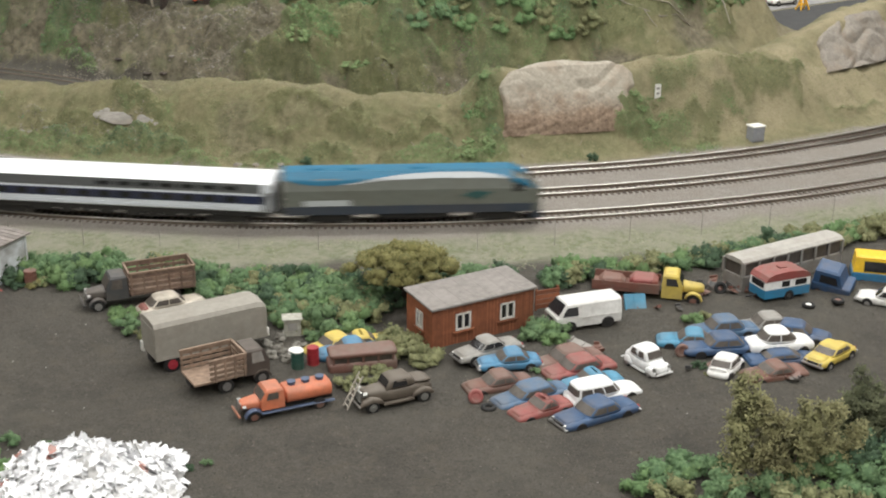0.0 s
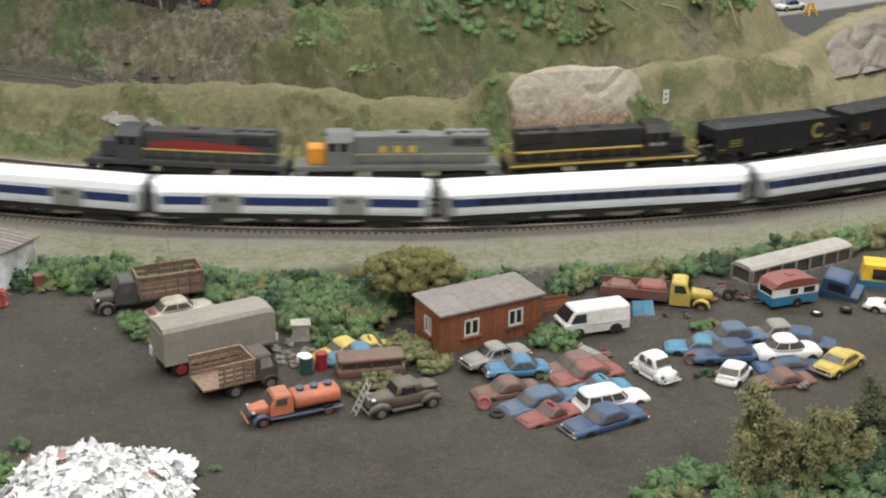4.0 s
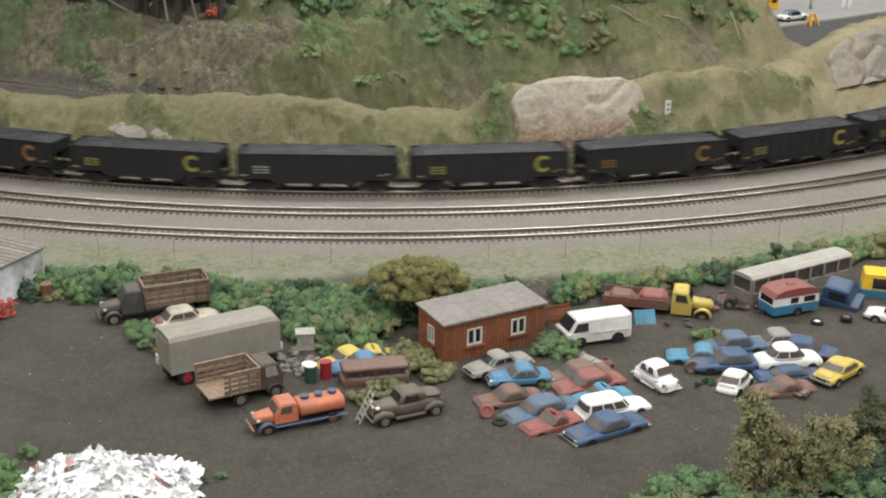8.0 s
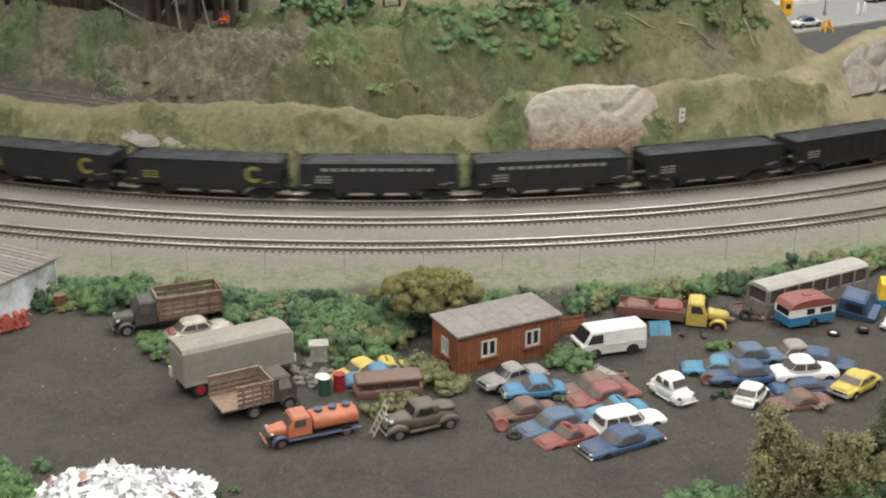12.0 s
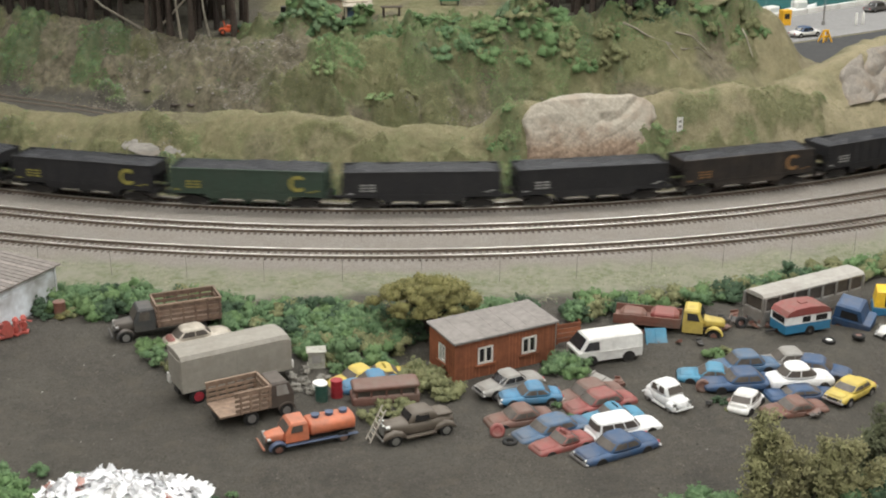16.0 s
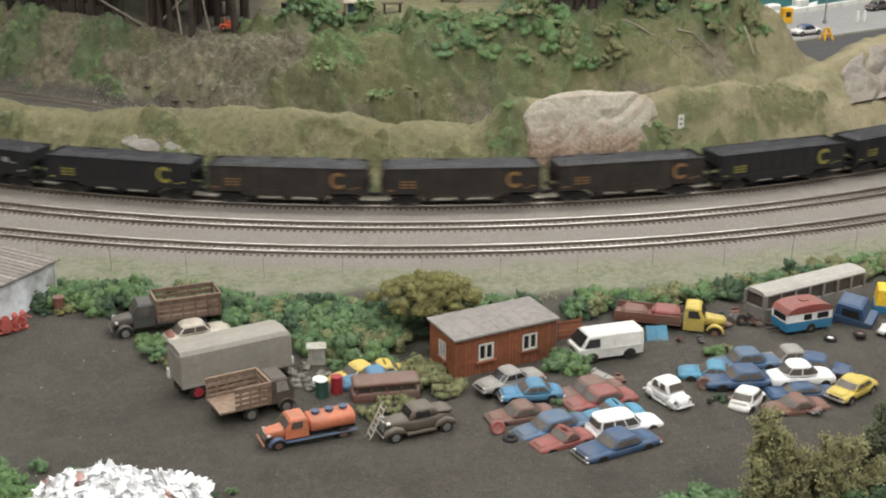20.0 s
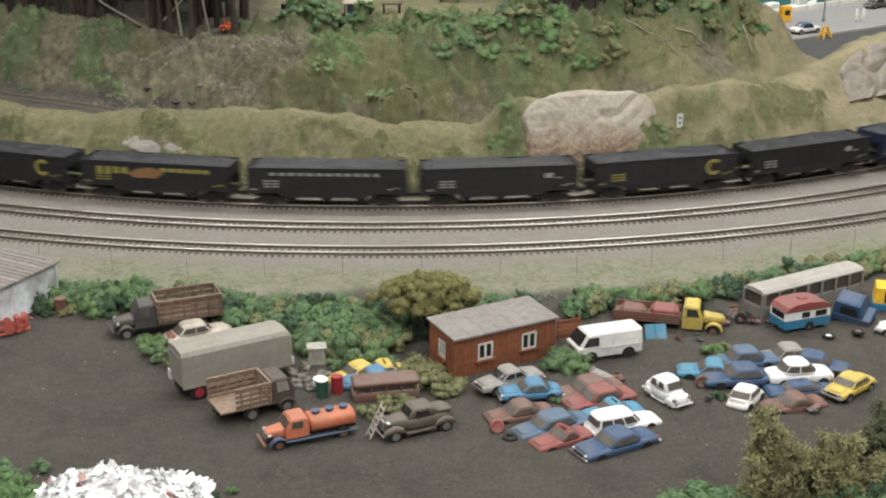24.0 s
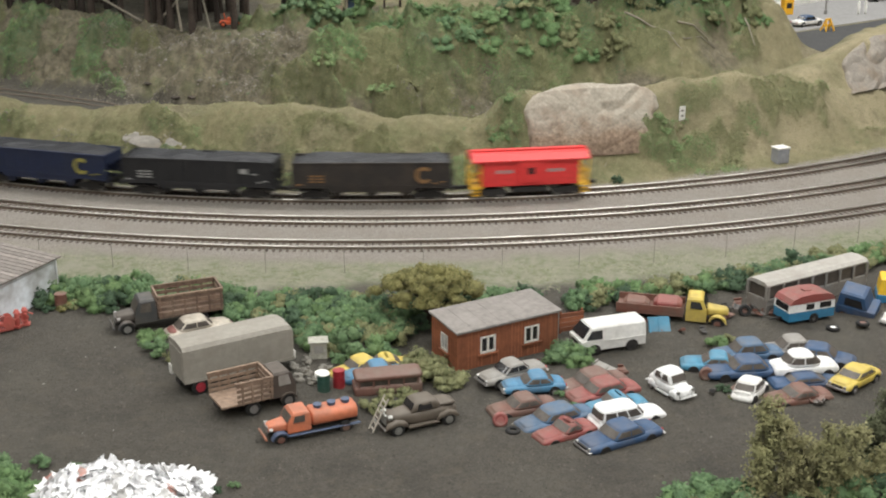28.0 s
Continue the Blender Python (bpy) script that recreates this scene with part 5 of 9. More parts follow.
old_car("faded blue estate wreck with rust", P["faded_blue"], at_ground(0.0745, -0.3375, 208, 0.36), L=4.9, H=1.36, sink=0.3, wheels=False, glass=M_DUSTY_DIM, trim=False, group=YARD)
old_car("dull red coupe wreck with rounded nose", P["dull_red"], at_ground(0.0790, -0.3575, 210, 0.30), L=3.8, W=1.6, H=1.32, hood=1.45, sink=0.25, wheels=False, glass=M_DUSTY_DIM, trim=False, group=YARD)
old_car("white estate car with open window frames", P["bright_white"], at_ground(0.1225, -0.3365, 22, 0.24), L=4.6, W=1.68, H=1.50, hood=1.5, boot=0.18, belt=0.84, rake=0.4, sink=0.1, wheels=False, wagon=True, trim=False, group=YARD)
old_car("navy blue saloon with low roof and chrome bumper", P["navy"], at_ground(0.1135, -0.3665, 209, 0.12), L=5.1, W=1.85, H=1.36, hood=1.55, boot=1.2, belt=0.84, sink=0.1, wheels=False, group=YARD)
old_car("small yellow hatchback on the soil", P["yellow"], at_ground(0.2905, -0.2825, 221, 0.15), L=3.9, W=1.62, H=1.28, hood=1.0, boot=0.55, rake=0.55, glass=M_DUSTY_DIM, group=YARD)
old_car("navy blue wreck with rust at its wheel", P["navy"], at_ground(0.217, -0.2675, 187, 0.1), L=5.2, W=1.85, H=1.40, hood=1.5, boot=1.25, sink=0.1, wheels=False, trim=False, group=YARD)
old_car("sky blue wreck with torn front", P["sky_blue"], at_ground(0.197, -0.2565, 172, 0.20), L=4.3, H=1.34, hood=1.35, sink=0.2, wheels=False, trim=False, group=YARD)
old_car("blue saloon wreck stacked among others", P["faded_blue"], at_ground(0.2235, -0.2415, 190, 0.0), L=4.6, H=1.46, sink=0.05, wheels=False, trim=False, group=YARD)
old_car("grey saloon wreck with open boot", P["silver_grey"], at_ground(0.259, -0.2325, 187, 0.1), L=4.4, H=1.42, sink=0.1, wheels=False, trim=False, glass=M_DUSTY_DIM, group=YARD)
old_car("navy blue saloon wreck at the rear of the cluster", P["navy"], at_ground(0.276, -0.2445, 340, 0.15), L=4.6, H=1.38, sink=0.1, wheels=False, trim=False, group=YARD)
old_car("navy blue wreck crushed under a white car", P["navy"], at_ground(0.257, -0.279, 10, 0.45), L=4.6, H=1.2, sink=0.4, wheels=False, trim=False, group=YARD)
old_car("white rounded saloon wreck without glass", P["bright_white"], at_ground(0.2585, -0.2665, 8, 0.0), L=4.2, W=1.7, H=1.66, belt=1.02, hood=1.15, boot=0.62, rake=0.5, glass=M_DUSTY_DIM, sink=0.01, wheels=False, trim=False, round_e=3.2, group=YARD)
old_car("red brown flattened wreck behind the weeds", P["rust"], at_ground(0.2455, -0.3035, 195, 0.45), L=4.1, H=1.28, sink=0.4, wheels=False, trim=False, glass=M_DUSTY_DIM, group=YARD)
old_car("small white wreck sunk nose down", P["van_white"], at_ground(0.2135, -0.2975, 235, 0.28, 0, 4), L=2.9, W=1.5, H=1.34, hood=0.5, boot=0.35, rake=0.4, sink=0.3, wheels=False, trim=False, glass=M_DUSTY_DIM, group=YARD)
old_car("yellow saloon wreck behind rusty drums", P["yellow"], at_ground(-0.060, -0.2585, 214, 0.42), L=4.3, H=1.36, sink=0.2, wheels=False, trim=False, group=YARD)
old_car("yellow wreck half hidden in bushes", P["yellow"], at_ground(-0.0425, -0.2555, 196, 0.35), L=3.2, H=1.3, hood=0.8, boot=0.6, sink=0.2, wheels=False, trim=False, group=YARD)
old_car("blue saloon wreck behind the brown bus", P["blue"], at_ground(-0.0485, -0.2705, 196, 0.25), L=4.2, H=1.34, sink=0.2, wheels=False, trim=False, glass=M_DUSTY_DIM, group=YARD)
old_car("cream and rust estate wreck beside the truck", P["cream"], at_ground(-0.190, -0.190, 208, 0.16), L=4.6, H=1.42, hood=0.7, boot=1.4, sink=0.1, wheels=False, trim=False, hood_mat=P["dull_red"], group=YARD)
old_car("white car bonnet at the yard's edge", P["van_white"], at_ground(0.3685, -0.184, 150, 0.2), L=4.4, H=1.45, wheels=True, group=YARD)


def rusty_bus():
    """A long brown car body with a ribbon of empty windows."""
    b = thing("scrap_van", "brown rusted passenger van body without glass", "van", at_ground(-0.0395, -0.2905, 12, 0.25), YARD)
    b.scale = (0.88, 0.9, 0.80)
    body = part("body", shell([(-2.35, 0.74, 0.2, 1.0), (-2.2, 0.85, 0.15, 1.06), (2.2, 0.85, 0.15, 1.06), (2.35, 0.76, 0.2, 1.0)], 20, 6), P["brown"], b, smooth=True)
    part("roof", shell([(-2.3, 0.74, 1.46, 1.80), (-2.1, 0.88, 1.42, 1.88), (2.1, 0.88, 1.42, 1.88), (2.35, 0.74, 1.46, 1.80)], 20, 4), P["brown"], body, smooth=True)
    # solid brown block stands in for the dim inside behind the windows
    part("dim_inside_fill", box(-2.0, 2.0, -0.70, 0.70, 1.0, 1.64), M_DUSTY_DIM, body)
    for s in (-1, 1):
        for x in (-2.05, -1.05, 0.0, 1.05, 2.05):
            part("post", box(x - 0.07, x + 0.07, s * 0.78 - 0.05, s * 0.78 + 0.05, 1.0, 1.68), P["brown"], body)


rusty_bus()


def beetle():
    c = thing("parked_car", "small white rounded two door car", "car", at_ground(0.1585, -0.2965, 300, 0.05), YARD)
    c.scale = (0.82, 0.98, 0.98)
    w = P["bright_white"]
    st = [(-1.95, 0.34, 0.35, 0.66), (-1.8, 0.52, 0.28, 0.90), (-1.3, 0.68, 0.24, 1.08), (-0.6, 0.74, 0.22, 1.06), (0.6, 0.74, 0.22, 1.04), (1.1, 0.62, 0.24, 0.98), (1.55, 0.44, 0.28, 0.86), (1.85, 0.26, 0.36, 0.66)]
    body = part("body", shell(st, 20, 3.0), w, c, smooth=True)
    cb = [(-1.55, 0.38, 0.7, 1.00), (-1.25, 0.58, 0.7, 1.34), (-0.75, 0.70, 0.7, 1.62), (-0.2, 0.72, 0.7, 1.70), (0.3, 0.70, 0.7, 1.64), (0.6, 0.64, 0.7, 1.42), (0.88, 0.56, 0.7, 1.06)]
    cabin = part("cabin", shell(cb, 20, 3.4), w, body, smooth=True)
    ws = bmesh.new()
    slab(ws, [(0.91, -0.52, 1.08), (0.91, 0.52, 1.08), (0.60, 0.48, 1.46), (0.60, -0.48, 1.46)], 0.03)
    part("windshield", ws, M_DUSTY_DIM, cabin)
    for s in (-1, 1):
        for a, b in ((-0.05, 0.55), (-0.85, -0.15)):
            q = [(a, s * 0.725, 1.10), (b, s * 0.705, 1.10), (b - 0.10, s * 0.655, 1.46), (a + 0.05, s * 0.665, 1.48)]
            bm = bmesh.new()
            slab(bm, q if s < 0 else q[::-1], 0.03)
            part("pane", bm, M_DUSTY_DIM, cabin)
        for x in (-1.2, 1.2):
            fd = shell([(x - 0.52, 0.06, 0.30, 0.42), (x - 0.36, 0.17, 0.22, 0.66), (x, 0.20, 0.22, 0.80), (x + 0.36, 0.17, 0.22, 0.68), (x + 0.52, 0.06, 0.28, 0.44)], 14, 2.6)
            bmesh.ops.translate(fd, verts=fd.verts, vec=(0, s * 0.60, 0))
            part("fender", fd, w, body, smooth=True)
            wheel(c, x, s * 0.76, 0.31, 0.16, M_STEEL)
        part("running_board", box(-0.75, 0.75, s * 0.66 - 0.12, s * 0.66 + 0.10, 0.24, 0.30), w, body)
        part("headlamp", cyl(bmesh.new(), (1.55, s * 0.6, 0.68), (1.72, s * 0.6, 0.70), 0.11, 10), M_CHROME, body)
    for x in (-1.98, 1.95):
        part("bumper", box(x - 0.05, x + 0.05, -0.68, 0.68, 0.36, 0.48, bev=0.03), w, body)


beetle()


def coupe():
    c = thing("vintage_coupe", "dusty brown vintage coupe with rounded fenders", "car", at_ground(-0.0165, -0.3435, 206), YARD)
    k = P["taupe"]
    c.scale = (1.14, 1.12, 1.10)
    st = [(-2.0, 0.30, 0.40, 0.75), (-1.7, 0.55, 0.34, 0.98), (-1.1, 0.66, 0.32, 1.10), (0.3, 0.68, 0.32, 1.12), (0.9, 0.55, 0.36, 1.12), (1.6, 0.42, 0.42, 1.08), (1.85, 0.32, 0.45, 1.0)]
    body = part("body", shell(st, 18, 3.4), k, c, smooth=True)
    cabin = part("cabin", shell([(-1.0, 0.50, 0.95, 1.25), (-0.7, 0.62, 0.95, 1.58), (0.0, 0.62, 0.95, 1.64), (0.35, 0.60, 0.95, 1.56), (0.62, 0.55, 0.95, 1.12)], 18, 4), k, body, smooth=True)
    for s in (-1, 1):
        bm = bmesh.new()
        q = [(-0.5, s * 0.635, 1.14), (0.32, s * 0.635, 1.14), (0.22, s * 0.57, 1.47), (-0.45, s * 0.57, 1.47)]
        slab(bm, q if s < 0 else q[::-1], 0.03)
        part("pane", bm, M_GLASS, cabin)
        for x, ln in ((-1.35, 0.62), (1.45, 0.66)):
            fd = shell([(x - ln, 0.06, 0.36, 0.46), (x - ln * 0.7, 0.17, 0.42, 0.74), (x, 0.19, 0.52, 0.90), (x + ln * 0.7, 0.17, 0.46, 0.76), (x + ln, 0.06, 0.34, 0.46)], 14, 2.8)
            bmesh.ops.translate(fd, verts=fd.verts, vec=(0, s * 0.66, 0))
            part("fender", fd, k, body, smooth=True)
            wheel(c, x, s * 0.84, 0.36, 0.18, M_CHROME)
        part("running_board", box(-0.8, 0.85, s * 0.72 - 0.14, s * 0.72 + 0.12, 0.34, 0.41), k, body)
        lp = cyl(bmesh.new(), (1.62, s * 0.42, 0.98), (1.85, s * 0.42, 0.98), 0.13, 12)
        part("headlamp", lp, M_CHROME, body)
    part("radiator", box(1.78, 1.95, -0.28, 0.28, 0.48, 1.08, bev=0.06), M_CHROME, body)
    bm = bmesh.new()
    slab(bm, [(0.60, -0.48, 1.16), (0.60, 0.48, 1.16), (0.42, 0.45, 1.5), (0.42, -0.45, 1.5)], 0.03)
    part("windshield", bm, M_GLASS, cabin)
    part("bumper", box(2.05, 2.15, -0.75, 0.75, 0.42, 0.52, bev=0.04), M_CHROME, body)
    part("luggage_roll", shell([(-1.9, 0.42, 0.98, 1.12), (-1.6, 0.55, 1.0, 1.24), (-1.05, 0.55, 1.05, 1.26), (-0.9, 0.45, 1.1, 1.2)], 12, 3), P["taupe"], body, smooth=True)
    l = thing("ladder", "pale wooden ladder leaning on the coupe", "ladder", pose(-0.0435, -0.352, 0.0, 0, 0, 20))
    l.scale = (1.1, 1.25, 1.15)
    pale = matte("ladder_pale", (0.42, 0.385, 0.33), 0.9, 0, 0.2, 300)
    for y in (-0.26, 0.26):
        bm = bmesh.new()
        cyl(bm, (-0.35, y, 0.02), (0.55, y, 1.75), 0.045, 5)
        part("ladder_rail", bm, pale, l)
    for j in range(6):
        t = 0.1 + j * 0.155
        part("rung", cyl(bmesh.new(), (-0.35 + 0.9 * t, -0.26, 0.02 + 1.73 * t), (-0.35 + 0.9 * t, 0.26, 0.02 + 1.73 * t), 0.035, 5), pale, l)


coupe()


def fenders(parent, x, w, col, r=0.42):
    for s in (-1, 1):
        fd = bmesh.new()
        n = 9
        rings = []
        for k in range(n):
            a = math.radians(8 + 150 * k / (n - 1))
            cx, cz = x + (r + 0.1) * math.cos(a), r + (r + 0.1) * math.sin(a) - 0.02
            ox, oz = x + (r + 0.18) * math.cos(a), r + (r + 0.18) * math.sin(a) - 0.02
            rings.append([(cx, s * (w - 0.38), cz), (cx, s * w, cz - 0.03), (ox, s * w, oz - 0.03), (ox, s * (w - 0.38), oz)])
        loft(fd, rings)
        part("fender", fd, col, parent)


def stake_bed(parent, x0, x1, hw, zf, h, wood, planks=4, gap=False):
    """A truck bed of boards: floor, stakes and side boards, open at the top; gap: no tail board, and one side short of it."""
    bed = part("bed_floor", box(x0, x1, -hw, hw, zf - 0.14, zf, bev=0.02), wood, parent)
    n = 6
    for s in (-1, 1):
        xa = x0 + (0.95 if gap and s < 0 else 0.0)
        for k in range(planks):
            z = zf + 0.06 + k * h / planks
            part("board", box(xa, x1, s * hw - 0.04, s * hw + 0.04, z, z + h / planks - 0.13), wood, bed)
        for k in range(n):
            x = x0 + 0.1 + (x1 - x0 - 0.2) * k / (n - 1)
            if x > xa:
                part("stake", box(x - 0.06, x + 0.06, s * (hw + 0.05) - 0.05, s * (hw + 0.05) + 0.05, zf - 0.1, zf + h), wood, bed)
        part("top_rail", box(xa - 0.04, x1 + 0.04, s * hw - 0.07, s * hw + 0.07, zf + h - 0.06, zf + h + 0.05), M_TANWOOD, bed)
    for e, x in ((-1, x0), (1, x1)):
        if gap and e < 0:
            continue
        for k in range(planks):
            z = zf + 0.06 + k * h / planks
            part("board", box(x - 0.04, x + 0.04, -hw, hw, z, z + h / planks - 0.13), wood, bed)
        part("top_rail", box(x - 0.07, x + 0.07, -hw, hw, zf + h - 0.06, zf + h + 0.05), M_TANWOOD, bed)
    return bed


def truck_cab(parent, x, col, w=0.95, zc=2.15, bonnet=1.35, pane=M_DUSTY_DIM):
    """A bonneted cab whose rear wall stands at x."""
    cab = part("cab", loft(bmesh.new(), [[(a, -b, z), (c, -b, z), (c, b, z), (a, b, z)] for a, c, b, z in ((x, x + 1.45, w, 0.75), (x, x + 1.45, w, 1.45), (x + 0.05, x + 1.15, w * 0.93, zc - 0.12), (x + 0.12, x + 1.05, w * 0.82, zc))]), col, parent)
    part("bonnet", shell([(x + 1.35, w * 0.72, 0.75, 1.48), (x + 1.6, w * 0.68, 0.75, 1.46), (x + 1.3 + bonnet, w * 0.52, 0.78, 1.34), (x + 1.45 + bonnet, w * 0.42, 0.85, 1.22)], 16, 4.5), col, cab, smooth=True)
    part("radiator", box(x + 1.38 + bonnet, x + 1.50 + bonnet, -w * 0.42, w * 0.42, 0.72, 1.26, bev=0.05), M_STEEL, cab)
    for s in (-1, 1):
        bm = bmesh.new()
        q = [(x + 0.38, s * (w + 0.005), 1.48), (x + 1.15, s * (w + 0.005), 1.48), (x + 1.0, s * w * 0.945, zc - 0.2), (x + 0.38, s * w * 0.945, zc - 0.2)]
        slab(bm, q if s < 0 else q[::-1], 0.025)
        part("pane", bm, pane, cab)
        part("headlamp", cyl(bmesh.new(), (x + 1.2 + bonnet, s * w * 0.72, 1.12), (x + 1.42 + bonnet, s * w * 0.72, 1.12), 0.13, 10), M_STEEL, cab)
    bm = bmesh.new()
    slab(bm, [(x + 1.47, -w * 0.84, 1.5), (x + 1.47, w * 0.84, 1.5), (x + 1.19, w * 0.80, zc - 0.18), (x + 1.19, -w * 0.80, zc - 0.18)], 0.02)
    part("windshield", bm, M_DUSTY_DIM, cab)
    part("bumper", box(x + 1.62 + bonnet, x + 1.74 + bonnet, -w, w, 0.5, 0.66, bev=0.03), col, cab)
    return cab


def stake_truck(label, m, col, wood, bed, hub, zc=2.2, h=1.25, hubs=M_STEEL, rear=None, gap=False):
    t = thing("stake_truck", label, "truck", m)
    bl, bonnet = bed
    part("chassis", box(-bl / 2 - 0.6, bl / 2 + 1.15 + bonnet, -0.42, 0.42, 0.62, 0.82), M_BLACK, t)
    x = bl / 2 - 0.35
    stake_bed(t, -bl / 2 - 0.6, x - 0.08, 1.12, 1.05, h, wood, gap=gap)
    # the open-bed truck's side panes are painted pale for their reflection
    truck_cab(t, x, col, 0.92, zc, bonnet, P["silver_grey"] if gap else M_DUSTY_DIM)
    fx = x + 1.15 + bonnet * 0.72
    fenders(t, fx, 1.02, col)
    for s in (-1, 1):
        wheel(t, fx, s * 0.98, 0.44, 0.24, hubs)
        wheel(t, -bl / 2 + 0.85 if rear is None else rear, s * 1.06, 0.46, 0.40, hubs)
    return t


stake_truck("dark grey truck with brown stake bed", at_ground(-0.2075, -0.1715, 203), P["charcoal"], M_WOOD, (4.2, 1.25), None, 2.3, 1.45)
stake_truck("dark brown cab truck with weathered wooden stake bed", at_ground(-0.1315, -0.3195, 30, 0.06), P["cab_brown"], M_TANWOOD, (3.0, -0.3), None, 2.3, 1.25, rear=-0.15, gap=True)


def tanker():
    t = thing("tanker_truck", "orange vintage tank truck with blue running boards", "truck", at_ground(-0.0865, -0.353, 204, 0.06))
    t.scale = (0.93, 0.95, 0.80)
    col, dark = P["orange"], paint("tank_blue", (0.07, 0.10, 0.17), 0.3)
    part("chassis", box(-2.9, 2.2, -0.40, 0.40, 0.55, 0.75), M_BLACK, t)
    tk = part("tank", shell([(-2.85, 0.55, 0.95, 1.75), (-2.75, 0.82, 0.80, 1.92), (0.0, 0.82, 0.80, 1.92), (0.10, 0.6, 0.9, 1.82)], 20, 2.8), col, t, smooth=True)
    for x in (-2.25, -1.35, -0.45):
        cp = cyl(bmesh.new(), (x, 0, 1.86), (x, 0, 2.10), 0.24, 12)
        f = part("filler_cap", cp, dark, tk)
        part("cap_rim", cyl(bmesh.new(), (x, 0, 2.08), (x, 0, 2.15), 0.28, 12), dark, f)
    part("tank_badge", box(-1.7, -0.9, -0.835, -0.815, 1.4, 1.55), P["rust"], tk)
    truck_cab(t, 0.22, col, 0.80, 2.15, 1.15)
    for s in (-1, 1):
        part("running_board", box(-2.9, 1.7, s * 0.86 - 0.16, s * 0.86 + 0.12, 0.55, 0.64, bev=0.03), dark, t)
        wheel(t, 2.15, s * 0.86, 0.40, 0.2, P["rust"])
        wheel(t, -1.95, s * 0.92, 0.42, 0.34, P["rust"])
    fenders(t, 2.15, 0.92, dark, 0.40)


tanker()


def box_trailer():
    t = thing("box_trailer", "grey canvas-topped box trailer with red wheel hubs", "trailer", at_ground(-0.1495, -0.2735, 31))
    col = P["grey_canvas"]
    L, w, z0, z1 = 3.6, 1.18, 0.98, 3.30
    sec = [(-w, z0), (w, z0), (w, z1 - 0.28), (w * 0.86, z1 - 0.03), (0, z1 + 0.08), (-w * 0.86, z1 - 0.03), (-w, z1 - 0.28)]
    rings = [[(x, y, z) for y, z in sec] for x in (-L, L - 0.55)]
    rings.append([(L - 0.15, y * 0.99, z0 + (z - z0) * 0.96) for y, z in sec])
    rings.append([(L, y * 0.95, z0 + (z - z0) * 0.86) for y, z in sec])
    body = part("cargo_box", loft(bmesh.new(), rings), col, t)
    for s in (-1, 1):
        part("seam", box(-0.05, 0.03, s * w - 0.015, s * w + 0.02, z0, z1 - 0.3), col, body)
        part("bottom_rail", box(-L, L, s * w - 0.03, s * w + 0.04, z0 - 0.05, z0 + 0.12), col, body)
    part("rear_door", box(-L - 0.05, -L + 0.02, -w * 0.88, w * 0.88, z0 + 0.1, z1 - 0.35), col, body)
    part("lamp_plate", box(-L - 0.12, -L + 0.02, w * 0.7, w * 1.05, 0.85, 1.45), M_WHITE, body)
    part("chassis", box(-L, L + 0.3, -0.42, 0.42, 0.55, 0.82), M_BLACK, t)
    for s in (-1, 1):
        part("landing_leg", box(L - 1.1, L - 0.9, s * 0.75 - 0.08, s * 0.75 + 0.08, 0, 0.9), M_BLACK, t)
    red = paint("hub_red", (0.34, 0.03, 0.045), 0.2)
    for s in (-1, 1):
        wheel(t, -L + 1.0, s * 1.19, 0.54, 0.40, red)
    part("white_mirror", box(L - 0.02, L + 0.1, -1.15, -0.85, 0.95, 1.45), M_WHITE, t)


box_trailer()


def delivery_van():
    v = thing("delivery_van", "white panel van with dark cab windows", "van", at_ground(0.1235, -0.2195, 199), YARD)
    w = P["van_white"]
    sec = [(-0.98, 0.38), (0.98, 0.38), (0.99, 1.15), (0.86, 2.08), (0.72, 2.20), (-0.72, 2.20), (-0.86, 2.08), (-0.99, 1.15)]
    pts = []
    for x, k, zt in ((-2.3, 0.97, 1.0), (-2.2, 1.0, 1.0), (1.55, 1.0, 1.0), (2.16, 0.98, 0.16), (2.32, 0.95, 0.04)):
        pts.append([(x if zt == 1.0 else x, y * k, z if z < 1.2 else 1.15 + (z - 1.15) * zt) for y, z in sec])
    v.scale = (1, 1, 0.87)
    body = part("body", loft(bmesh.new(), pts), w, v)
    bm = bmesh.new()
    slab(bm, [(2.17, -0.84, 1.37), (2.17, 0.84, 1.37), (1.66, 0.70, 2.11), (1.66, -0.70, 2.11)], 0.04)
    part("windshield", bm, M_GLASS, body)
    for s in (-1, 1):
        bm = bmesh.new()
        q = [(0.85, s * 0.985, 1.28), (1.95, s * 0.965, 1.28), (1.58, s * 0.895, 1.92), (0.85, s * 0.895, 1.92)]
        slab(bm, q if s < 0 else q[::-1], 0.03)
        part("pane", bm, M_GLASS, body)
        part("side_rib", box(-2.2, 0.55, s * 0.99 - 0.02, s * 0.99 + 0.03, 1.02, 1.12), w, body)
        for x in (-1.3, 1.4):
            # shade round the wheel, put in as a flat black disc
            part("arch_shade", cyl(bmesh.new(), (x, s * 0.90, 0.42), (x, s * 1.005, 0.42), 0.45, 16), M_BLACK, body)
            wheel(v, x, s * 0.985, 0.34, 0.2, M_RUBBER)
        part("headlamp", box(2.30, 2.36, s * 0.66 - 0.18, s * 0.66 + 0.18, 0.78, 1.0), M_CHROME, body)
    part("bumper", box(2.28, 2.42, -0.95, 0.95, 0.42, 0.6, bev=0.03), M_DUSTY_DIM, body)
    part("grille", box(2.31, 2.35, -0.45, 0.45, 0.76, 1.0), M_BLACK, body)


delivery_van()


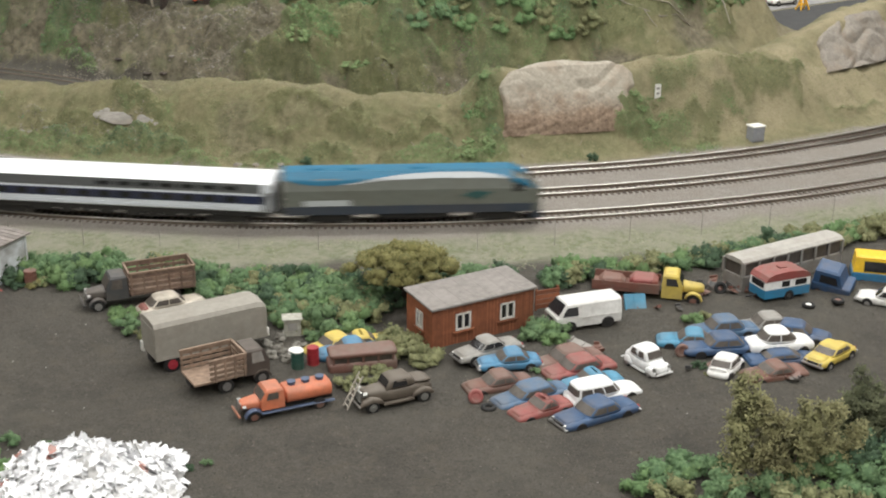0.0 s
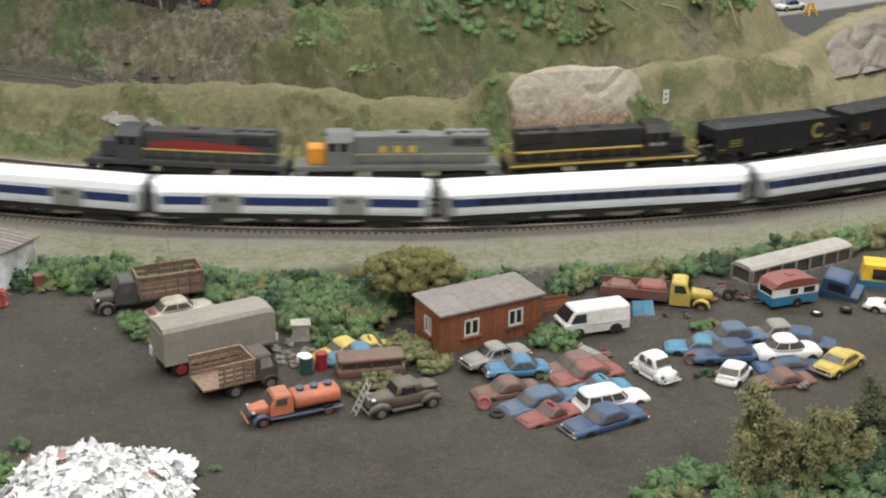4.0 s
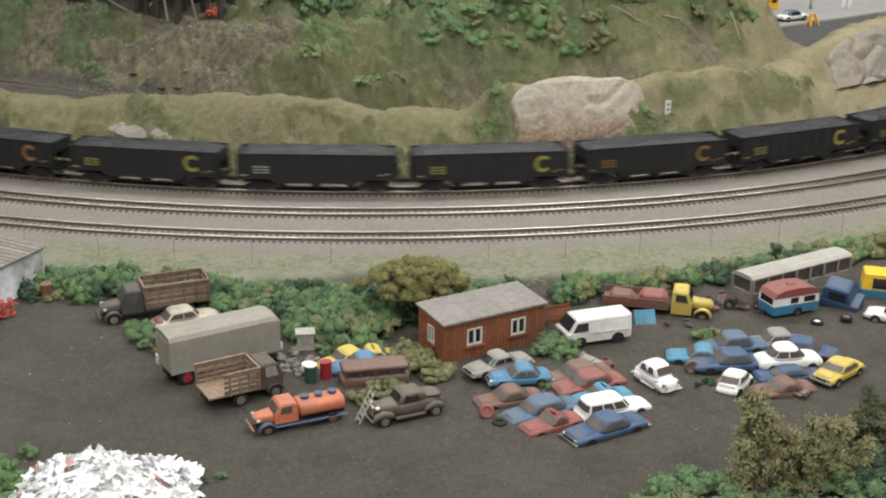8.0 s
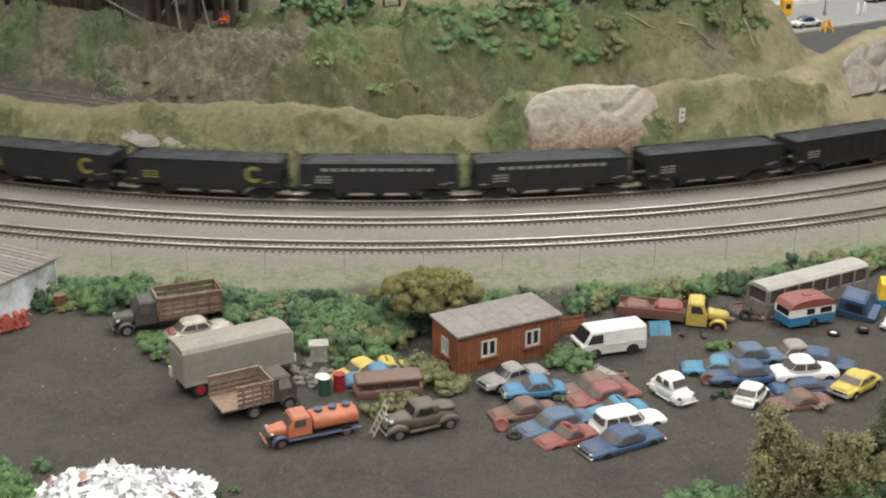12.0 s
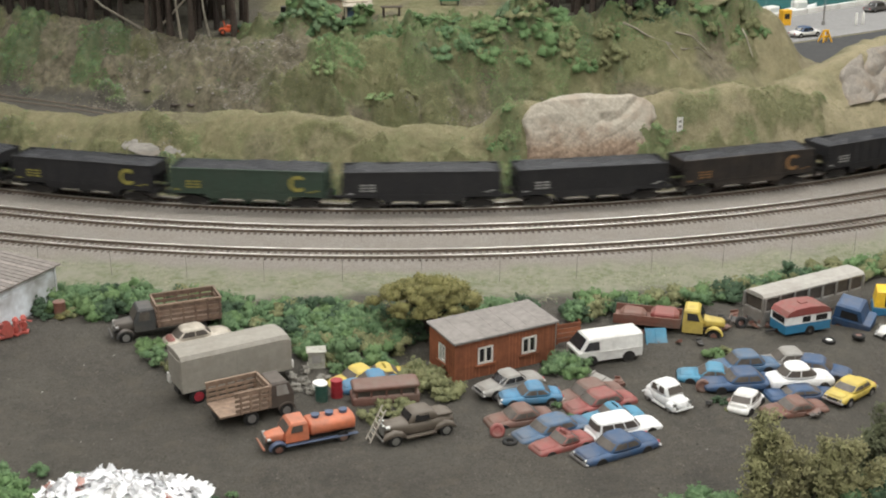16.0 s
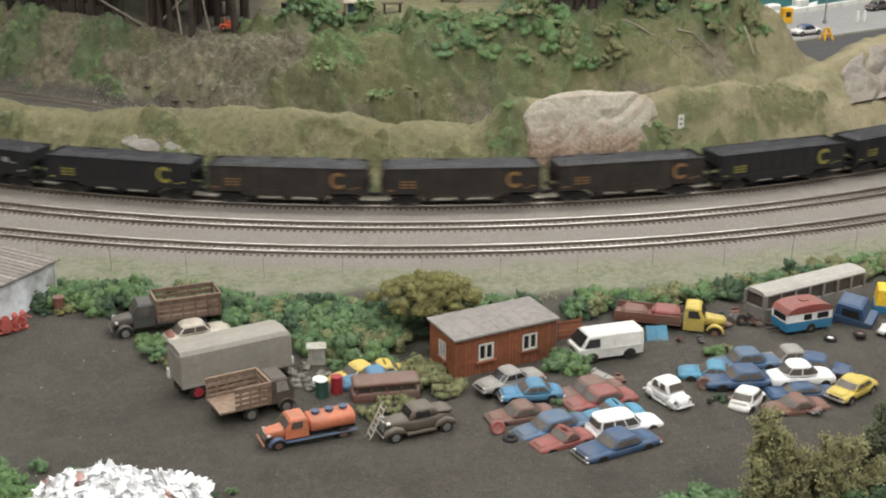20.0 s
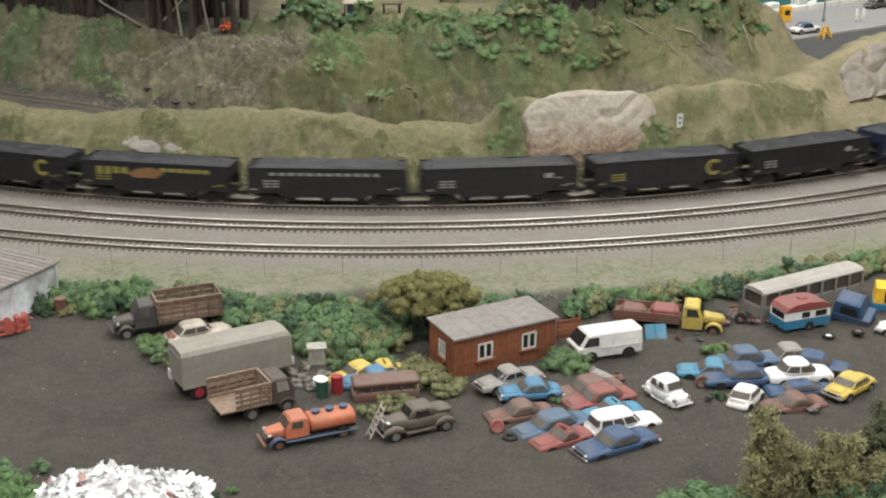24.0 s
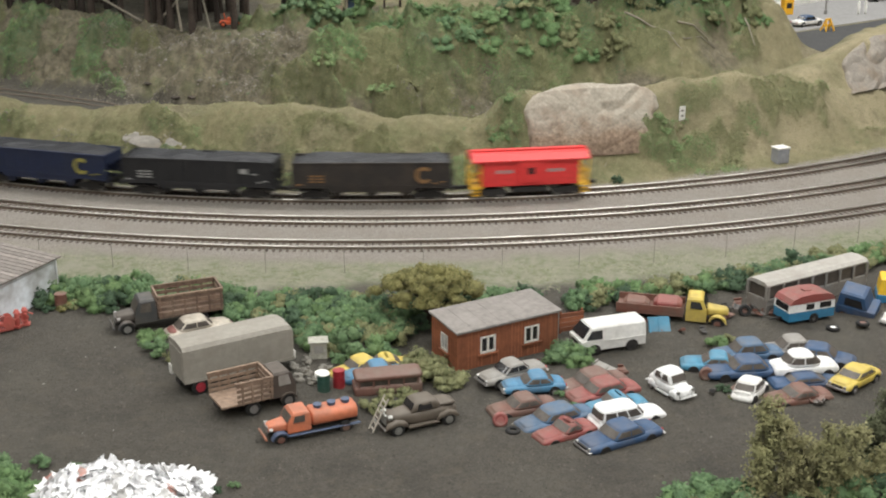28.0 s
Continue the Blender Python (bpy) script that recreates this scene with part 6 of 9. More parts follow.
def coach_bus():
    b = thing("scrap_bus", "derelict grey bus with empty windows", "bus", at_ground(0.302, -0.1175, 30.5, 0.55))
    col = P["bus_grey"]
    L, w = 5.0, 0.98
    part("lower_body", box(-L, L, -w, w, 0.30, 1.55, bev=0.10, seg=2), col, b)
    # dark fill: the shade seen through the empty windows, put in as colour
    part("dim_inside_fill", box(-L + 0.2, L - 0.2, -w + 0.12, w - 0.12, 1.4, 2.55), M_DUSTY_DIM, b)
    rf = loft(bmesh.new(), [[(x, y * k, z) for y, z in ((-1.0, 2.5), (1.0, 2.5), (1.0, 2.62), (0.72, 2.78), (0, 2.84), (-0.72, 2.78), (-1.0, 2.62))] for x, k in ((-L, 0.93), (-L + 0.25, 1), (L - 0.25, 1), (L, 0.93))])
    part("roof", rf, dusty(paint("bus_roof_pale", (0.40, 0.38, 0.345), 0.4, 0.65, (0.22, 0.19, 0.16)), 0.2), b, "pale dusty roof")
    for s in (-1, 1):
        for k in range(8):
            x = -L + 0.12 + k * (2 * L - 0.24) / 7
            part("window_post", box(x - 0.09, x + 0.09, s * w - 0.08, s * w + 0.02, 1.5, 2.55), col, b)
        part("side_moulding", box(-L, L, s * w - 0.02, s * w + 0.05, 1.02, 1.12), col, b)
        for x in (-3.1, 3.0):
            # black disc paints the dark of the uncut wheel well
            part("arch_shade", cyl(bmesh.new(), (x, s * 0.8, 0.45), (x, s * 0.99, 0.45), 0.56, 16), M_BLACK, b)
            wheel(b, x, s * 0.95, 0.46, 0.28, P["rust"])
    for e in (-1, 1):
        for y in (-0.9, 0.9):
            part("window_post", box(e * L - 0.1, e * L + 0.03, y - 0.07, y + 0.07, 1.5, 2.55), col, b)
        part("bumper", box(e * L - 0.06, e * L + 0.12, -0.95, 0.95, 0.4, 0.58, bev=0.03), M_STEEL, b)


coach_bus()


def caravan():
    c = thing("caravan", "small caravan with red roof, white and blue sides", "caravan", at_ground(0.2865, -0.1635, 21, 0.08))
    c.scale = (0.92, 0.92, 0.95)
    red, wh, blu = P["dull_red"], P["bright_white"], paint("caravan_blue", (0.035, 0.20, 0.36), 0.2)
    low = [(-2.0, 0.34), (2.0, 0.34), (2.02, 1.02), (-2.02, 1.02)]
    mid = [(-2.02, 1.02), (2.02, 1.02), (1.98, 1.68), (-1.98, 1.68)]
    part("lower_body", prism(bmesh.new(), low, -0.98, 0.98), blu, c, "blue lower body")
    m = part("upper_body", prism(bmesh.new(), mid, -0.98, 0.98), wh, c, "white window band")
    top = [(-2.03, 1.66), (2.03, 1.66), (1.75, 2.02), (1.2, 2.2), (0, 2.28), (-1.2, 2.2), (-1.75, 2.02)]
    part("roof", prism(bmesh.new(), top, -1.02, 1.02), red, c, "dull red curved roof")
    part("roof_vent", box(-0.3, 0.3, -0.25, 0.25, 2.24, 2.34), red, c)
    for s in (-1, 1):
        for x0, x1 in ((-0.55, 0.15), (0.65, 1.65)):
            part("pane", box(x0, x1, s * 0.985 - 0.02, s * 0.985 + 0.015, 1.12, 1.56, bev=0.01), M_GLASS, m)
        # wheel well shade as a black disc on the side
        part("arch_shade", cyl(bmesh.new(), (0.2, s * 0.9, 0.36), (0.2, s * 0.995, 0.36), 0.42, 14), M_BLACK, c)
        wheel(c, 0.2, s * 0.97, 0.32, 0.18, M_STEEL)
    for e in (-1, 1):
        part("pane", box(e * 2.0 - 0.02, e * 2.0 + 0.02, -0.75, 0.75, 1.12, 1.58), M_GLASS, m)
    part("drawbar", box(-3.0, -2.0, -0.08, 0.08, 0.36, 0.46), M_BLACK, c)


caravan()


def flatbed_wreck():
    t = thing("wrecked_truck", "rusty flatbed truck with yellow cab and no glass", "truck", at_ground(0.1745, -0.160, 346, 0.3))
    rust, red, yel = P["rust"], P["dull_red"], P["yellow"]
    part("flatbed", box(-3.1, 1.5, -1.05, 1.05, 0.75, 1.0, bev=0.03), rust, t)
    for s in (-1, 1):
        part("side_board", box(-3.1, 1.5, s * 1.02 - 0.05, s * 1.02 + 0.05, 1.0, 1.45), rust, t)
    part("load", shell([(-0.6, 0.4, 1.1, 1.5), (-0.3, 0.85, 1.1, 1.72), (1.0, 0.85, 1.1, 1.72), (1.35, 0.5, 1.1, 1.5)], 14, 4), red, t, "dull red scrap panel")
    part("load", shell([(-2.7, 0.5, 1.0, 1.3), (-2.4, 0.8, 1.0, 1.55), (-1.2, 0.7, 1.0, 1.5), (-0.9, 0.4, 1.0, 1.3)], 14, 4), rust, t)
    cab = part("cab", loft(bmesh.new(), [[(a, -b, z), (c, -b, z), (c, b, z), (a, b, z)] for a, c, b, z in ((1.65, 3.05, 0.95, 0.5), (1.65, 3.05, 0.95, 1.4), (1.7, 2.75, 0.86, 2.05), (1.85, 2.6, 0.7, 2.18))]), yel, t, "chipped yellow cab")
    part("bonnet", shell([(2.95, 0.62, 0.8, 1.5), (3.3, 0.56, 0.8, 1.46), (4.3, 0.46, 0.85, 1.38), (4.5, 0.3, 0.9, 1.2)], 14, 3.5), yel, cab, smooth=True)
    # no glass here: near-black panes stand in for the dim inside of the cab
    for s in (-1, 1):
        bm = bmesh.new()
        q = [(1.95, s * 0.955, 1.42), (2.8, s * 0.955, 1.42), (2.6, s * 0.885, 1.92), (1.95, s * 0.885, 1.92)]
        slab(bm, q if s < 0 else q[::-1], 0.03)
        part("pane", bm, M_GLASS, cab)
        wheel(t, 3.8, s * 0.9, 0.40, 0.24, rust)
        wheel(t, -1.8, s * 0.98, 0.42, 0.3, rust)
    fenders(cab, 3.8, 0.98, yel, 0.44)
    bm = bmesh.new()
    slab(bm, [(3.06, -0.8, 1.45), (3.06, 0.8, 1.45), (2.80, 0.74, 1.98), (2.80, -0.74, 1.98)], 0.03)
    part("windshield", bm, M_GLASS, cab)


flatbed_wreck()


def wreck_cab(label, col, roof, m, size=(2.2, 0.95, 2.1)):
    t = thing("wrecked_van", label, "van", m)
    l, w, h = size
    part("lower_body", box(-l, l, -w, w, 0.2, 1.1, bev=0.12, seg=2), col, t)
    part("roof", loft(bmesh.new(), [[(a, -b, z), (c, -b, z), (c, b, z), (a, b, z)] for a, c, b, z in ((-l * 0.96, l * 0.6, w * 0.95, 1.05), (-l * 0.9, l * 0.35, w * 0.88, h - 0.1), (-l * 0.8, l * 0.2, w * 0.7, h))]), roof, t)
    for s in (-1, 1):
        bm = bmesh.new()
        q = [(-l * 0.6, s * w * 0.955, 1.2), (l * 0.35, s * w * 0.955, 1.2), (l * 0.2, s * w * 0.90, h - 0.35), (-l * 0.6, s * w * 0.90, h - 0.35)]
        slab(bm, q if s < 0 else q[::-1], 0.03)
        part("pane", bm, M_GLASS, t)
        for x in (-l * 0.6, l * 0.6):
            wheel(t, x, s * w, 0.34, 0.2, P["rust"])


wreck_cab("dark blue van wreck tilted on the soil", P["navy"], P["navy"], at_ground(0.3345, -0.1475, 330, 0.35, 6, 13), (1.35, 0.95, 2.1))
wreck_cab("blue van wreck with yellow roof", paint("van_blue", (0.03, 0.16, 0.30), 0.35), paint("van_yellow", (0.80, 0.50, 0.03), 0.15), at_ground(0.380, -0.1265, 345, 0.5), (2.0, 1.0, 2.3))


def hut():
    hu = thing("wooden_hut", "brown board hut with white windows and flat grey roof", "hut", pose(0.0385, -0.2275, 0, 0, 0, 29.5))
    wood = matte("hut_boards", (0.27, 0.095, 0.045), 0.75, 0, 0.2, 240, 0.35, (0.15, 0.055, 0.030), rand=0.30)
    roof_m = matte("hut_roof_felt", (0.225, 0.205, 0.19), 0.95, 0, 0.18, 220, 0.45, (0.31, 0.285, 0.265))
    hx, hy, z = 3.72, 1.58, 2.75
    t = 0.10
    # walls with real openings: bands of boards round each window
    wins = {-1: ((-1.55, 0.56), (1.75, 0.56)), 1: ()}
    z0, z1 = 0.92, 2.08
    for s in (-1, 1):
        wl = part("wall", box(-hx, hx, s * hy - t / 2, s * hy + t / 2, 0, z0), wood, hu)
        part("wall", box(-hx, hx, s * hy - t / 2, s * hy + t / 2, z1, z), wood, hu)
        xs = [-hx]
        for c, hw in wins[s]:
            xs += [c - hw, c + hw]
        xs.append(hx)
        for a, b in zip(xs[::2], xs[1::2]):
            part("wall", box(a, b, s * hy - t / 2, s * hy + t / 2, z0, z1), wood, hu)
        n = 30
        for k in range(n + 1):
            x = -hx + 2 * hx * k / n
            if any(abs(x - c) < hw + 0.1 for c, hw in wins[s]):
                for a, b in ((0.05, z0 - 0.08), (z1 + 0.06, z)):
                    part("batten", box(x - 0.045, x + 0.045, s * (hy + t / 2) - 0.01, s * (hy + t / 2) + 0.055, a, b), wood, wl)
            else:
                part("batten", box(x - 0.045, x + 0.045, s * (hy + t / 2) - 0.01, s * (hy + t / 2) + 0.055, 0.05, z), wood, wl)
        e = s
        wl = part("wall", box(e * hx - t / 2, e * hx + t / 2, -hy, hy, 0, z0 if e < 0 else z), wood, hu)
        if e < 0:
            part("wall", box(e * hx - t / 2, e * hx + t / 2, -hy, hy, z1, z), wood, hu)
            for a, b in ((-hy, -0.42), (0.42, hy)):
                part("wall", box(e * hx - t / 2, e * hx + t / 2, a, b, z0, z1), wood, hu)
        for k in range(13):
            y = -hy + 2 * hy * k / 12
            if e < 0 and abs(y) < 0.5:
                continue
            part("batten", box(e * (hx + t / 2) - 0.02, e * (hx + t / 2) + 0.03, y - 0.03, y + 0.03, 0.05, z), wood, wl)
    for (c, hw), f in [((-1.55, 0.56), "front"), ((1.75, 0.56), "front"), ((0.0, 0.42), "side")]:
        def place(u0, u1, d0, d1, za, zb, bev=0.0):
            if f == "front":
                return box(c + u0, c + u1, -hy - d1, -hy - d0, za, zb, bev=bev)
            return box(-hx - d1, -hx - d0, c + u0, c + u1, za, zb, bev=bev)
        fr = bmesh.new()
        wnd = part("window", place(-hw, hw, -0.02, 0.0, z0, z1), M_GLASS, hu, "white two-pane window")
        for a, b, za, zb in ((-hw, -hw + 0.12, z0, z1), (hw - 0.12, hw, z0, z1), (-0.07, 0.07, z0, z1), (-hw, hw, z0, z0 + 0.12), (-hw, hw, z1 - 0.12, z1)):
            part("frame", place(a, b, 0.0, 0.10, za, zb), M_WHITE, wnd)
        part("sill", place(-hw - 0.2, hw + 0.2, 0.03, 0.20, z0 - 0.14, z0 - 0.02), wood, wnd)
    rf = box(-hx - 0.22, hx + 0.22, -hy - 0.25, hy + 0.25, z, z + 0.16, bev=0.03)
    for v in rf.verts:
        v.co.z += 0.10 * (v.co.y / hy)
    roof = part("roof", rf, roof_m, hu, "flat grey felt roof")
    for k in range(7):
        x = -hx - 0.1 + (2 * hx + 0.2) * (k + 0.5) / 7
        bm = box(x - 0.52, x + 0.52, -hy - 0.22, hy + 0.22, z + 0.163, z + 0.172)
        for v in bm.verts:
            v.co.z += 0.10 * (v.co.y / hy)
        part("roof_sheet", bm, roof_m, roof)
    fence = thing("board_fence", "low brown board fence beside the hut", "fence", pose(0.0915, -0.195, 0, 0, 0, 22))
    for k in range(4):
        part("board", box(-0.2, 1.6, -0.04, 0.04, 0.15 + k * 0.34, 0.43 + k * 0.34), wood, fence)
    for x in (-0.1, 1.5):
        part("post", box(x - 0.06, x + 0.06, 0.04, 0.14, 0, 1.6), wood, fence)


hut()


def shed():
    """The peeling shed at the edge of the yard, with a plank roof."""
    s = thing("old_shed", "old shed with peeling white walls and plank roof", "shed", pose(-0.3705, -0.128, 0, 0, 0, 66))
    wall_m = matte("peeling_white_boards", (0.80, 0.84, 0.88), 0.9, 0, 0.10, 220, 0.8, (0.26, 0.24, 0.22))
    roof_m = matte("grey_planks", (0.225, 0.200, 0.182), 0.9, 0, 0.25, 200, 0.35, (0.19, 0.16, 0.14), rand=0.2)
    hx, hy, z = 2.9, 3.2, 2.75
    for e in (-1, 1):
        for k in range(10):
            za = z * k / 10
            part("board", box(-hx, hx, e * hy - 0.06, e * hy + 0.05 + 0.015 * (k % 2), za, za + z / 10 - 0.015), wall_m, s)
            part("board", box(e * hx - 0.05, e * hx + 0.05 + 0.015 * (k % 2), -hy, hy, za, za + z / 10 - 0.015), wall_m, s)
    for e in (-1, 1):
        for f in (-1, 1):
            part("corner_board", box(e * (hx + 0.06) - 0.08, e * (hx + 0.06) + 0.08, f * (hy + 0.06) - 0.08, f * (hy + 0.06) + 0.08, 0, z), wall_m, s)
    for k in range(13):
        x = -hx - 0.3 + (2 * hx + 0.6) * k / 12
        bm = box(x - 0.23, x + 0.23, -hy - 0.3, hy + 0.3, z + 0.02, z + 0.12)
        for v in bm.verts:
            v.co.z += 0.14 * (v.co.y / hy) + 0.14
        part("roof_plank", bm, roof_m, s)


shed()


def torus(bm, m, R, r, n=18, k=8):
    v = [[bm.verts.new(m @ Vector(((R + r * math.cos(b)) * math.cos(a), (R + r * math.cos(b)) * math.sin(a), r * math.sin(b)))) for b in (2 * math.pi * j / k for j in range(k))] for a in (2 * math.pi * i / n for i in range(n))]
    for i in range(n):
        for j in range(k):
            bm.faces.new((v[i][j], v[(i + 1) % n][j], v[(i + 1) % n][(j + 1) % k], v[i][(j + 1) % k]))
    return bm


def red_engine():
    """A red stationary engine with flywheels beside the shed."""
    red = paint("machine_red", (0.50, 0.11, 0.09), 0.35)
    e = thing("stationary_engine", "red stationary engine with flywheel and cylinder", "machine", pose(-0.3423, -0.1881, 0, 0, 0, 30))
    e.scale = (0.62, 0.62, 0.8)
    part("base_frame", box(-0.9, 0.9, -0.4, 0.4, 0, 0.22, bev=0.04), red, e)
    part("cylinder", cyl(bmesh.new(), (-0.6, 0, 0.65), (0.3, 0, 0.65), 0.28, 14), red, e)
    part("crankcase", box(0.1, 0.8, -0.3, 0.3, 0.2, 0.9, bev=0.08), red, e)
    for y in (-0.5, 0.5):
        w = cyl(bmesh.new(), (0.45, y - 0.05, 0.75), (0.45, y + 0.05, 0.75), 0.62, 18)
        part("flywheel", w, red, e)
    part("hopper", box(-0.35, 0.15, -0.25, 0.25, 0.9, 1.35, bev=0.05), P["dull_red"], e)
    part("pipe", cyl(bmesh.new(), (-0.5, 0.2, 0.8), (-0.5, 0.2, 1.5), 0.06, 8), red, e)
    h = thing("hand_pump", "faded red hand pump beside the shed", "pump", pose(-0.3294, -0.1766, 0, 0, 0, 10))
    h.scale = (0.8, 0.8, 0.85)
    part("pump_base", box(-0.35, 0.35, -0.35, 0.35, 0, 0.15), red, h)
    part("pump_barrel", cyl(bmesh.new(), (0, 0, 0.1), (0, 0, 1.25), 0.22, 12), red, h)
    part("pump_cap", cyl(bmesh.new(), (0, 0, 1.25), (0, 0, 1.5), 0.30, 12, 0.14), red, h)
    part("handle", cyl(bmesh.new(), (0, 0, 1.15), (0.7, 0, 0.9), 0.06, 6), red, h)
    part("spout", cyl(bmesh.new(), (0, 0, 0.8), (-0.4, 0, 0.7), 0.08, 8), red, h)
    ring = torus(bmesh.new(), Matrix.Translation((0, -0.3, 0.75)) @ Matrix.Rotation(1.57, 4, "X"), 0.3, 0.06, 14, 6)
    part("handwheel", ring, red, h)
    copy_thing(h, pose(-0.3342, -0.1811, 0, 0, 0, 70))


red_engine()


def drum(label, col, x, y, h=0.95, r=0.33, tilt=0):
    d = thing("oil_drum", label, "oil drum", pose(x, y, 0, tilt, 0, 0), "oil drums")
    bm = cyl(bmesh.new(), (0, 0, 0), (0, 0, h), r, 18)
    part("barrel", bm, col, d, smooth=False)
    for z in (0.03, h * 0.33, h * 0.66, h - 0.06):
        part("hoop", cyl(bmesh.new(), (0, 0, z - 0.02), (0, 0, z + 0.03), r + 0.025, 18), col, d)
    return d


lid = drum("dark green oil drum with a white lid", paint("drum_green", (0.025, 0.08, 0.062), 0.3), -0.0835, -0.2945, 1.15, 0.38)
part("lid", cyl(bmesh.new(), (0, 0, 1.15), (0, 0, 1.21), 0.39, 18), M_WHITE, lid, "white sheet lid")
drum("dark red oil drum", paint("drum_red", (0.30, 0.02, 0.03), 0.25), -0.0735, -0.2875, 1.15, 0.36)
drum("short white topped steel drum", M_WHITE, -0.0865, -0.278, 0.6, 0.42)

drum("rusty brown drum beside the shed", P["rust"], -0.3112, -0.1420, 1.1, 0.42)


def gas_pump():
    g = thing("pump_house", "grey weathered wooden cabinet in the bushes", "cabinet", pose(-0.0925, -0.2385, 0, 0, 0, 8))
    g.scale = (0.86, 0.86, 0.68)
    m = matte("grey_boards", (0.38, 0.37, 0.32), 0.9, 0, 0.25, 200, 0.4, (0.17, 0.16, 0.12))
    part("cabinet_body", box(-0.62, 0.62, -0.5, 0.5, 0.25, 1.75, bev=0.03), m, g)
    part("top", box(-0.75, 0.75, -0.62, 0.62, 1.75, 1.88, bev=0.03), m, g)
    part("panel", box(-0.36, 0.36, -0.53, -0.49, 0.7, 1.45), P["silver_grey"], g)
    part("plinth", box(-0.7, 0.7, -0.55, 0.55, 0, 0.25), m, g)


gas_pump()


def loose_tyre(x, y, z=0.14, rx=0, ry=0, col=None, label="loose black tyre lying on the soil", hub=None):
    t = thing("loose_tyre", label, "tyre", pose(x, y, z * U, rx, ry, 0), "loose tyres")
    part("tyre", torus(bmesh.new(), Matrix(), 0.32, 0.14), col or M_RUBBER, t, smooth=True)
    if hub:
        part("rim", cyl(bmesh.new(), (0, 0, -0.08), (0, 0, 0.08), 0.26, 14), hub, t)


loose_tyre(0.0455, -0.3555)
loose_tyre(0.0375, -0.3465, 0.42, 60, 20, P["dull_red"], "rusty red drum lid standing on edge", P["dull_red"])
loose_tyre(0.303, -0.1885, hub=M_WHITE, label="loose tyre with white rim")
loose_tyre(0.3275, -0.1835, 0.3, hub=P["rust"], label="rusty wheel lying by the vans")
loose_tyre(0.219, -0.153, 0.2, 20, 0)
loose_tyre(0.241, -0.158, 0.3, 70, 10)
loose_tyre(0.187, -0.2755, 0.35, 80, 30, P["brown"], "rusty brown wheel against a wreck", P["brown"])


def scrap_panel(label, col, m, a=0.8, b=0.55):
    t = thing("scrap_metal", label, "scrap metal", m, "scrap metal pieces")
    bm = loft(bmesh.new(), [[(-a, -b, 0), (a, -b, 0.05), (a, b, 0), (-a, b, 0.06)], [(-a, -b, 0.05), (a, -b, 0.10), (a, b, 0.05), (-a, b, 0.11)]])
    part("sheet", bm, col, t)
    part("flange", box(-a, -a + 0.08, -b, b, 0.0, 0.22), col, t)
    part("crease", box(-0.05, 0.05, -b * 0.9, b * 0.9, 0.04, 0.13), col, t)


scrap_panel("blue car door leaning in the soil", P["sky_blue"], pose(0.1675, -0.1885, 0.004, 55, 0, 8), 0.75, 0.6)
scrap_panel("grey scrap hood beside red wrecks", P["silver_grey"], pose(0.118, -0.262, 0.002, 10, 5, 320), 0.9, 0.3)
rs = random.Random(5)
for k in range(44):
    x, y = rs.choice(((0.232, -0.152), (0.25, -0.158), (0.258, -0.150), (0.268, -0.157), (0.275, -0.163), (0.244, -0.145), (0.215, -0.165), (0.262, -0.165), (0.19, -0.19), (0.16, -0.18), (0.245, -0.31), (0.2, -0.295), (0.035, -0.33), (0.13, -0.27)))
    scrap_panel("small rusty piece of scrap on the soil", rs.choice((P["rust"], P["brown"], P["charcoal"], M_DUSTY_DIM, P["rust"])), pose(x + rs.uniform(-0.014, 0.014), y + rs.uniform(-0.008, 0.008), 0.0015, rs.uniform(-25, 25), rs.uniform(-25, 25), rs.uniform(0, 360)), rs.uniform(0.2, 0.55), rs.uniform(0.12, 0.3))
for k, (x, y) in enumerate(((-0.103, -0.279), (-0.098, -0.268), (-0.092, -0.284), (-0.108, -0.262), (-0.085, -0.263), (-0.1, -0.25))):
    bm = bmesh.new()
    bmesh.ops.create_icosphere(bm, subdivisions=3, radius=0.45)
    for v in bm.verts:
        v.co *= 0.75 + 0.7 * noise.noise(v.co * 2.6 + Vector((k * 7, 0, 0))) + 0.3 * noise.noise(v.co * 7 + Vector((0, k * 5, 0)))
        v.co.z *= 0.8
    r = part("rubble_stone", bm, matte("rubble_grey", (0.20, 0.19, 0.165), 0.95, 0, 0.3, 200, 0.3) if k == 0 else bpy.data.materials["rubble_grey"], None)
    tagged(r, "pale grey lump of rubble beside drums", "rubble", "rubble stones")
    r.location = (x, y, 0.003)


# the heap of torn paper scrap at the front
RIDGE = ((-0.243, -0.2315, -0.220, -0.2085, -0.196, -0.1837, -0.1745, -0.166, -0.157, -0.149, -0.142, -0.136), (0.0, 0.0110, 0.0225, 0.0262, 0.0292, 0.0292, 0.0232, 0.0158, 0.0115, 0.0080, 0.0045, 0.0))


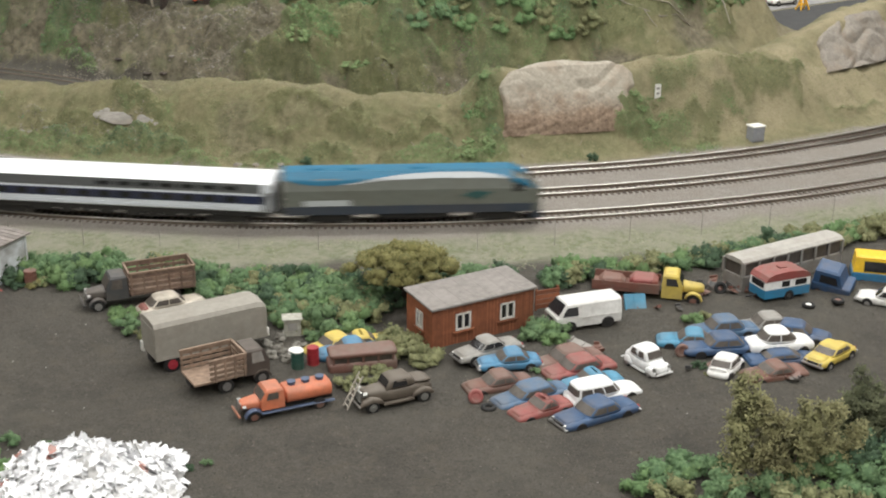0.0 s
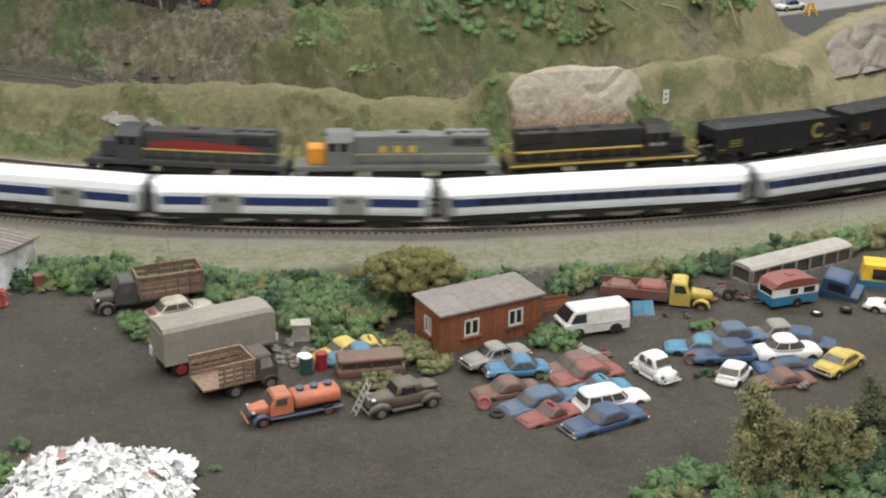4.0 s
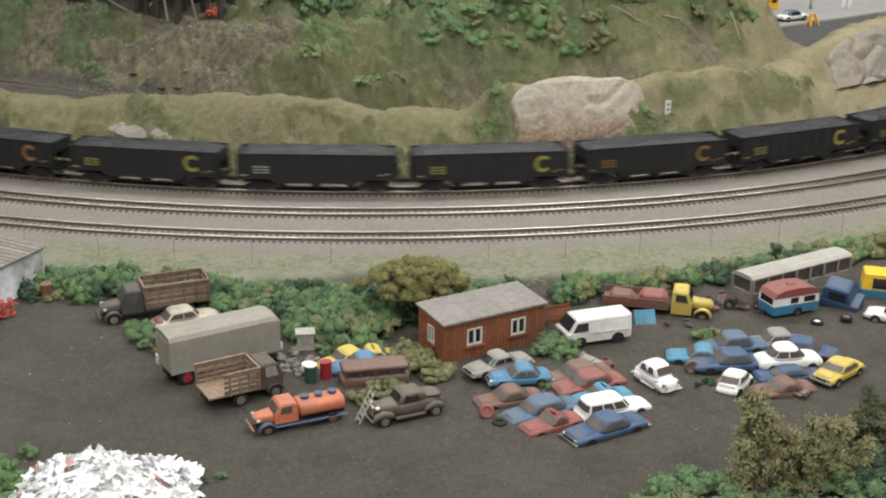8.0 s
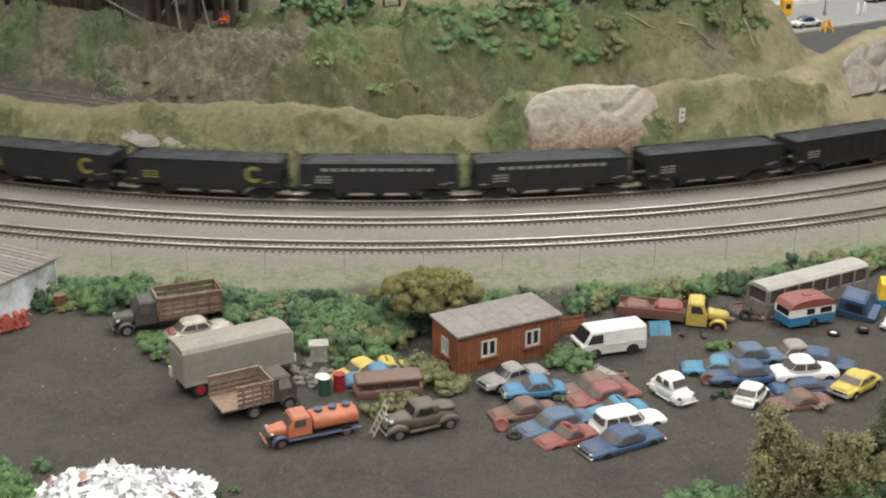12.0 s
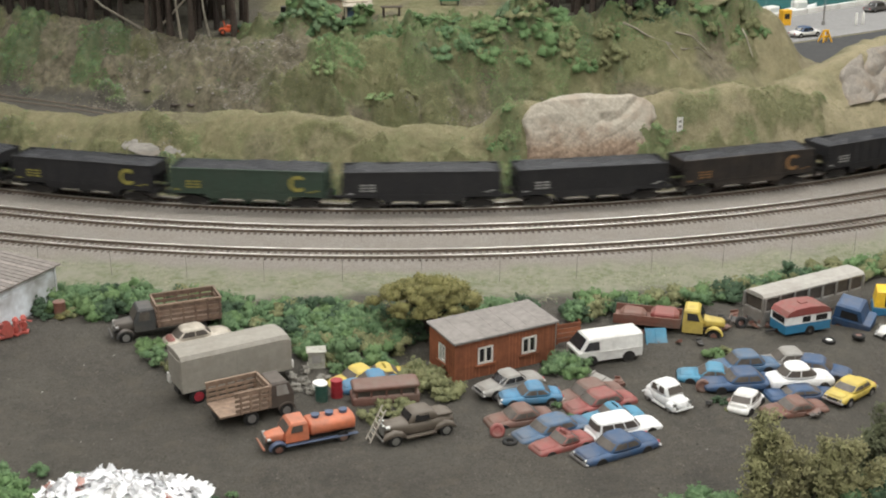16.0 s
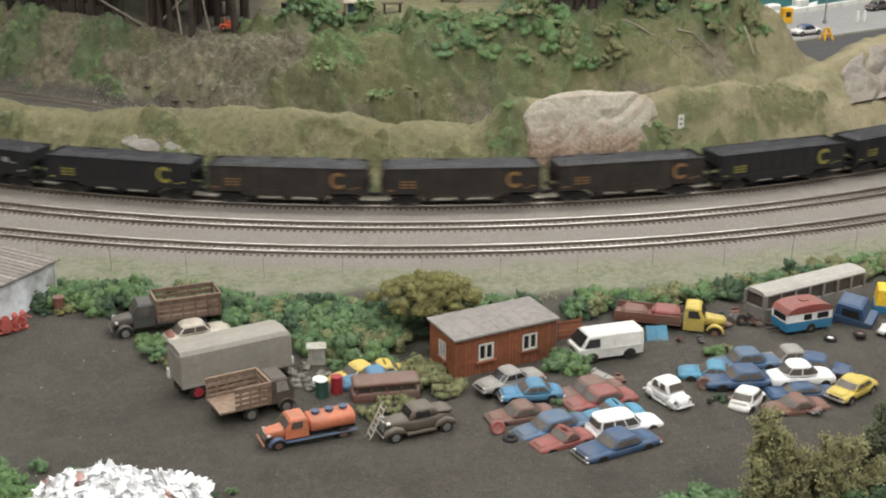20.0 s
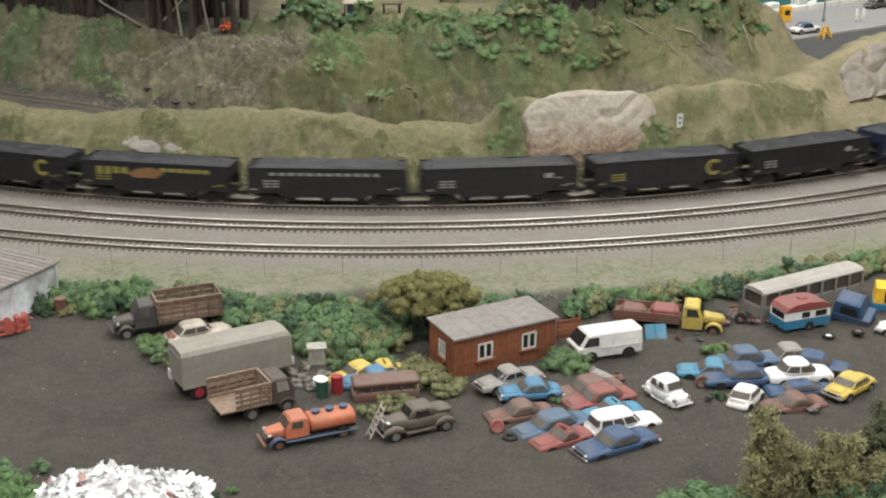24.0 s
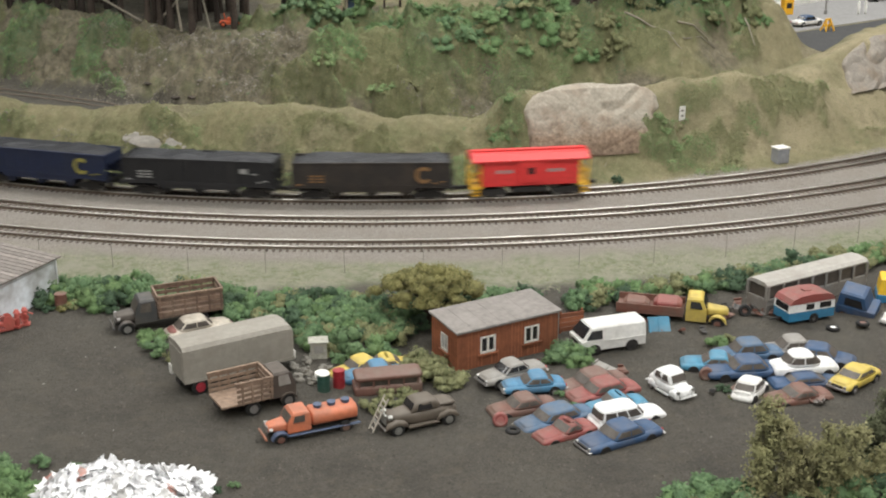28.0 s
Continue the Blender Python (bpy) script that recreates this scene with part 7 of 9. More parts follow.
def scrap_heap():
    """A ragged heap of torn sheets that lie on its slopes."""
    heap = thing("scrap_heap", "white heap of torn bent scrap sheets", "scrap heap", pose(-0.18, -0.455, 0))
    white = matte("scrap_white", (0.90, 0.90, 0.91), 0.55, 0, 0.06, 150, 0.18, (0.55, 0.54, 0.53), rand=0.12)
    grey = matte("scrap_grey_print", (0.42, 0.41, 0.40), 0.6, 0, 0.3, 300, 0.5, (0.75, 0.75, 0.74), rand=0.2)
    red = matte("scrap_red_print", (0.36, 0.17, 0.14), 0.6, 0, 0.3, 300, 0.5, (0.55, 0.50, 0.46))

    def rise(x, y):
        top = float(np.interp(x - 0.18, *RIDGE))
        k = max(0.0, 1 - abs(y) / (0.050 if y > 0 else 0.070)) ** 0.85
        return top * k + 0.0022 * noise.noise((x * 90, y * 90, 3)) * min(1, top * k / 0.006)
    bm = bmesh.new()
    nx, ny = 46, 34
    g = [[bm.verts.new((-0.070 + 0.146 * i / nx, -0.072 + 0.124 * j / ny, 0)) for j in range(ny + 1)] for i in range(nx + 1)]
    for col in g:
        for v in col:
            v.co.z = rise(v.co.x, v.co.y) - 0.0006
    for i in range(nx):
        for j in range(ny):
            bm.faces.new((g[i][j], g[i + 1][j], g[i + 1][j + 1], g[i][j + 1]))
    part("heap_core", bm, grey, heap, scale=1)
    rng = random.Random(11)
    shapes = []
    for k in range(10):
        bm = bmesh.new()
        a, b = rng.uniform(0.0034, 0.0072), rng.uniform(0.0022, 0.0044)
        nu, nv = 6, 4
        curl, twist, fold = rng.uniform(-0.35, 0.35), rng.uniform(-0.4, 0.4), rng.uniform(-0.5, 0.5)
        top_v, low_v = [], []
        for i in range(nu + 1):
            u = -1 + 2 * i / nu
            edge = rng.uniform(0.55, 1.2)
            for j in range(nv + 1):
                w = -1 + 2 * j / nv
                z = a * (curl * u * u + twist * u * w * 0.6) + b * fold * max(0, w) + rng.uniform(-0.0005, 0.0005)
                x, y = u * a * (1 + 0.18 * rng.uniform(-1, 1)), w * b * edge
                top_v.append(bm.verts.new((x, y, z + 0.0002)))
                low_v.append(bm.verts.new((x, y, z)))
        c = nv + 1
        for i in range(nu):
            for j in range(nv):
                q = (i * c + j, (i + 1) * c + j, (i + 1) * c + j + 1, i * c + j + 1)
                bm.faces.new([top_v[p] for p in q])
                bm.faces.new([low_v[p] for p in q[::-1]])
        for mt in (white, grey, red):
            me = bpy.data.meshes.new("scrap_sheet")
            bm.to_mesh(me)
            me.materials.append(mt)
            shapes.append(me)
        bm.free()
    joined = {0: bmesh.new(), 1: bmesh.new()}
    done = 0
    while done < 820:
        x, y = rng.uniform(-0.066, 0.070), rng.uniform(-0.068, 0.048)
        z = rise(x, y)
        if z < 0.0012:
            continue
        done += 1
        e = 0.004
        n = Vector((rise(x - e, y) - rise(x + e, y), rise(x, y - e) - rise(x, y + e), 2 * e)).normalized()
        lie = Vector((0, 0, 1)).rotation_difference(n).to_matrix().to_4x4()
        m = Matrix.Translation((x, y, z + rng.uniform(0.0002, 0.0022))) @ lie @ Euler((rng.gauss(0, 0.20), rng.gauss(0, 0.24), rng.uniform(0, 6.28))).to_matrix().to_4x4()
        tint = rng.random() - (0.10 if x < -0.035 else 0)
        pick = rng.randrange(10) * 3 + (0 if tint > 0.12 else 1 if tint > 0.02 else 2)
        if y > -0.02 and done % 2 == 0:
            share("scrap_sheet", shapes[pick], heap, m)
        else:
            me = shapes[pick]
            tgt = joined[0 if pick % 3 == 0 else 1]
            vs = [tgt.verts.new(m @ v.co) for v in me.vertices]
            for p in me.polygons:
                tgt.faces.new([vs[i] for i in p.vertices])
    part("sheet_litter", joined[0], white, heap, scale=1, kind="stuff")
    part("sheet_litter", joined[1], grey, heap, scale=1, kind="stuff")


scrap_heap()

# fence along the track
M_POST = matte("fence_post", (0.27, 0.25, 0.22), 0.8, 0, 0.25, 300)
fence = thing("wire_fence", "thin wire fence on dark posts beside the track", "fence")
FR = RF + 0.069
for k in range(-6, 9):
    a = (-0.1555 + 0.0689 * k + 0.085) / FR
    x, y = CX + FR * math.sin(a), CY - FR * math.cos(a)
    bm = cyl(bmesh.new(), (x, y, -0.002), (x + 0.0004 * math.sin(k * 3.1), y, 0.0225), 0.00034, 6)
    part("post", bm, M_POST, fence, scale=1)
for z in (0.006, 0.0125, 0.0190, 0.0228):
    bm = bmesh.new()
    pts = [(CX + FR * math.sin(a), CY - FR * math.cos(a)) for a in np.linspace(-0.42, 0.52, 48)]
    for p, q in zip(pts, pts[1:]):
        cyl(bm, (*p, z), (*q, z), 0.00008, 3, cap=False)
    part("wire", bm, M_POST, fence, scale=1)


# ---- plants ----
G_GREEN = foliage("foam_green", ((0.068, 0.121, 0.053), (0.087, 0.151, 0.066), (0.110, 0.179, 0.080), (0.138, 0.208, 0.098)))
G_BRIGHT = foliage("foam_bright_green", ((0.087, 0.151, 0.057), (0.113, 0.188, 0.072), (0.146, 0.227, 0.091)))
G_OLIVE = foliage("foam_olive", ((0.112, 0.120, 0.052), (0.150, 0.156, 0.070), (0.188, 0.192, 0.090), (0.228, 0.228, 0.116)))
G_YELLOW = foliage("foam_yellow_olive", ((0.098, 0.090, 0.030), (0.142, 0.130, 0.044), (0.19, 0.172, 0.062), (0.24, 0.215, 0.088)))
G_DARK = foliage("foam_dark_green", ((0.030, 0.058, 0.030), (0.046, 0.084, 0.043), (0.066, 0.110, 0.057)))
G_TURF = foliage("turf", ((0.160, 0.148, 0.072), (0.20, 0.184, 0.096), (0.265, 0.236, 0.132), (0.165, 0.175, 0.082)))
G_WEED = foliage("turf_green", ((0.13, 0.155, 0.066), (0.165, 0.19, 0.085), (0.20, 0.225, 0.105)))
G_STONE = foliage("scree_stones", ((0.12, 0.105, 0.085), (0.19, 0.168, 0.138), (0.27, 0.243, 0.20)))
G_CLOD = foliage("soil_clods", ((0.036, 0.032, 0.026), (0.064, 0.057, 0.046), (0.095, 0.084, 0.068), (0.125, 0.112, 0.090)))
M_BARK = matte("bark", (0.042, 0.031, 0.024), 0.95, 0, 0.35, 300, 0.4, (0.085, 0.072, 0.06), rand=0.45)
M_PALEWOOD = matte("bleached_wood", (0.27, 0.24, 0.19), 0.9, 0, 0.25, 300, rand=0.2)


def ground_z(x, y):
    return float(height(np.array([x]), np.array([y]))[0])


def y_at(x, q):
    """The y that lies q metres inside the inner track at x."""
    return CY - math.sqrt((RB - q) ** 2 - (x - CX) ** 2)


def unit_ball(sub):
    bm = bmesh.new()
    bmesh.ops.create_icosphere(bm, subdivisions=sub, radius=1)
    v = np.array([p.co for p in bm.verts])
    f = np.array([[p.index for p in q.verts] for q in bm.faces])
    bm.free()
    return v, f


BALL_SMALL, BALL_TINY = unit_ball(2), unit_ball(1)


def foam(centres, radii, squash, crumb, per, seed, ball=None):
    """Vertices and triangles of fluffy foam: small uneven cores under a dense nap of fine crumbs."""
    rng = np.random.default_rng(seed)
    bv, bf = ball or BALL_TINY
    vs, fs, ns, base = [], [], [], 0
    flat, up = np.array([1, 1, squash]), np.array([0, 0, 0.35])
    for c, r in zip(centres, radii):
        waves = [(0.16 / k, rng.normal(size=3) * 3.1 * k, rng.uniform(0, 6.28)) for k in (1, 1.6, 2.3, 3.1, 4.2)]

        def swell(d):
            return 0.80 + sum(a * np.sin(d @ w + p) for a, w, p in waves)
        core = c + bv * (r * 0.90 * swell(bv))[:, None] * flat
        vs.append(core)
        ns.append(bv + up)
        fs.append(bf + base)
        base += len(core)
        d = rng.normal(size=(per, 3))
        d[:, 2] = np.abs(d[:, 2]) - 0.35
        d /= np.linalg.norm(d, axis=1)[:, None]
        p = c + d * (r * swell(d) * rng.uniform(0.88, 1.22, per))[:, None] * flat
        cv, cf = crumb_arrays(p, crumb * rng.uniform(0.5, 1.5, per), seed + len(vs), 1.0, False)
        vs.append(cv)
        ns.append(np.repeat(d + up + rng.normal(size=(per, 3)) * 0.22, len(TETRA_V), 0))
        fs.append(cf + base)
        base += len(cv)
    return np.concatenate(vs), np.concatenate(fs), np.concatenate(ns)


def bush_mesh(name, material, seed, lumps, r, h, crumb, per, ball=None, fat=1.0):
    """A cluster of foam lumps on the ground."""
    rng = np.random.default_rng(seed)
    cs, rs_ = [], []
    for k in range(lumps):
        a, d = rng.uniform(0, 6.28), r * math.sqrt(rng.uniform(0, 1)) * 0.80
        cs.append((d * math.cos(a), d * math.sin(a), h * rng.uniform(0.18, 0.72) * (1 - 0.35 * d / r)))
        rs_.append(r * rng.uniform(0.24, 0.42) * fat)
    v, f, soft = foam(np.array(cs), rs_, 0.85, crumb, per, seed, ball)
    v[:, 2] = np.maximum(v[:, 2], -0.0004)
    me = bpy.data.meshes.new(name)
    fill_mesh(me, v, f, soft)
    me.materials.append(material)
    return me


G_SOFT = foliage("soft_green_foam", ((0.108, 0.158, 0.060), (0.130, 0.184, 0.072), (0.152, 0.210, 0.086), (0.182, 0.236, 0.105)))
G_LEAFY = foliage("leafy_green_foam", ((0.082, 0.130, 0.064), (0.102, 0.155, 0.078), (0.125, 0.182, 0.092)))
G_SOFT_OLIVE = foliage("soft_olive_foam", ((0.130, 0.135, 0.062), (0.158, 0.162, 0.076), (0.188, 0.19, 0.090), (0.22, 0.215, 0.108)))
BUSH = {}
for key, mt, lab in (("green", G_GREEN, "deep green"), ("bright", G_BRIGHT, "bright green"), ("olive", G_OLIVE, "olive"), ("dark", G_DARK, "dark green"), ("yellow", G_YELLOW, "yellow olive")):
    BUSH[key] = [bush_mesh("bush", mt, 40 + 7 * k + len(key), 8 + k, 0.014, 0.0158, 0.00088, 80) for k in range(4)]
FAR_BUSH = {key: [bush_mesh("bush", me[0].materials[0], 90 + k, 12, 0.014, 0.0090, 0.00070, 32, None, 0.76) for k in range(4)] for key, me in BUSH.items()}
for key, mt in (("soft", G_SOFT), ("leafy", G_LEAFY), ("mossy", G_SOFT_OLIVE)):
    FAR_BUSH[key] = [bush_mesh("bush", mt, 190 + k, 15, 0.016, 0.0070, 0.00064, 30, None, 0.70) for k in range(4)]
WORD = {"soft": "soft green", "leafy": "leafy green", "mossy": "mossy olive", "green": "deep green", "bright": "bright green", "olive": "olive", "dark": "dark green", "yellow": "yellow olive"}


def slope_turn(x, y, upright=0.25):
    """The normal of the ground and the turn that lays a plant on it."""
    e = 0.006
    n = Vector((ground_z(x - e, y) - ground_z(x + e, y), ground_z(x, y - e) - ground_z(x, y + e), 2 * e)).normalized()
    return n, Vector((0, 0, 1)).rotation_difference((n + Vector((0, 0, upright))).normalized()).to_matrix().to_4x4()


def bush(kind, x, y, s=1.0, sz=None, z=None, rnd=random.Random(3), place="on the layout", slope=False):
    me = rnd.choice(BUSH[kind])
    ob = new("bush", me)
    tagged(ob, f"{WORD[kind]} foam bush {place}", "bush", "bushes")
    zz = ground_z(x, y) if z is None else z
    shape = pose(0, 0, 0, 0, 0, rnd.uniform(0, 360)) @ Matrix.Diagonal((s, s * rnd.uniform(0.85, 1.15), sz or s * rnd.uniform(0.8, 1.15), 1))
    if slope:
        n, turn = slope_turn(x, y)
        ob.matrix_basis = Matrix.Translation(Vector((x, y, zz)) - n * 0.0030 * s) @ turn @ shape
    else:
        ob.matrix_basis = pose(x, y, zz - 0.0006) @ shape
    return ob


FAR_BUSHES = {}


def far_bush(kind, x, y, s, rnd):
    """A small bush that leans with the far slope, kept for one joined cover."""
    z = ground_z(x, y)
    n, lean = slope_turn(x, y)
    FAR_BUSHES.setdefault(kind, []).append((rnd.randrange(4), Matrix.Translation(Vector((x, y, z)) - n * 0.0008 * s) @ lean @ pose(0, 0, 0, 0, 0, rnd.uniform(0, 360)) @ Matrix.Diagonal((s, s, s * rnd.uniform(0.5, 0.85), 1))))


def join_far_bushes():
    for kind, rows in FAR_BUSHES.items():
        vs, fs, ns, base = [], [], [], 0
        for k, m in rows:
            src = FAR_BUSH[kind][k]
            no = np.empty(len(src.loops) * 3, np.float32)
            src.corner_normals.foreach_get("vector", no)
            co, ix = np.empty(len(src.vertices) * 3, np.float32), np.empty(len(src.loops), np.int32)
            src.vertices.foreach_get("co", co)
            src.loops.foreach_get("vertex_index", ix)
            mm = np.array(m)
            v = co.reshape(-1, 3) @ mm[:3, :3].T + mm[:3, 3]
            vs.append(v)
            at_v = np.empty((len(src.vertices), 3), np.float32)
            at_v[ix] = no.reshape(-1, 3)
            ns.append(at_v @ np.linalg.inv(mm[:3, :3]))
            fs.append(ix + base)
            base += len(src.vertices)
        me = bpy.data.meshes.new("undergrowth")
        every = np.concatenate(vs)
        fill_mesh(me, every, np.concatenate(fs), np.concatenate(ns))
        me.materials.append(FAR_BUSH[kind][0].materials[0])
        tagged(new("undergrowth", me), f"{WORD[kind]} foam undergrowth on the hillside", "undergrowth", kind="stuff")


# the hedge between yard and track
FRONT = ((-0.36, -0.25, -0.2, -0.15, -0.1, -0.04, 0.0, 0.09, 0.13, 0.2, 0.24, 0.30, 0.42), (-0.140, -0.150, -0.150, -0.185, -0.212, -0.214, -0.195, -0.168, -0.140, -0.135, -0.105, -0.075, -0.035))
BACK = ((-0.36, -0.2, -0.1, 0.0, 0.1, 0.2, 0.3, 0.42), (-0.088, -0.108, -0.132, -0.138, -0.118, -0.098, -0.050, -0.002))
hr = random.Random(21)
x = -0.325
while x < 0.44:
    yf, yb = float(np.interp(x, *FRONT)), float(np.interp(x, *BACK))
    n = max(2, int((yb - yf) / 0.0135))
    for k in range(n):
        y = yf + (yb - yf) * (k + hr.uniform(0.1, 0.9)) / n
        if -0.02 < x < 0.10 and y < -0.17 + 0.55 * max(0, x):
            continue
        kind = hr.choice(("green", "green", "green", "bright", "olive", "dark")) if x < 0.08 else hr.choice(("green", "olive", "olive", "dark", "bright", "green"))
        if -0.06 < x < -0.005 and y < -0.15:
            kind = hr.choice(("dark", "green", "olive"))
        bush(kind, x + hr.uniform(-0.006, 0.006), y, hr.uniform(0.85, 1.35), place="in the hedge beside the yard")
    x += 0.0150
for kind, x, y, s in (("olive", -0.006, -0.268, 1.1), ("olive", 0.003, -0.279, 1.0), ("olive", -0.016, -0.256, 1.1), ("olive", -0.036, -0.312, 0.7), ("olive", -0.048, -0.321, 0.65), ("olive", -0.026, -0.304, 0.6), ("olive", -0.030, -0.268, 0.85), ("olive", -0.018, -0.273, 0.9), ("olive", -0.008, -0.281, 0.9), ("olive", 0.001, -0.290, 0.8), ("yellow", -0.021, -0.255, 0.8), ("olive", 0.008, -0.284, 0.6), ("olive", -0.012, -0.262, 0.9),
                      ("green", 0.086, -0.243, 1.1), ("bright", 0.097, -0.250, 0.95), ("green", 0.092, -0.236, 1.1), ("green", 0.100, -0.241, 0.9), ("bright", -0.222, -0.212, 0.8), ("green", -0.215, -0.226, 0.8), ("green", -0.207, -0.238, 0.7), ("bright", -0.229, -0.204, 0.6), ("olive", -0.203, -0.246, 0.55),
                      ("olive", -0.044, -0.329, 0.45), ("olive", -0.030, -0.318, 0.55), ("olive", -0.020, -0.312, 0.5), ("bright", 0.206, -0.218, 0.65), ("olive", 0.214, -0.214, 0.5), ("green", 0.088, -0.322, 0.35), ("green", 0.094, -0.330, 0.3), ("green", 0.079, -0.303, 0.35),
                      ("yellow", -0.3075, -0.1475, 0.5), ("olive", -0.302, -0.140, 0.6), ("green", -0.329, -0.135, 0.5), ("dark", -0.319, -0.150, 0.45), ("green", -0.075, -0.246, 0.6), ("olive", -0.085, -0.235, 0.6), ("bright", -0.067, -0.243, 0.5), ("dark", 0.196, -0.292, 0.4), ("olive", 0.2, -0.305, 0.25)):
    bush(kind, x, y, s, place="among the wrecks")
for k in range(34):
    x = hr.uniform(-0.115, -0.030)
    y = hr.uniform(-0.235, -0.150)
    bush(hr.choice(("green", "green", "bright", "olive")), x, y, hr.uniform(0.9, 1.35), place="in the hedge beside the hut")
# front corners
for kind, x, y, s in (("bright", -0.258, -0.428, 1.2), ("green", -0.272, -0.405, 1.0), ("bright", -0.268, -0.445, 1.2), ("bright", -0.247, -0.452, 1.0), ("green", -0.252, -0.398, 0.6), ("green", -0.226, -0.405, 0.45), ("green", -0.285, -0.43, 1.2), ("dark", -0.136, -0.428, 0.3), ("green", -0.126, -0.425, 0.3), ("dark", -0.145, -0.436, 0.3),
                      ("green", 0.138, -0.449, 1.0), ("bright", 0.150, -0.444, 0.9), ("green", 0.161, -0.436, 1.1), ("bright", 0.128, -0.456, 0.9), ("green", 0.172, -0.446, 1.1), ("olive", 0.145, -0.462, 1.0), ("olive", 0.185, -0.455, 1.2), ("green", 0.222, -0.446, 1.2), ("green", 0.236, -0.437, 1.25), ("bright", 0.246, -0.446, 1.1),
                      ("dark", 0.262, -0.425, 1.3), ("green", 0.268, -0.437, 1.3), ("green", 0.256, -0.455, 1.2), ("dark", 0.280, -0.415, 1.4), ("green", 0.288, -0.432, 1.4), ("green", 0.205, -0.462, 1.2), ("olive", 0.3, -0.41, 1.3), ("dark", 0.302, -0.437, 1.3), ("green", 0.176, -0.470, 1.2), ("olive", 0.215, -0.474, 1.2), ("olive", 0.24, -0.472, 1.1), ("green", 0.275, -0.462, 1.3)):
    bush(kind, x, y, s, place="at the yard's near corner")


def weed_tree(x, y, stems, h, spread, material, seed, label, crumb=0.0008):
    """A tall ragged weed: thin stems with feathery side sprays of fine crumbs."""
    t = thing("tall_weed", label, "tree", pose(x, y, ground_z(x, y) - 0.001))
    rng = np.random.default_rng(seed)
    pts, sizes, outs = [], [], []
    for k in range(stems):
        a, d = rng.uniform(0, 6.28), spread * math.sqrt(rng.uniform(0, 1))
        top = np.array([d * math.cos(a), d * math.sin(a) * 0.6, h * (1 - 0.40 * (d / spread) ** 1.2) * rng.uniform(0.62, 1.0)])
        foot = np.array([top[0] * 0.35, top[1] * 0.35, 0])
        part("stem", cyl(bmesh.new(), tuple(foot), tuple(top * [1, 1, 0.96]), 0.0008, 6, 0.0003), M_BARK, t, scale=1)
        sprays = int(34 * top[2] / h) + 4
        for u in rng.uniform(0.10, 1.0, sprays):
            root = foot + (top - foot) * u
            w = rng.uniform(0, 6.28)
            reach = (0.0085 * (1.08 - u) ** 0.6 + 0.0018) * rng.uniform(0.5, 1.15)
            tip = np.array([math.cos(w), math.sin(w), rng.uniform(-0.1, 0.9)]) * reach
            n = int(26 + reach * 2600)
            v = rng.uniform(0, 1, n)
            pts.append(root + tip * v[:, None] + rng.normal(size=(n, 3)) * (0.0007 + 0.0012 * np.sin(v * 2.6))[:, None])
            sizes.append(crumb * rng.uniform(0.55, 1.5, n))
            outs.append(tip / reach + np.array([0, 0, 0.5]) + rng.normal(size=(n, 3)) * 0.22)
    v, f = crumb_arrays(np.concatenate(pts), np.concatenate(sizes), seed, 1.0, False)
    me = bpy.data.meshes.new("crown")
    fill_mesh(me, v, f, np.repeat(np.concatenate(outs), len(TETRA_V), 0))
    me.materials.append(material)
    new("crown", me).parent = t
    return t


G_TALL = foliage("tall_weed_foam", ((0.170, 0.166, 0.075), (0.200, 0.194, 0.090), (0.235, 0.226, 0.106), (0.275, 0.262, 0.13)))
G_TALL_DULL = foliage("dull_weed_foam", ((0.070, 0.078, 0.040), (0.095, 0.104, 0.054), (0.13, 0.138, 0.074)))
weed_tree(0.1885, -0.438, 6, 0.088, 0.011, G_TALL, 3, "tall ragged olive weed at the yard's corner")
weed_tree(0.2025, -0.440, 6, 0.066, 0.014, G_TALL, 9, "olive weed between taller ones")
weed_tree(0.2165, -0.436, 8, 0.068, 0.024, G_TALL, 4, "spreading olive weed beside a taller one")
weed_tree(0.240, -0.432, 8, 0.060, 0.028, G_TALL, 6, "olive weed at the yard's corner")
weed_tree(0.2715, -0.398, 10, 0.058, 0.022, G_TALL_DULL, 5, "dark green shrub at the yard's corner")
weed_tree(0.293, -0.402, 9, 0.060, 0.024, G_TALL_DULL, 8, "dark olive shrub at the yard's corner")


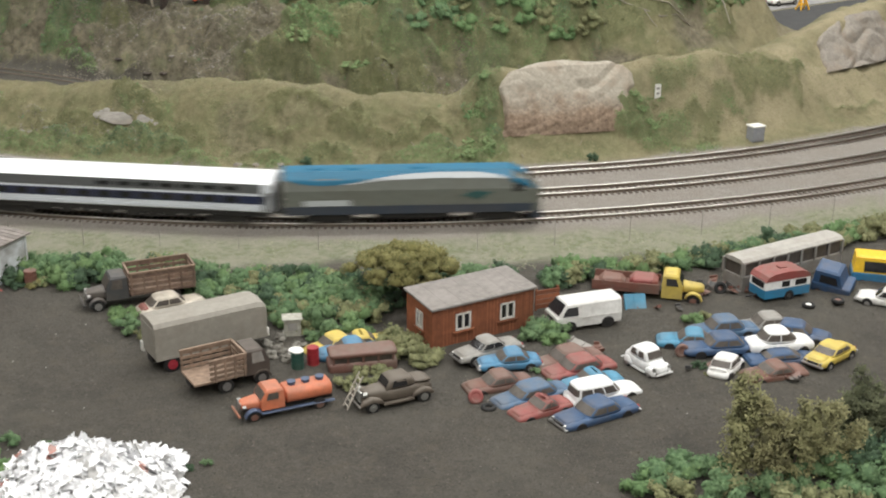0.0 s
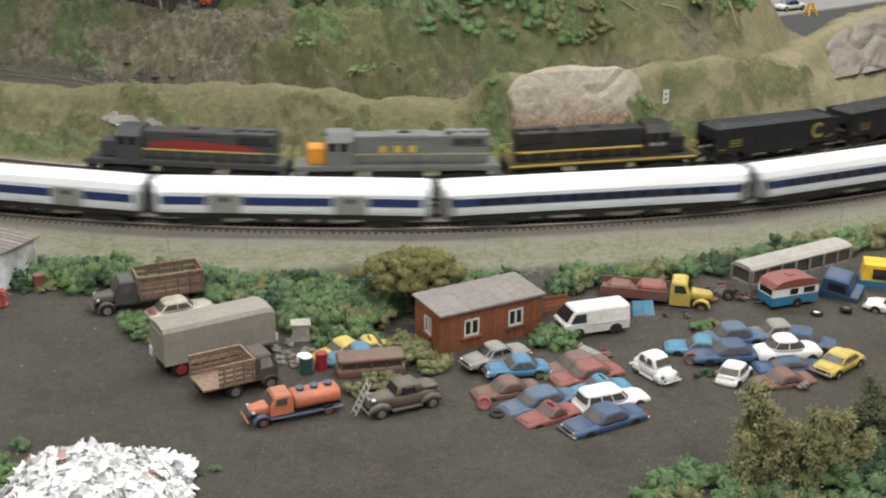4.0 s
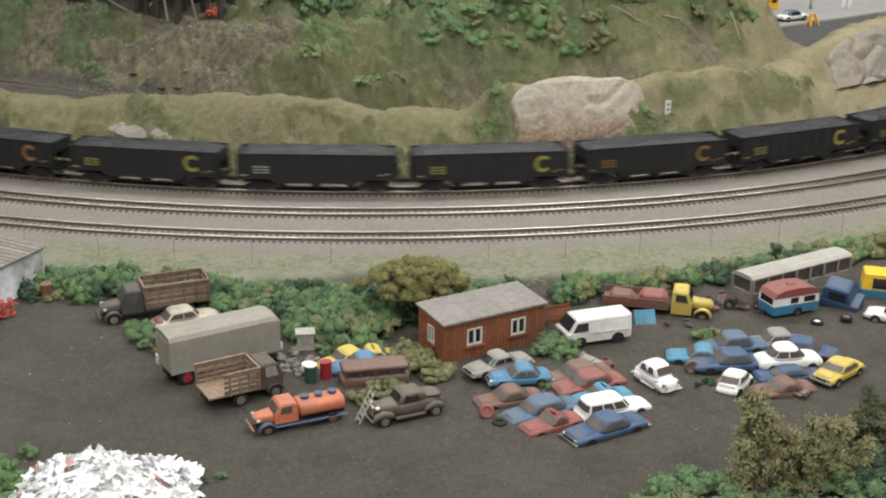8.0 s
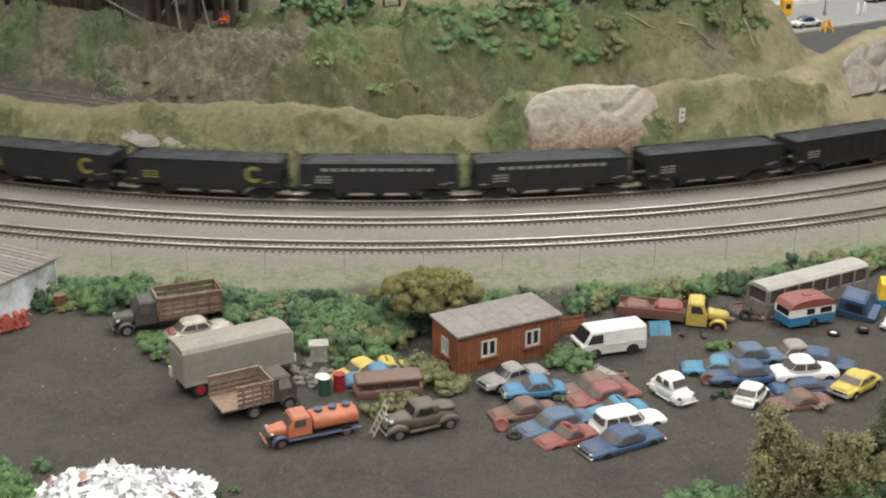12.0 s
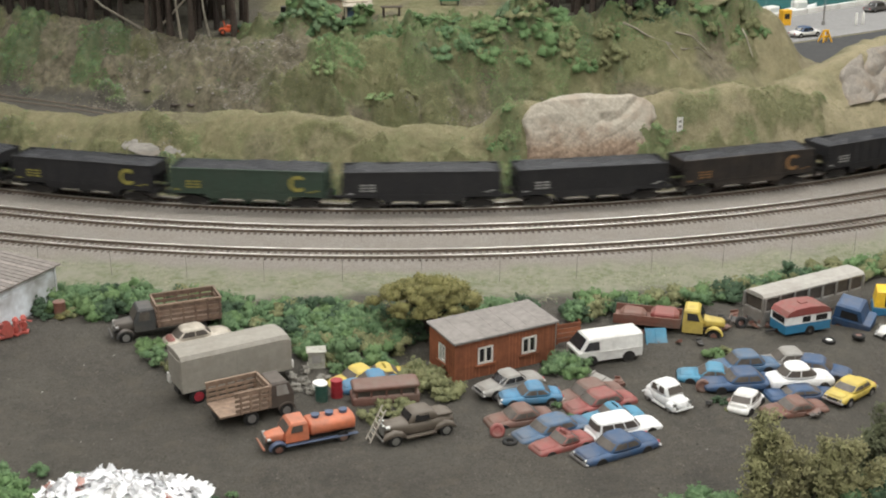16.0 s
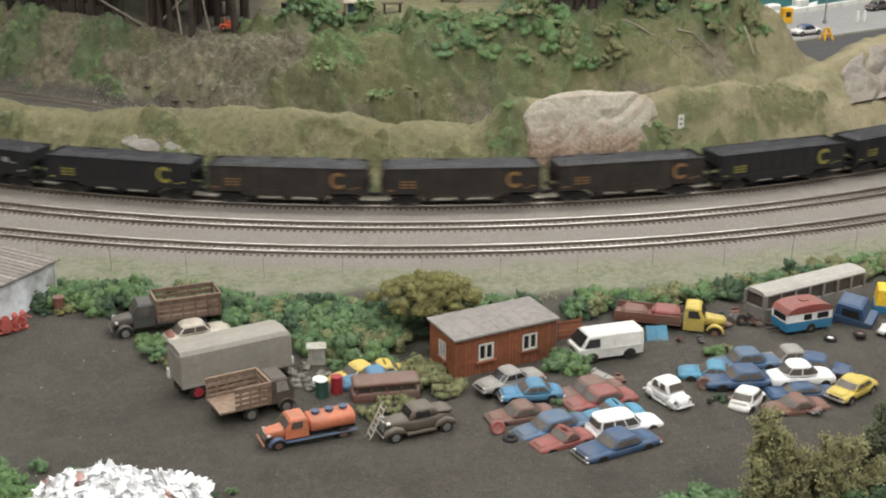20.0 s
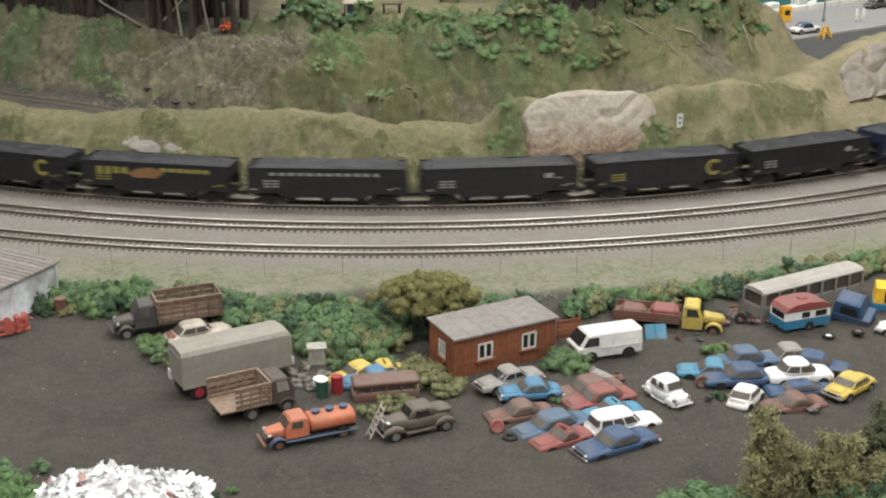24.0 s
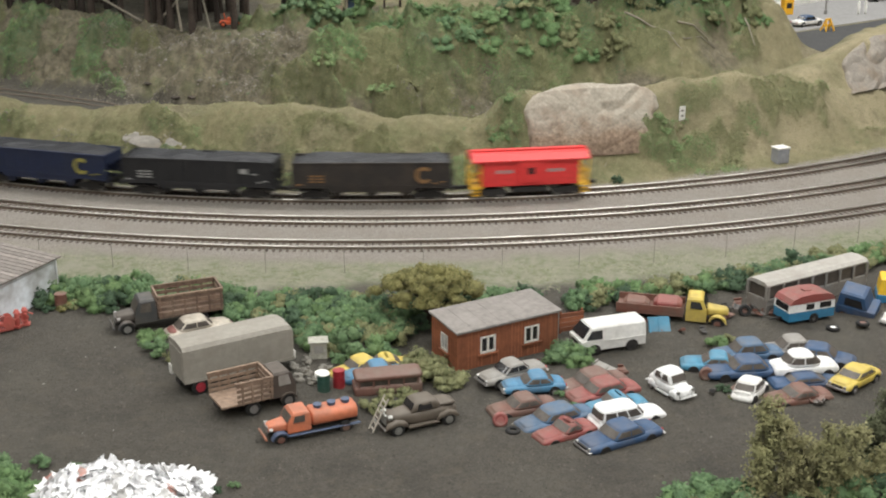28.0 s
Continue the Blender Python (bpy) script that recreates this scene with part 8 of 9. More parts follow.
def umbrella_tree():
    t = thing("small_tree", "spreading tree with yellow olive crown behind the hut", "tree", pose(-0.012, -0.1825, 0))
    t.scale = (1.28, 1.25, 1.28)
    for k, (a, b) in enumerate((((0, 0, 0), (0.002, 0, 0.014)), ((0.002, 0, 0.014), (-0.016, 0.003, 0.027)), ((0.002, 0, 0.014), (0.017, 0.004, 0.028)), ((0.002, 0, 0.014), (0.004, -0.009, 0.028)), ((0.001, 0, 0.009), (-0.010, -0.008, 0.022)), ((0.002, 0, 0.012), (0.024, -0.002, 0.023)))):
        part("trunk" if k == 0 else "limb", cyl(bmesh.new(), a, b, 0.0022 if k == 0 else 0.0013, 8, 0.0015 if k == 0 else 0.0005), M_BARK, t, scale=1)
    rng = np.random.default_rng(77)
    cs, rr = [], []
    for k in range(84):
        a, d = rng.uniform(0, 6.28), math.sqrt(rng.uniform(0, 1))
        cs.append((0.033 * d * math.cos(a), 0.020 * d * math.sin(a), 0.035 - 0.013 * d * d + rng.uniform(-0.0035, 0.003)))
        rr.append(rng.uniform(0.0040, 0.0072))
    v, f, soft = foam(np.array(cs), rr, 0.75, 0.00058, 190, 7)
    me = bpy.data.meshes.new("crown")
    fill_mesh(me, v, f, soft)
    me.materials.append(G_YELLOW)
    new("crown", me).parent = t


umbrella_tree()

# ---- the banks behind the tracks ----
rng = np.random.default_rng(2024)


def on_bank(n, x0, x1, q0, q1, lift=0.0003, clump=None, seed=0):
    """Random places on the banks; clump keeps those where a soft pattern is high."""
    x, q = rng.uniform(x0, x1, n), rng.uniform(q0, q1, n)
    y = CY - np.sqrt((RB - q) ** 2 - (x - CX) ** 2)
    if clump is not None:
        keep = fractal(x, y, 0.035, 3, seed) > clump
        x, y = x[keep], y[keep]
    return np.stack([x, y, height(x, y) + lift], -1)


def spread(name, pts, size, material, label, flat=0.7):
    e = 0.0025
    x, y = pts[:, 0], pts[:, 1]
    lie = np.stack([height(x - e, y) - height(x + e, y), height(x, y - e) - height(x, y + e), np.full(len(x), 2 * e)], -1)
    lie /= np.linalg.norm(lie, axis=1)[:, None]
    lie += rng.normal(size=lie.shape) * 0.30
    ob = crumbs(name, pts, size * rng.uniform(0.5, 1.4, len(pts)), material, None, len(pts), flat, solid=False, soft=lie)
    tagged(ob, label, "ground cover", kind="stuff")


spread("turf", np.concatenate([on_bank(22000, -0.62, 0.68, 0.022, 0.135), on_bank(8000, -0.62, 0.50, 0.17, 0.34)]), 0.00085, G_TURF, "dry olive turf on the banks")
spread("green_turf", np.concatenate([on_bank(9000, -0.62, -0.20, 0.026, 0.062, clump=-0.25, seed=3), on_bank(6000, -0.35, 0.18, 0.026, 0.12, clump=0.10, seed=4), on_bank(10000, -0.62, 0.42, 0.18, 0.30, clump=0.25, seed=9), on_bank(3500, 0.03, 0.095, 0.03, 0.11, clump=-0.2, seed=8)]), 0.0008, G_WEED, "green weeds on the banks")
spread("soft_weeds", np.concatenate([on_bank(5000, -0.150, -0.092, 0.195, 0.290, clump=-0.15, seed=21), on_bank(9000, -0.06, 0.19, 0.235, 0.315, clump=-0.05, seed=22), on_bank(2500, -0.58, -0.51, 0.195, 0.27, clump=-0.1, seed=23), on_bank(2500, -0.455, -0.39, 0.20, 0.28, clump=-0.1, seed=24), on_bank(3500, 0.20, 0.39, 0.245, 0.295, clump=0.0, seed=25)]), 0.0015, G_BRIGHT, "soft light green weeds on the slope")
spread("scree", np.concatenate([on_bank(7000, -0.42, -0.17, 0.178, 0.275, clump=-0.1, seed=12), on_bank(1500, -0.6, -0.3, 0.05, 0.10, clump=0.2, seed=13), on_bank(1500, -0.05, 0.12, 0.18, 0.22, clump=0.0, seed=14)]), 0.0013, G_STONE, "pale scree on the bank", 0.7)
yx, yy = rng.uniform(-0.40, 0.40, 24000), rng.uniform(-0.50, -0.10, 24000)
yk = (-inside(yx, yy) > 0.25)
yx, yy = yx[yk], yy[yk]
spread("soil_clods", np.stack([yx, yy, height(yx, yy) + 0.0001], -1), 0.0008, G_CLOD, "crumbly dark soil of the yard", 0.6)
vx, vq = rng.uniform(-0.45, 0.50, 15000), rng.uniform(-0.26, -0.185, 15000)
vy = CY - np.sqrt((RB - vq) ** 2 - (vx - CX) ** 2)
keep = fractal(vx, vy, 0.03, 3, 61) > 0.0
spread("verge_grass", np.stack([vx[keep], vy[keep], height(vx[keep], vy[keep])], -1), 0.0009, foliage("verge_foam", ((0.13, 0.15, 0.075), (0.18, 0.198, 0.108), (0.25, 0.25, 0.16), (0.34, 0.32, 0.24))), "thin grey green grass beside the track", 0.6)

def on_growth(n, x0, x1, q0, q1, g0, g1, lift=0.0004):
    """Places on the foam growth whose greenness lies between g0 and g1."""
    x, q = rng.uniform(x0, x1, n), rng.uniform(q0, q1, n)
    y = CY - np.sqrt((RB - q) ** 2 - (x - CX) ** 2)
    _, most, green = growth(x, y, q)
    green = green + 0.25 * fractal(x, y, 0.02, 2, 113)
    keep = (most > 0.08 + 0.35 * rng.random(n)) & (green >= g0) & (green < g1)
    x, y = x[keep], y[keep]
    return np.stack([x, y, height(x, y) + lift * rng.uniform(0, 4, len(x))], -1)


G_SOFT_DARK = foliage("soft_dark_foam", ((0.080, 0.122, 0.062), (0.100, 0.146, 0.075), (0.124, 0.172, 0.090)))
for g0, g1, mt, word in ((-1, 0.45, G_SOFT_OLIVE, "olive"), (0.45, 0.85, G_SOFT, "light green"), (0.85, 3, G_SOFT_DARK, "deep green")):
    spread("foam_growth", np.concatenate([on_growth(115000, -0.60, 0.44, 0.185, 0.345, g0, g1), on_growth(60000, -0.60, 0.54, 0.026, 0.13, g0, g1)]), 0.00092, mt, f"soft {word} foam growth on the hillside", 0.9)
br = random.Random(8)
for n, x0, x1, q0, q1, kinds, s0, s1 in (
        (34, 0.050, 0.080, 0.040, 0.100, ("bright", "soft", "soft"), 0.30, 0.6), (8, 0.036, 0.060, 0.036, 0.070, ("soft", "olive"), 0.25, 0.45), (14, 0.236, 0.275, 0.045, 0.085, ("olive", "soft", "soft"), 0.3, 0.5), (10, -0.55, -0.38, 0.21, 0.27, ("soft", "leafy"), 0.25, 0.45), (6, -0.3, -0.05, 0.04, 0.06, ("olive", "soft"), 0.2, 0.35)):
    for k in range(n):
        x = br.uniform(x0, x1)
        far_bush(br.choice(kinds), x, y_at(x, br.uniform(q0, q1)), br.uniform(s0, s1), br)
for n, row in ((34, GROWTH_MIDDLE[0]), (60, GROWTH_MIDDLE[1]), (44, GROWTH_MIDDLE[2]), (44, GROWTH_MIDDLE[3]), (24, GROWTH_MIDDLE[4]), (14, GROWTH_MIDDLE[5]), (16, GROWTH_MIDDLE[6]), (26, GROWTH_MIDDLE[7]), (30, GROWTH_MIDDLE[8]), (26, GROWTH_MIDDLE[9]), (16, GROWTH_MIDDLE[10]),
               (60, GROWTH_EAST[0]), (36, GROWTH_EAST[1]), (64, GROWTH_EAST[2]), (30, GROWTH_EAST[3]), (22, GROWTH_EAST[4]), (10, GROWTH_EAST[5]), (24, GROWTH_EAST[7]), (28, GROWTH_EAST[8]), (36, GROWTH_EAST[9]), (26, GROWTH_EAST[10]), (18, GROWTH_WEST[0]), (14, GROWTH_WEST[2]), (12, GROWTH_WEST[3]), (30, GROWTH_LOW[0])):
    gx, gq, rx, rq, h, tint = row
    if h < 0.0115:
        continue
    for k in range(int(n * 0.10)):
        r, w = math.sqrt(br.random()) * 1.15, br.uniform(0, 6.28)
        x = gx + rx * r * math.cos(w)
        s = (0.70 + 62 * h) * br.uniform(0.6, 1.1) * (1.2 - 0.5 * r)
        far_bush(br.choice(("soft", "soft", "leafy") if tint > 0.45 else ("mossy", "mossy", "soft")), x, y_at(x, gq + rq * r * math.sin(w)), s, br)
for k in range(40):
    x = br.uniform(-0.60, 0.42)
    far_bush(br.choice(("olive", "olive", "bright", "green")), x, y_at(x, br.uniform(0.20, 0.30)), br.uniform(0.12, 0.28), br)
for k in range(30):
    x = br.uniform(-0.60, 0.50)
    far_bush(br.choice(("olive", "olive", "bright")), x, y_at(x, br.uniform(0.035, 0.115)), br.uniform(0.12, 0.24), br)
for n, x0, x1, q0, q1, kinds, s0, s1 in ((18, -0.200, -0.140, 0.298, 0.345, ("green", "bright", "green"), 0.9, 1.5), (26, -0.14, 0.03, 0.296, 0.320, ("bright", "green", "bright"), 0.7, 1.15), (24, 0.050, 0.145, 0.246, 0.305, ("bright", "bright", "olive"), 0.9, 1.7), (14, -0.010, 0.055, 0.245, 0.300, ("bright", "green"), 0.7, 1.3),
                                         (10, 0.14, 0.215, 0.228, 0.262, ("olive", "bright"), 0.5, 1.0), (14, 0.205, 0.30, 0.268, 0.292, ("green", "dark", "olive"), 0.6, 1.0), (22, 0.30, 0.415, 0.250, 0.290, ("olive", "bright", "bright"), 0.7, 1.3)):
    for k in range(n):
        x = br.uniform(x0, x1)
        bush(br.choice(kinds), x, y_at(x, br.uniform(q0, q1)), br.uniform(s0, s1), place="along the brow of the hill", rnd=br, slope=True, sz=br.uniform(0.45, 0.8))
join_far_bushes()
bush("dark", 0.186, y_at(0.186, 0.030), 0.55, place="below the rock")
bush("dark", -0.118, y_at(-0.118, 0.040), 0.6, place="below the bank")
bush("dark", -0.247, y_at(-0.247, 0.315), 1.0, place="at the forest's edge")

fl = random.Random(12)
fleck = bmesh.new()
for k in range(16):
    x, y = fl.uniform(-0.30, 0.28), fl.uniform(-0.46, -0.22)
    r = fl.uniform(0.0004, 0.0008)
    slab(fleck, [(x - r, y - r * 0.6, 0.0010), (x + r, y - r * 0.4, 0.0014), (x + r * 0.8, y + r * 0.7, 0.0018), (x - r * 0.7, y + r * 0.5, 0.0013)], 0.0003)
tagged(part("litter", fleck, P["silver_grey"], None, scale=1), "small pale scraps scattered on the soil", "litter", kind="stuff")

# ---- rocks ----
def rock_material(name, pale, rust, foot=0):
    m, t, b = nodes_of(name)
    n1, n2 = noise_node(t, 260, 8, 0.7), noise_node(t, 40, 5, 0.6)
    c = mix(t, ramp(t, n1, 0, 1, 0.3, 0.7), tuple(v * 0.70 for v in pale), tuple(v * 1.2 for v in pale))
    c = mix(t, ramp(t, n2, 0, 0.8, 0.48, 0.70), c, rust)
    co = t.nodes.new("ShaderNodeTexCoord")
    wv = t.nodes.new("ShaderNodeTexWave")
    wv.bands_direction = "DIAGONAL"
    for key, val in (("Scale", 28), ("Distortion", 9.0), ("Detail", 4.0), ("Detail Scale", 1.6)):
        wv.inputs[key].default_value = val
    t.links.new(co.outputs["Object"], wv.inputs["Vector"])
    c = mix(t, ramp(t, wv.outputs["Fac"], 0.35, 0, 0.0, 0.12), c, tuple(v * 0.72 for v in pale))
    if foot:
        xyz = t.nodes.new("ShaderNodeSeparateXYZ")
        t.links.new(co.outputs["Object"], xyz.inputs[0])
        add = t.nodes.new("ShaderNodeMath")
        add.operation = "MULTIPLY_ADD"
        t.links.new(n2, add.inputs[0])
        add.inputs[1].default_value = -0.045
        t.links.new(xyz.outputs[2], add.inputs[2])
        c = mix(t, ramp(t, add.outputs[0], 0.85, 0, foot - 0.022, foot), c, mix(t, ramp(t, n1, 0, 1, 0.35, 0.65), (0.095, 0.058, 0.036), (0.27, 0.185, 0.125)))
    t.links.new(c, b.inputs["Base Color"])
    b.inputs["Roughness"].default_value = 0.95
    bump(t, b, n1, 0.45, 0.0012)
    return m


M_ROCK = rock_material("outcrop_rock", (0.365, 0.328, 0.268), (0.30, 0.245, 0.19), 0.041)
M_ROCK_DULL = rock_material("dull_rock", (0.25, 0.232, 0.205), (0.20, 0.165, 0.13))
M_ROCK_GREY = rock_material("grey_rock", (0.26, 0.232, 0.198), (0.22, 0.172, 0.125))


def outcrop(name, label, x0, x1, rise, seed, material, lift=0.004, craggy=1.0, nx=120, nz=80):
    """A rock face let into the bank: its rim runs out unevenly under the turf."""
    bm = bmesh.new()
    g = []
    qs, zs = zip(*rise)
    for i in range(nx + 1):
        u = i / nx
        x = x0 + (x1 - x0) * u
        col = []
        for j in range(nz + 1):
            v = j / nz
            k = v * (len(qs) - 1)
            q, z = float(np.interp(k, range(len(qs)), qs)), float(np.interp(k, range(len(zs)), zs))
            z += 0.0028 * v + 0.004 * noise.noise((u * 4.3, seed, 0.3)) * v - 0.034 * max(0, 0.32 - u) * v - 0.040 * max(0, u - 0.82) * v
            p = Vector((x * 34, z * 42, seed))
            rim = 2.6 * (1.0 - abs(2 * u - 1 - 0.12 * (1 - v)) ** 2.6 - (max(0, 2 * v - 1) ** 2.4) * (0.75 + 0.5 * max(0, 0.5 - u))) + 0.6 * noise.fractal(p * 0.7, 1.0, 2.0, 4)
            rim = max(0.0, min(1.0, rim - 0.06))
            rim = rim * rim * (3 - 2 * rim)
            w = noise.noise(p * 0.35) * 2.0
            groove = abs(math.sin(x * 95 - z * 150 + w * 2.2))
            ringy = abs(math.sin(math.hypot((x - x0 - 0.032) * 0.75, z - 0.066) * 330 + w * 0.8)) if u < 0.45 else 1.0
            f = noise.fractal(p * 0.42, 1.25, 2.1, 5) * 0.0022 * craggy + (groove ** 0.35 - 0.8) * 0.0009 * (1 + 2 * noise.noise(p * 0.3)) + (ringy ** 0.3 - 0.9) * 0.0012 + noise.noise(p * 4.5) * 0.00035
            if craggy < 1.5:
                f += 0.0024 * (abs(noise.noise(Vector((x * 13 + z * 9, z * 30 - x * 8, seed + 4)))) ** 0.7 - 0.35) - 0.0030 * (1 - min(1, abs(noise.noise(Vector((x * 11, z * 17 - x * 6, seed + 7)))) * 11))
            else:
                f += 0.005 * (abs(noise.noise(p * 0.8)) - 0.25) - 0.004 * (1 - min(1, abs(noise.noise(p * 0.55 + Vector((9, 0, 0)))) * 9))
            out = (lift + f) * rim - 0.014 * (1 - rim)
            r = RB - q + out * 0.85
            col.append(bm.verts.new((x, CY - math.sqrt(r * r - (x - CX) ** 2), z + out * 0.5)))
        g.append(col)
    for i in range(nx):
        for j in range(nz):
            bm.faces.new((g[i][j], g[i + 1][j], g[i + 1][j + 1], g[i][j + 1]))
    ob = part(name, bm, material, None, scale=1, smooth=True)
    return tagged(ob, label, "rock")


outcrop("rock_outcrop", "pale tan rock outcrop beside the inner track", 0.074, 0.246, ((0.067, 0.020), (0.073, 0.033), (0.084, 0.050), (0.097, 0.071), (0.107, 0.083), (0.119, 0.086)), 3.0, M_ROCK)
outcrop("rock_outcrop", "craggy grey rock outcrop on the far bank", 0.482, 0.660, ((0.108, 0.047), (0.117, 0.055), (0.127, 0.067), (0.138, 0.080), (0.148, 0.090), (0.160, 0.098)), 9.0, M_ROCK_GREY, 0.004, 1.9)


def boulder(x, q, r, label, material, sz=0.7, seed=0):
    bm = bmesh.new()
    bmesh.ops.create_icosphere(bm, subdivisions=3, radius=r)
    for v in bm.verts:
        v.co *= 0.85 + 0.45 * noise.noise(v.co / r * 1.1 + Vector((seed, 0, 0)))
        v.co.z *= sz
    ob = part("boulder", bm, material, None, scale=1, smooth=False)
    y = y_at(x, q)
    ob.location = (x, y, ground_z(x, y))
    tagged(ob, label, "boulder", "boulders")
    return ob


bd = random.Random(4)
for x, q, sx, deg in ((-0.318, 0.086, 3.2, 4), (-0.292, 0.083, 1.8, -6), (-0.342, 0.087, 1.5, 8)):
    slab_rock = boulder(x, q, 0.0100, "flat pale rock slab lying in the grass bank", M_ROCK_DULL, 0.5, x * 70)
    slab_rock.rotation_euler = (math.radians(36), 0, math.radians(deg))
    slab_rock.scale = (sx, 1.15, 0.5)
    slab_rock.location.z -= 0.0012
for x, q, r in ((-0.19, 0.034, 0.006), (-0.172, 0.036, 0.005), (-0.145, 0.034, 0.005), (-0.44, 0.066, 0.005), (-0.43, 0.07, 0.004), (-0.41, 0.068, 0.004)):
    boulder(x, q, r, "pale grey boulder in the grass", M_ROCK_GREY, 0.5, bd.uniform(0, 50))
for k in range(16):
    boulder(bd.uniform(-0.40, -0.20), bd.uniform(0.19, 0.268), bd.uniform(0.0015, 0.0035), "small pale boulder on the eroded slope", M_ROCK_DULL, 0.6, bd.uniform(0, 50))
for x, q in ((-0.356, 0.212), (-0.30, 0.205), (-0.318, 0.2)):
    boulder(x, q, 0.006, "dark ledge on the eroded slope", M_BARK, 0.3, x * 90)

# the hidden line behind the bank shows as a dark road bed with one rail; its ground colour includes shade
def far_line():
    t = thing("far_track", "dark roadbed with rusty rails behind the bank", "railway track", kind="structure")
    for g in (0.155, 0.172):
        bm = bmesh.new()
        pts = []
        for a in np.linspace(-0.52, 0.10, 60):
            x = CX + (RB - g) * math.sin(a)
            y = CY - (RB - g) * math.cos(a)
            pts.append((x, y, float(np.interp(x, *VALLEY)) + 0.0022))
        for p, q in zip(pts, pts[1:]):
            cyl(bm, p, q, 0.0007, 4, cap=False)
        part("rail", bm, M_RAIL, t, scale=1)


far_line()

# ---- forest on the plateau ----
def pine_meshes(seed, h):
    rng_ = np.random.default_rng(seed)
    bm = bmesh.new()
    n, rings = 8, []
    lean = rng_.uniform(-0.006, 0.006, 2)
    for k in range(7):
        u = k / 6
        r = 0.0031 * (1 - u) ** 0.8 + 0.0005 + (0.0016 if k == 0 else 0)
        rings.append([(lean[0] * u * u + r * math.cos(2 * math.pi * i / n) * rng_.uniform(0.85, 1.15), lean[1] * u * u + r * math.sin(2 * math.pi * i / n), h * u - 0.003) for i in range(n)])
    loft(bm, rings)
    me = bpy.data.meshes.new("trunk")
    bm.to_mesh(me)
    bm.free()
    me.materials.append(M_BARK)
    pts = []
    for k in range(16):
        u = 0.42 + 0.58 * k / 16
        rr = 0.030 * (1.05 - u) / 0.6 + 0.002
        m = 14
        a, d = rng_.uniform(0, 6.28, m), rr * np.sqrt(rng_.uniform(0.1, 1, m))
        pts.append(np.stack([d * np.cos(a), d * np.sin(a), h * u - d * 0.30 + rng_.uniform(-0.002, 0.002, m)], -1))
    ob = crumbs("crown", np.concatenate(pts), 0.0046, G_DARK, None, seed, 0.6, solid=False)
    cm = ob.data
    bpy.data.objects.remove(ob)
    return me, cm


PINES = [pine_meshes(300 + k, 0.20 + 0.012 * k) for k in range(5)]
fr = random.Random(31)


def forest(n, x0, x1, q0, q1, skip):
    done = []
    tries = 0
    while len(done) < n and tries < 6000:
        tries += 1
        x, q = fr.uniform(x0, x1), q0 + (q1 - q0) * fr.random() ** 1.3
        y = y_at(x, q)
        if skip(x, y, q) or any((x - a) ** 2 + (y - b) ** 2 < 0.0090 ** 2 for a, b in done):
            continue
        done.append((x, y))
        tm, cm = fr.choice(PINES)
        t = tagged(new("pine_tree", None), "tall dark pine with bare grey brown trunk", "tree", "forest pines")
        t.empty_display_size = 0.01
        s = fr.uniform(0.75, 1.15)
        t.matrix_basis = pose(x, y, ground_z(x, y), fr.uniform(-3, 3), fr.uniform(-3, 3), fr.uniform(0, 360))
        for nm, me in (("trunk", tm), ("crown", cm)):
            o = share(nm, me, t, Matrix.Diagonal((s, s, 1, 1)))


forest(150, -0.66, -0.245, 0.282, 0.62, lambda x, y, q: x > -0.30 and q > 0.40)
forest(80, 0.135, 0.335, 0.292, 0.60, lambda x, y, q: False)
forest(30, -0.30, 0.14, 0.62, 0.74, lambda x, y, q: False)


def branch(points, r, label):
    t = thing("fallen_branch", label, "branch", group="fallen branches")
    bm = bmesh.new()
    for k, (p, q) in enumerate(zip(points, points[1:])):
        cyl(bm, p, q, r * (1 - 0.2 * k), 6, r * (0.8 - 0.2 * k))
    part("limb", bm, M_PALEWOOD, t, scale=1)


def slope_pt(x, q, up=0.002):
    y = y_at(x, q)
    return (x, y, ground_z(x, y) + up)


def lying(points, r, label, up=0.0022):
    branch([(x, y, ground_z(x, y) + up) for x, y in points], r, label)


lying(((0.222, 0.4645), (0.238, 0.459), (0.2533, 0.4554), (0.275, 0.452)), 0.0015, "long bleached fallen branch on the slope")
lying(((0.275, 0.452), (0.296, 0.4506), (0.318, 0.463), (0.3392, 0.4749)), 0.0012, "bleached fallen branch on the slope")
lying(((0.2879, 0.4634), (0.307, 0.463), (0.3289, 0.4742)), 0.0012, "bleached fallen branch on the slope")
lying(((0.275, 0.452), (0.283, 0.443), (0.290, 0.437)), 0.0008, "thin bleached twig on the slope")
lying(((0.3862, 0.5308), (0.389, 0.516), (0.3958, 0.5038)), 0.0012, "bleached branch on the slope", 0.0035)
for (x, q, dx, dz) in ((-0.375, 0.29, 0.05, 0.05), (-0.36, 0.30, -0.035, 0.06), (-0.29, 0.295, 0.006, 0.06), (-0.325, 0.284, 0.004, 0.07)):
    p = slope_pt(x, q)
    branch([p, (p[0] - dx, p[1], p[2] + dz * 0.6), (p[0] - dx * 1.5, p[1] + 0.01, p[2] + dz)], 0.0017, "bare dead trunk leaning in the forest")
for k in range(16):
    x, q = rs.uniform(-0.2, 0.3), rs.uniform(0.04, 0.24)
    p = slope_pt(x, q, 0.001)
    branch([p, (p[0] + rs.uniform(-0.003, 0.003), p[1], p[2] + rs.uniform(0.003, 0.007))], 0.0004, "thin white twig on the bank")

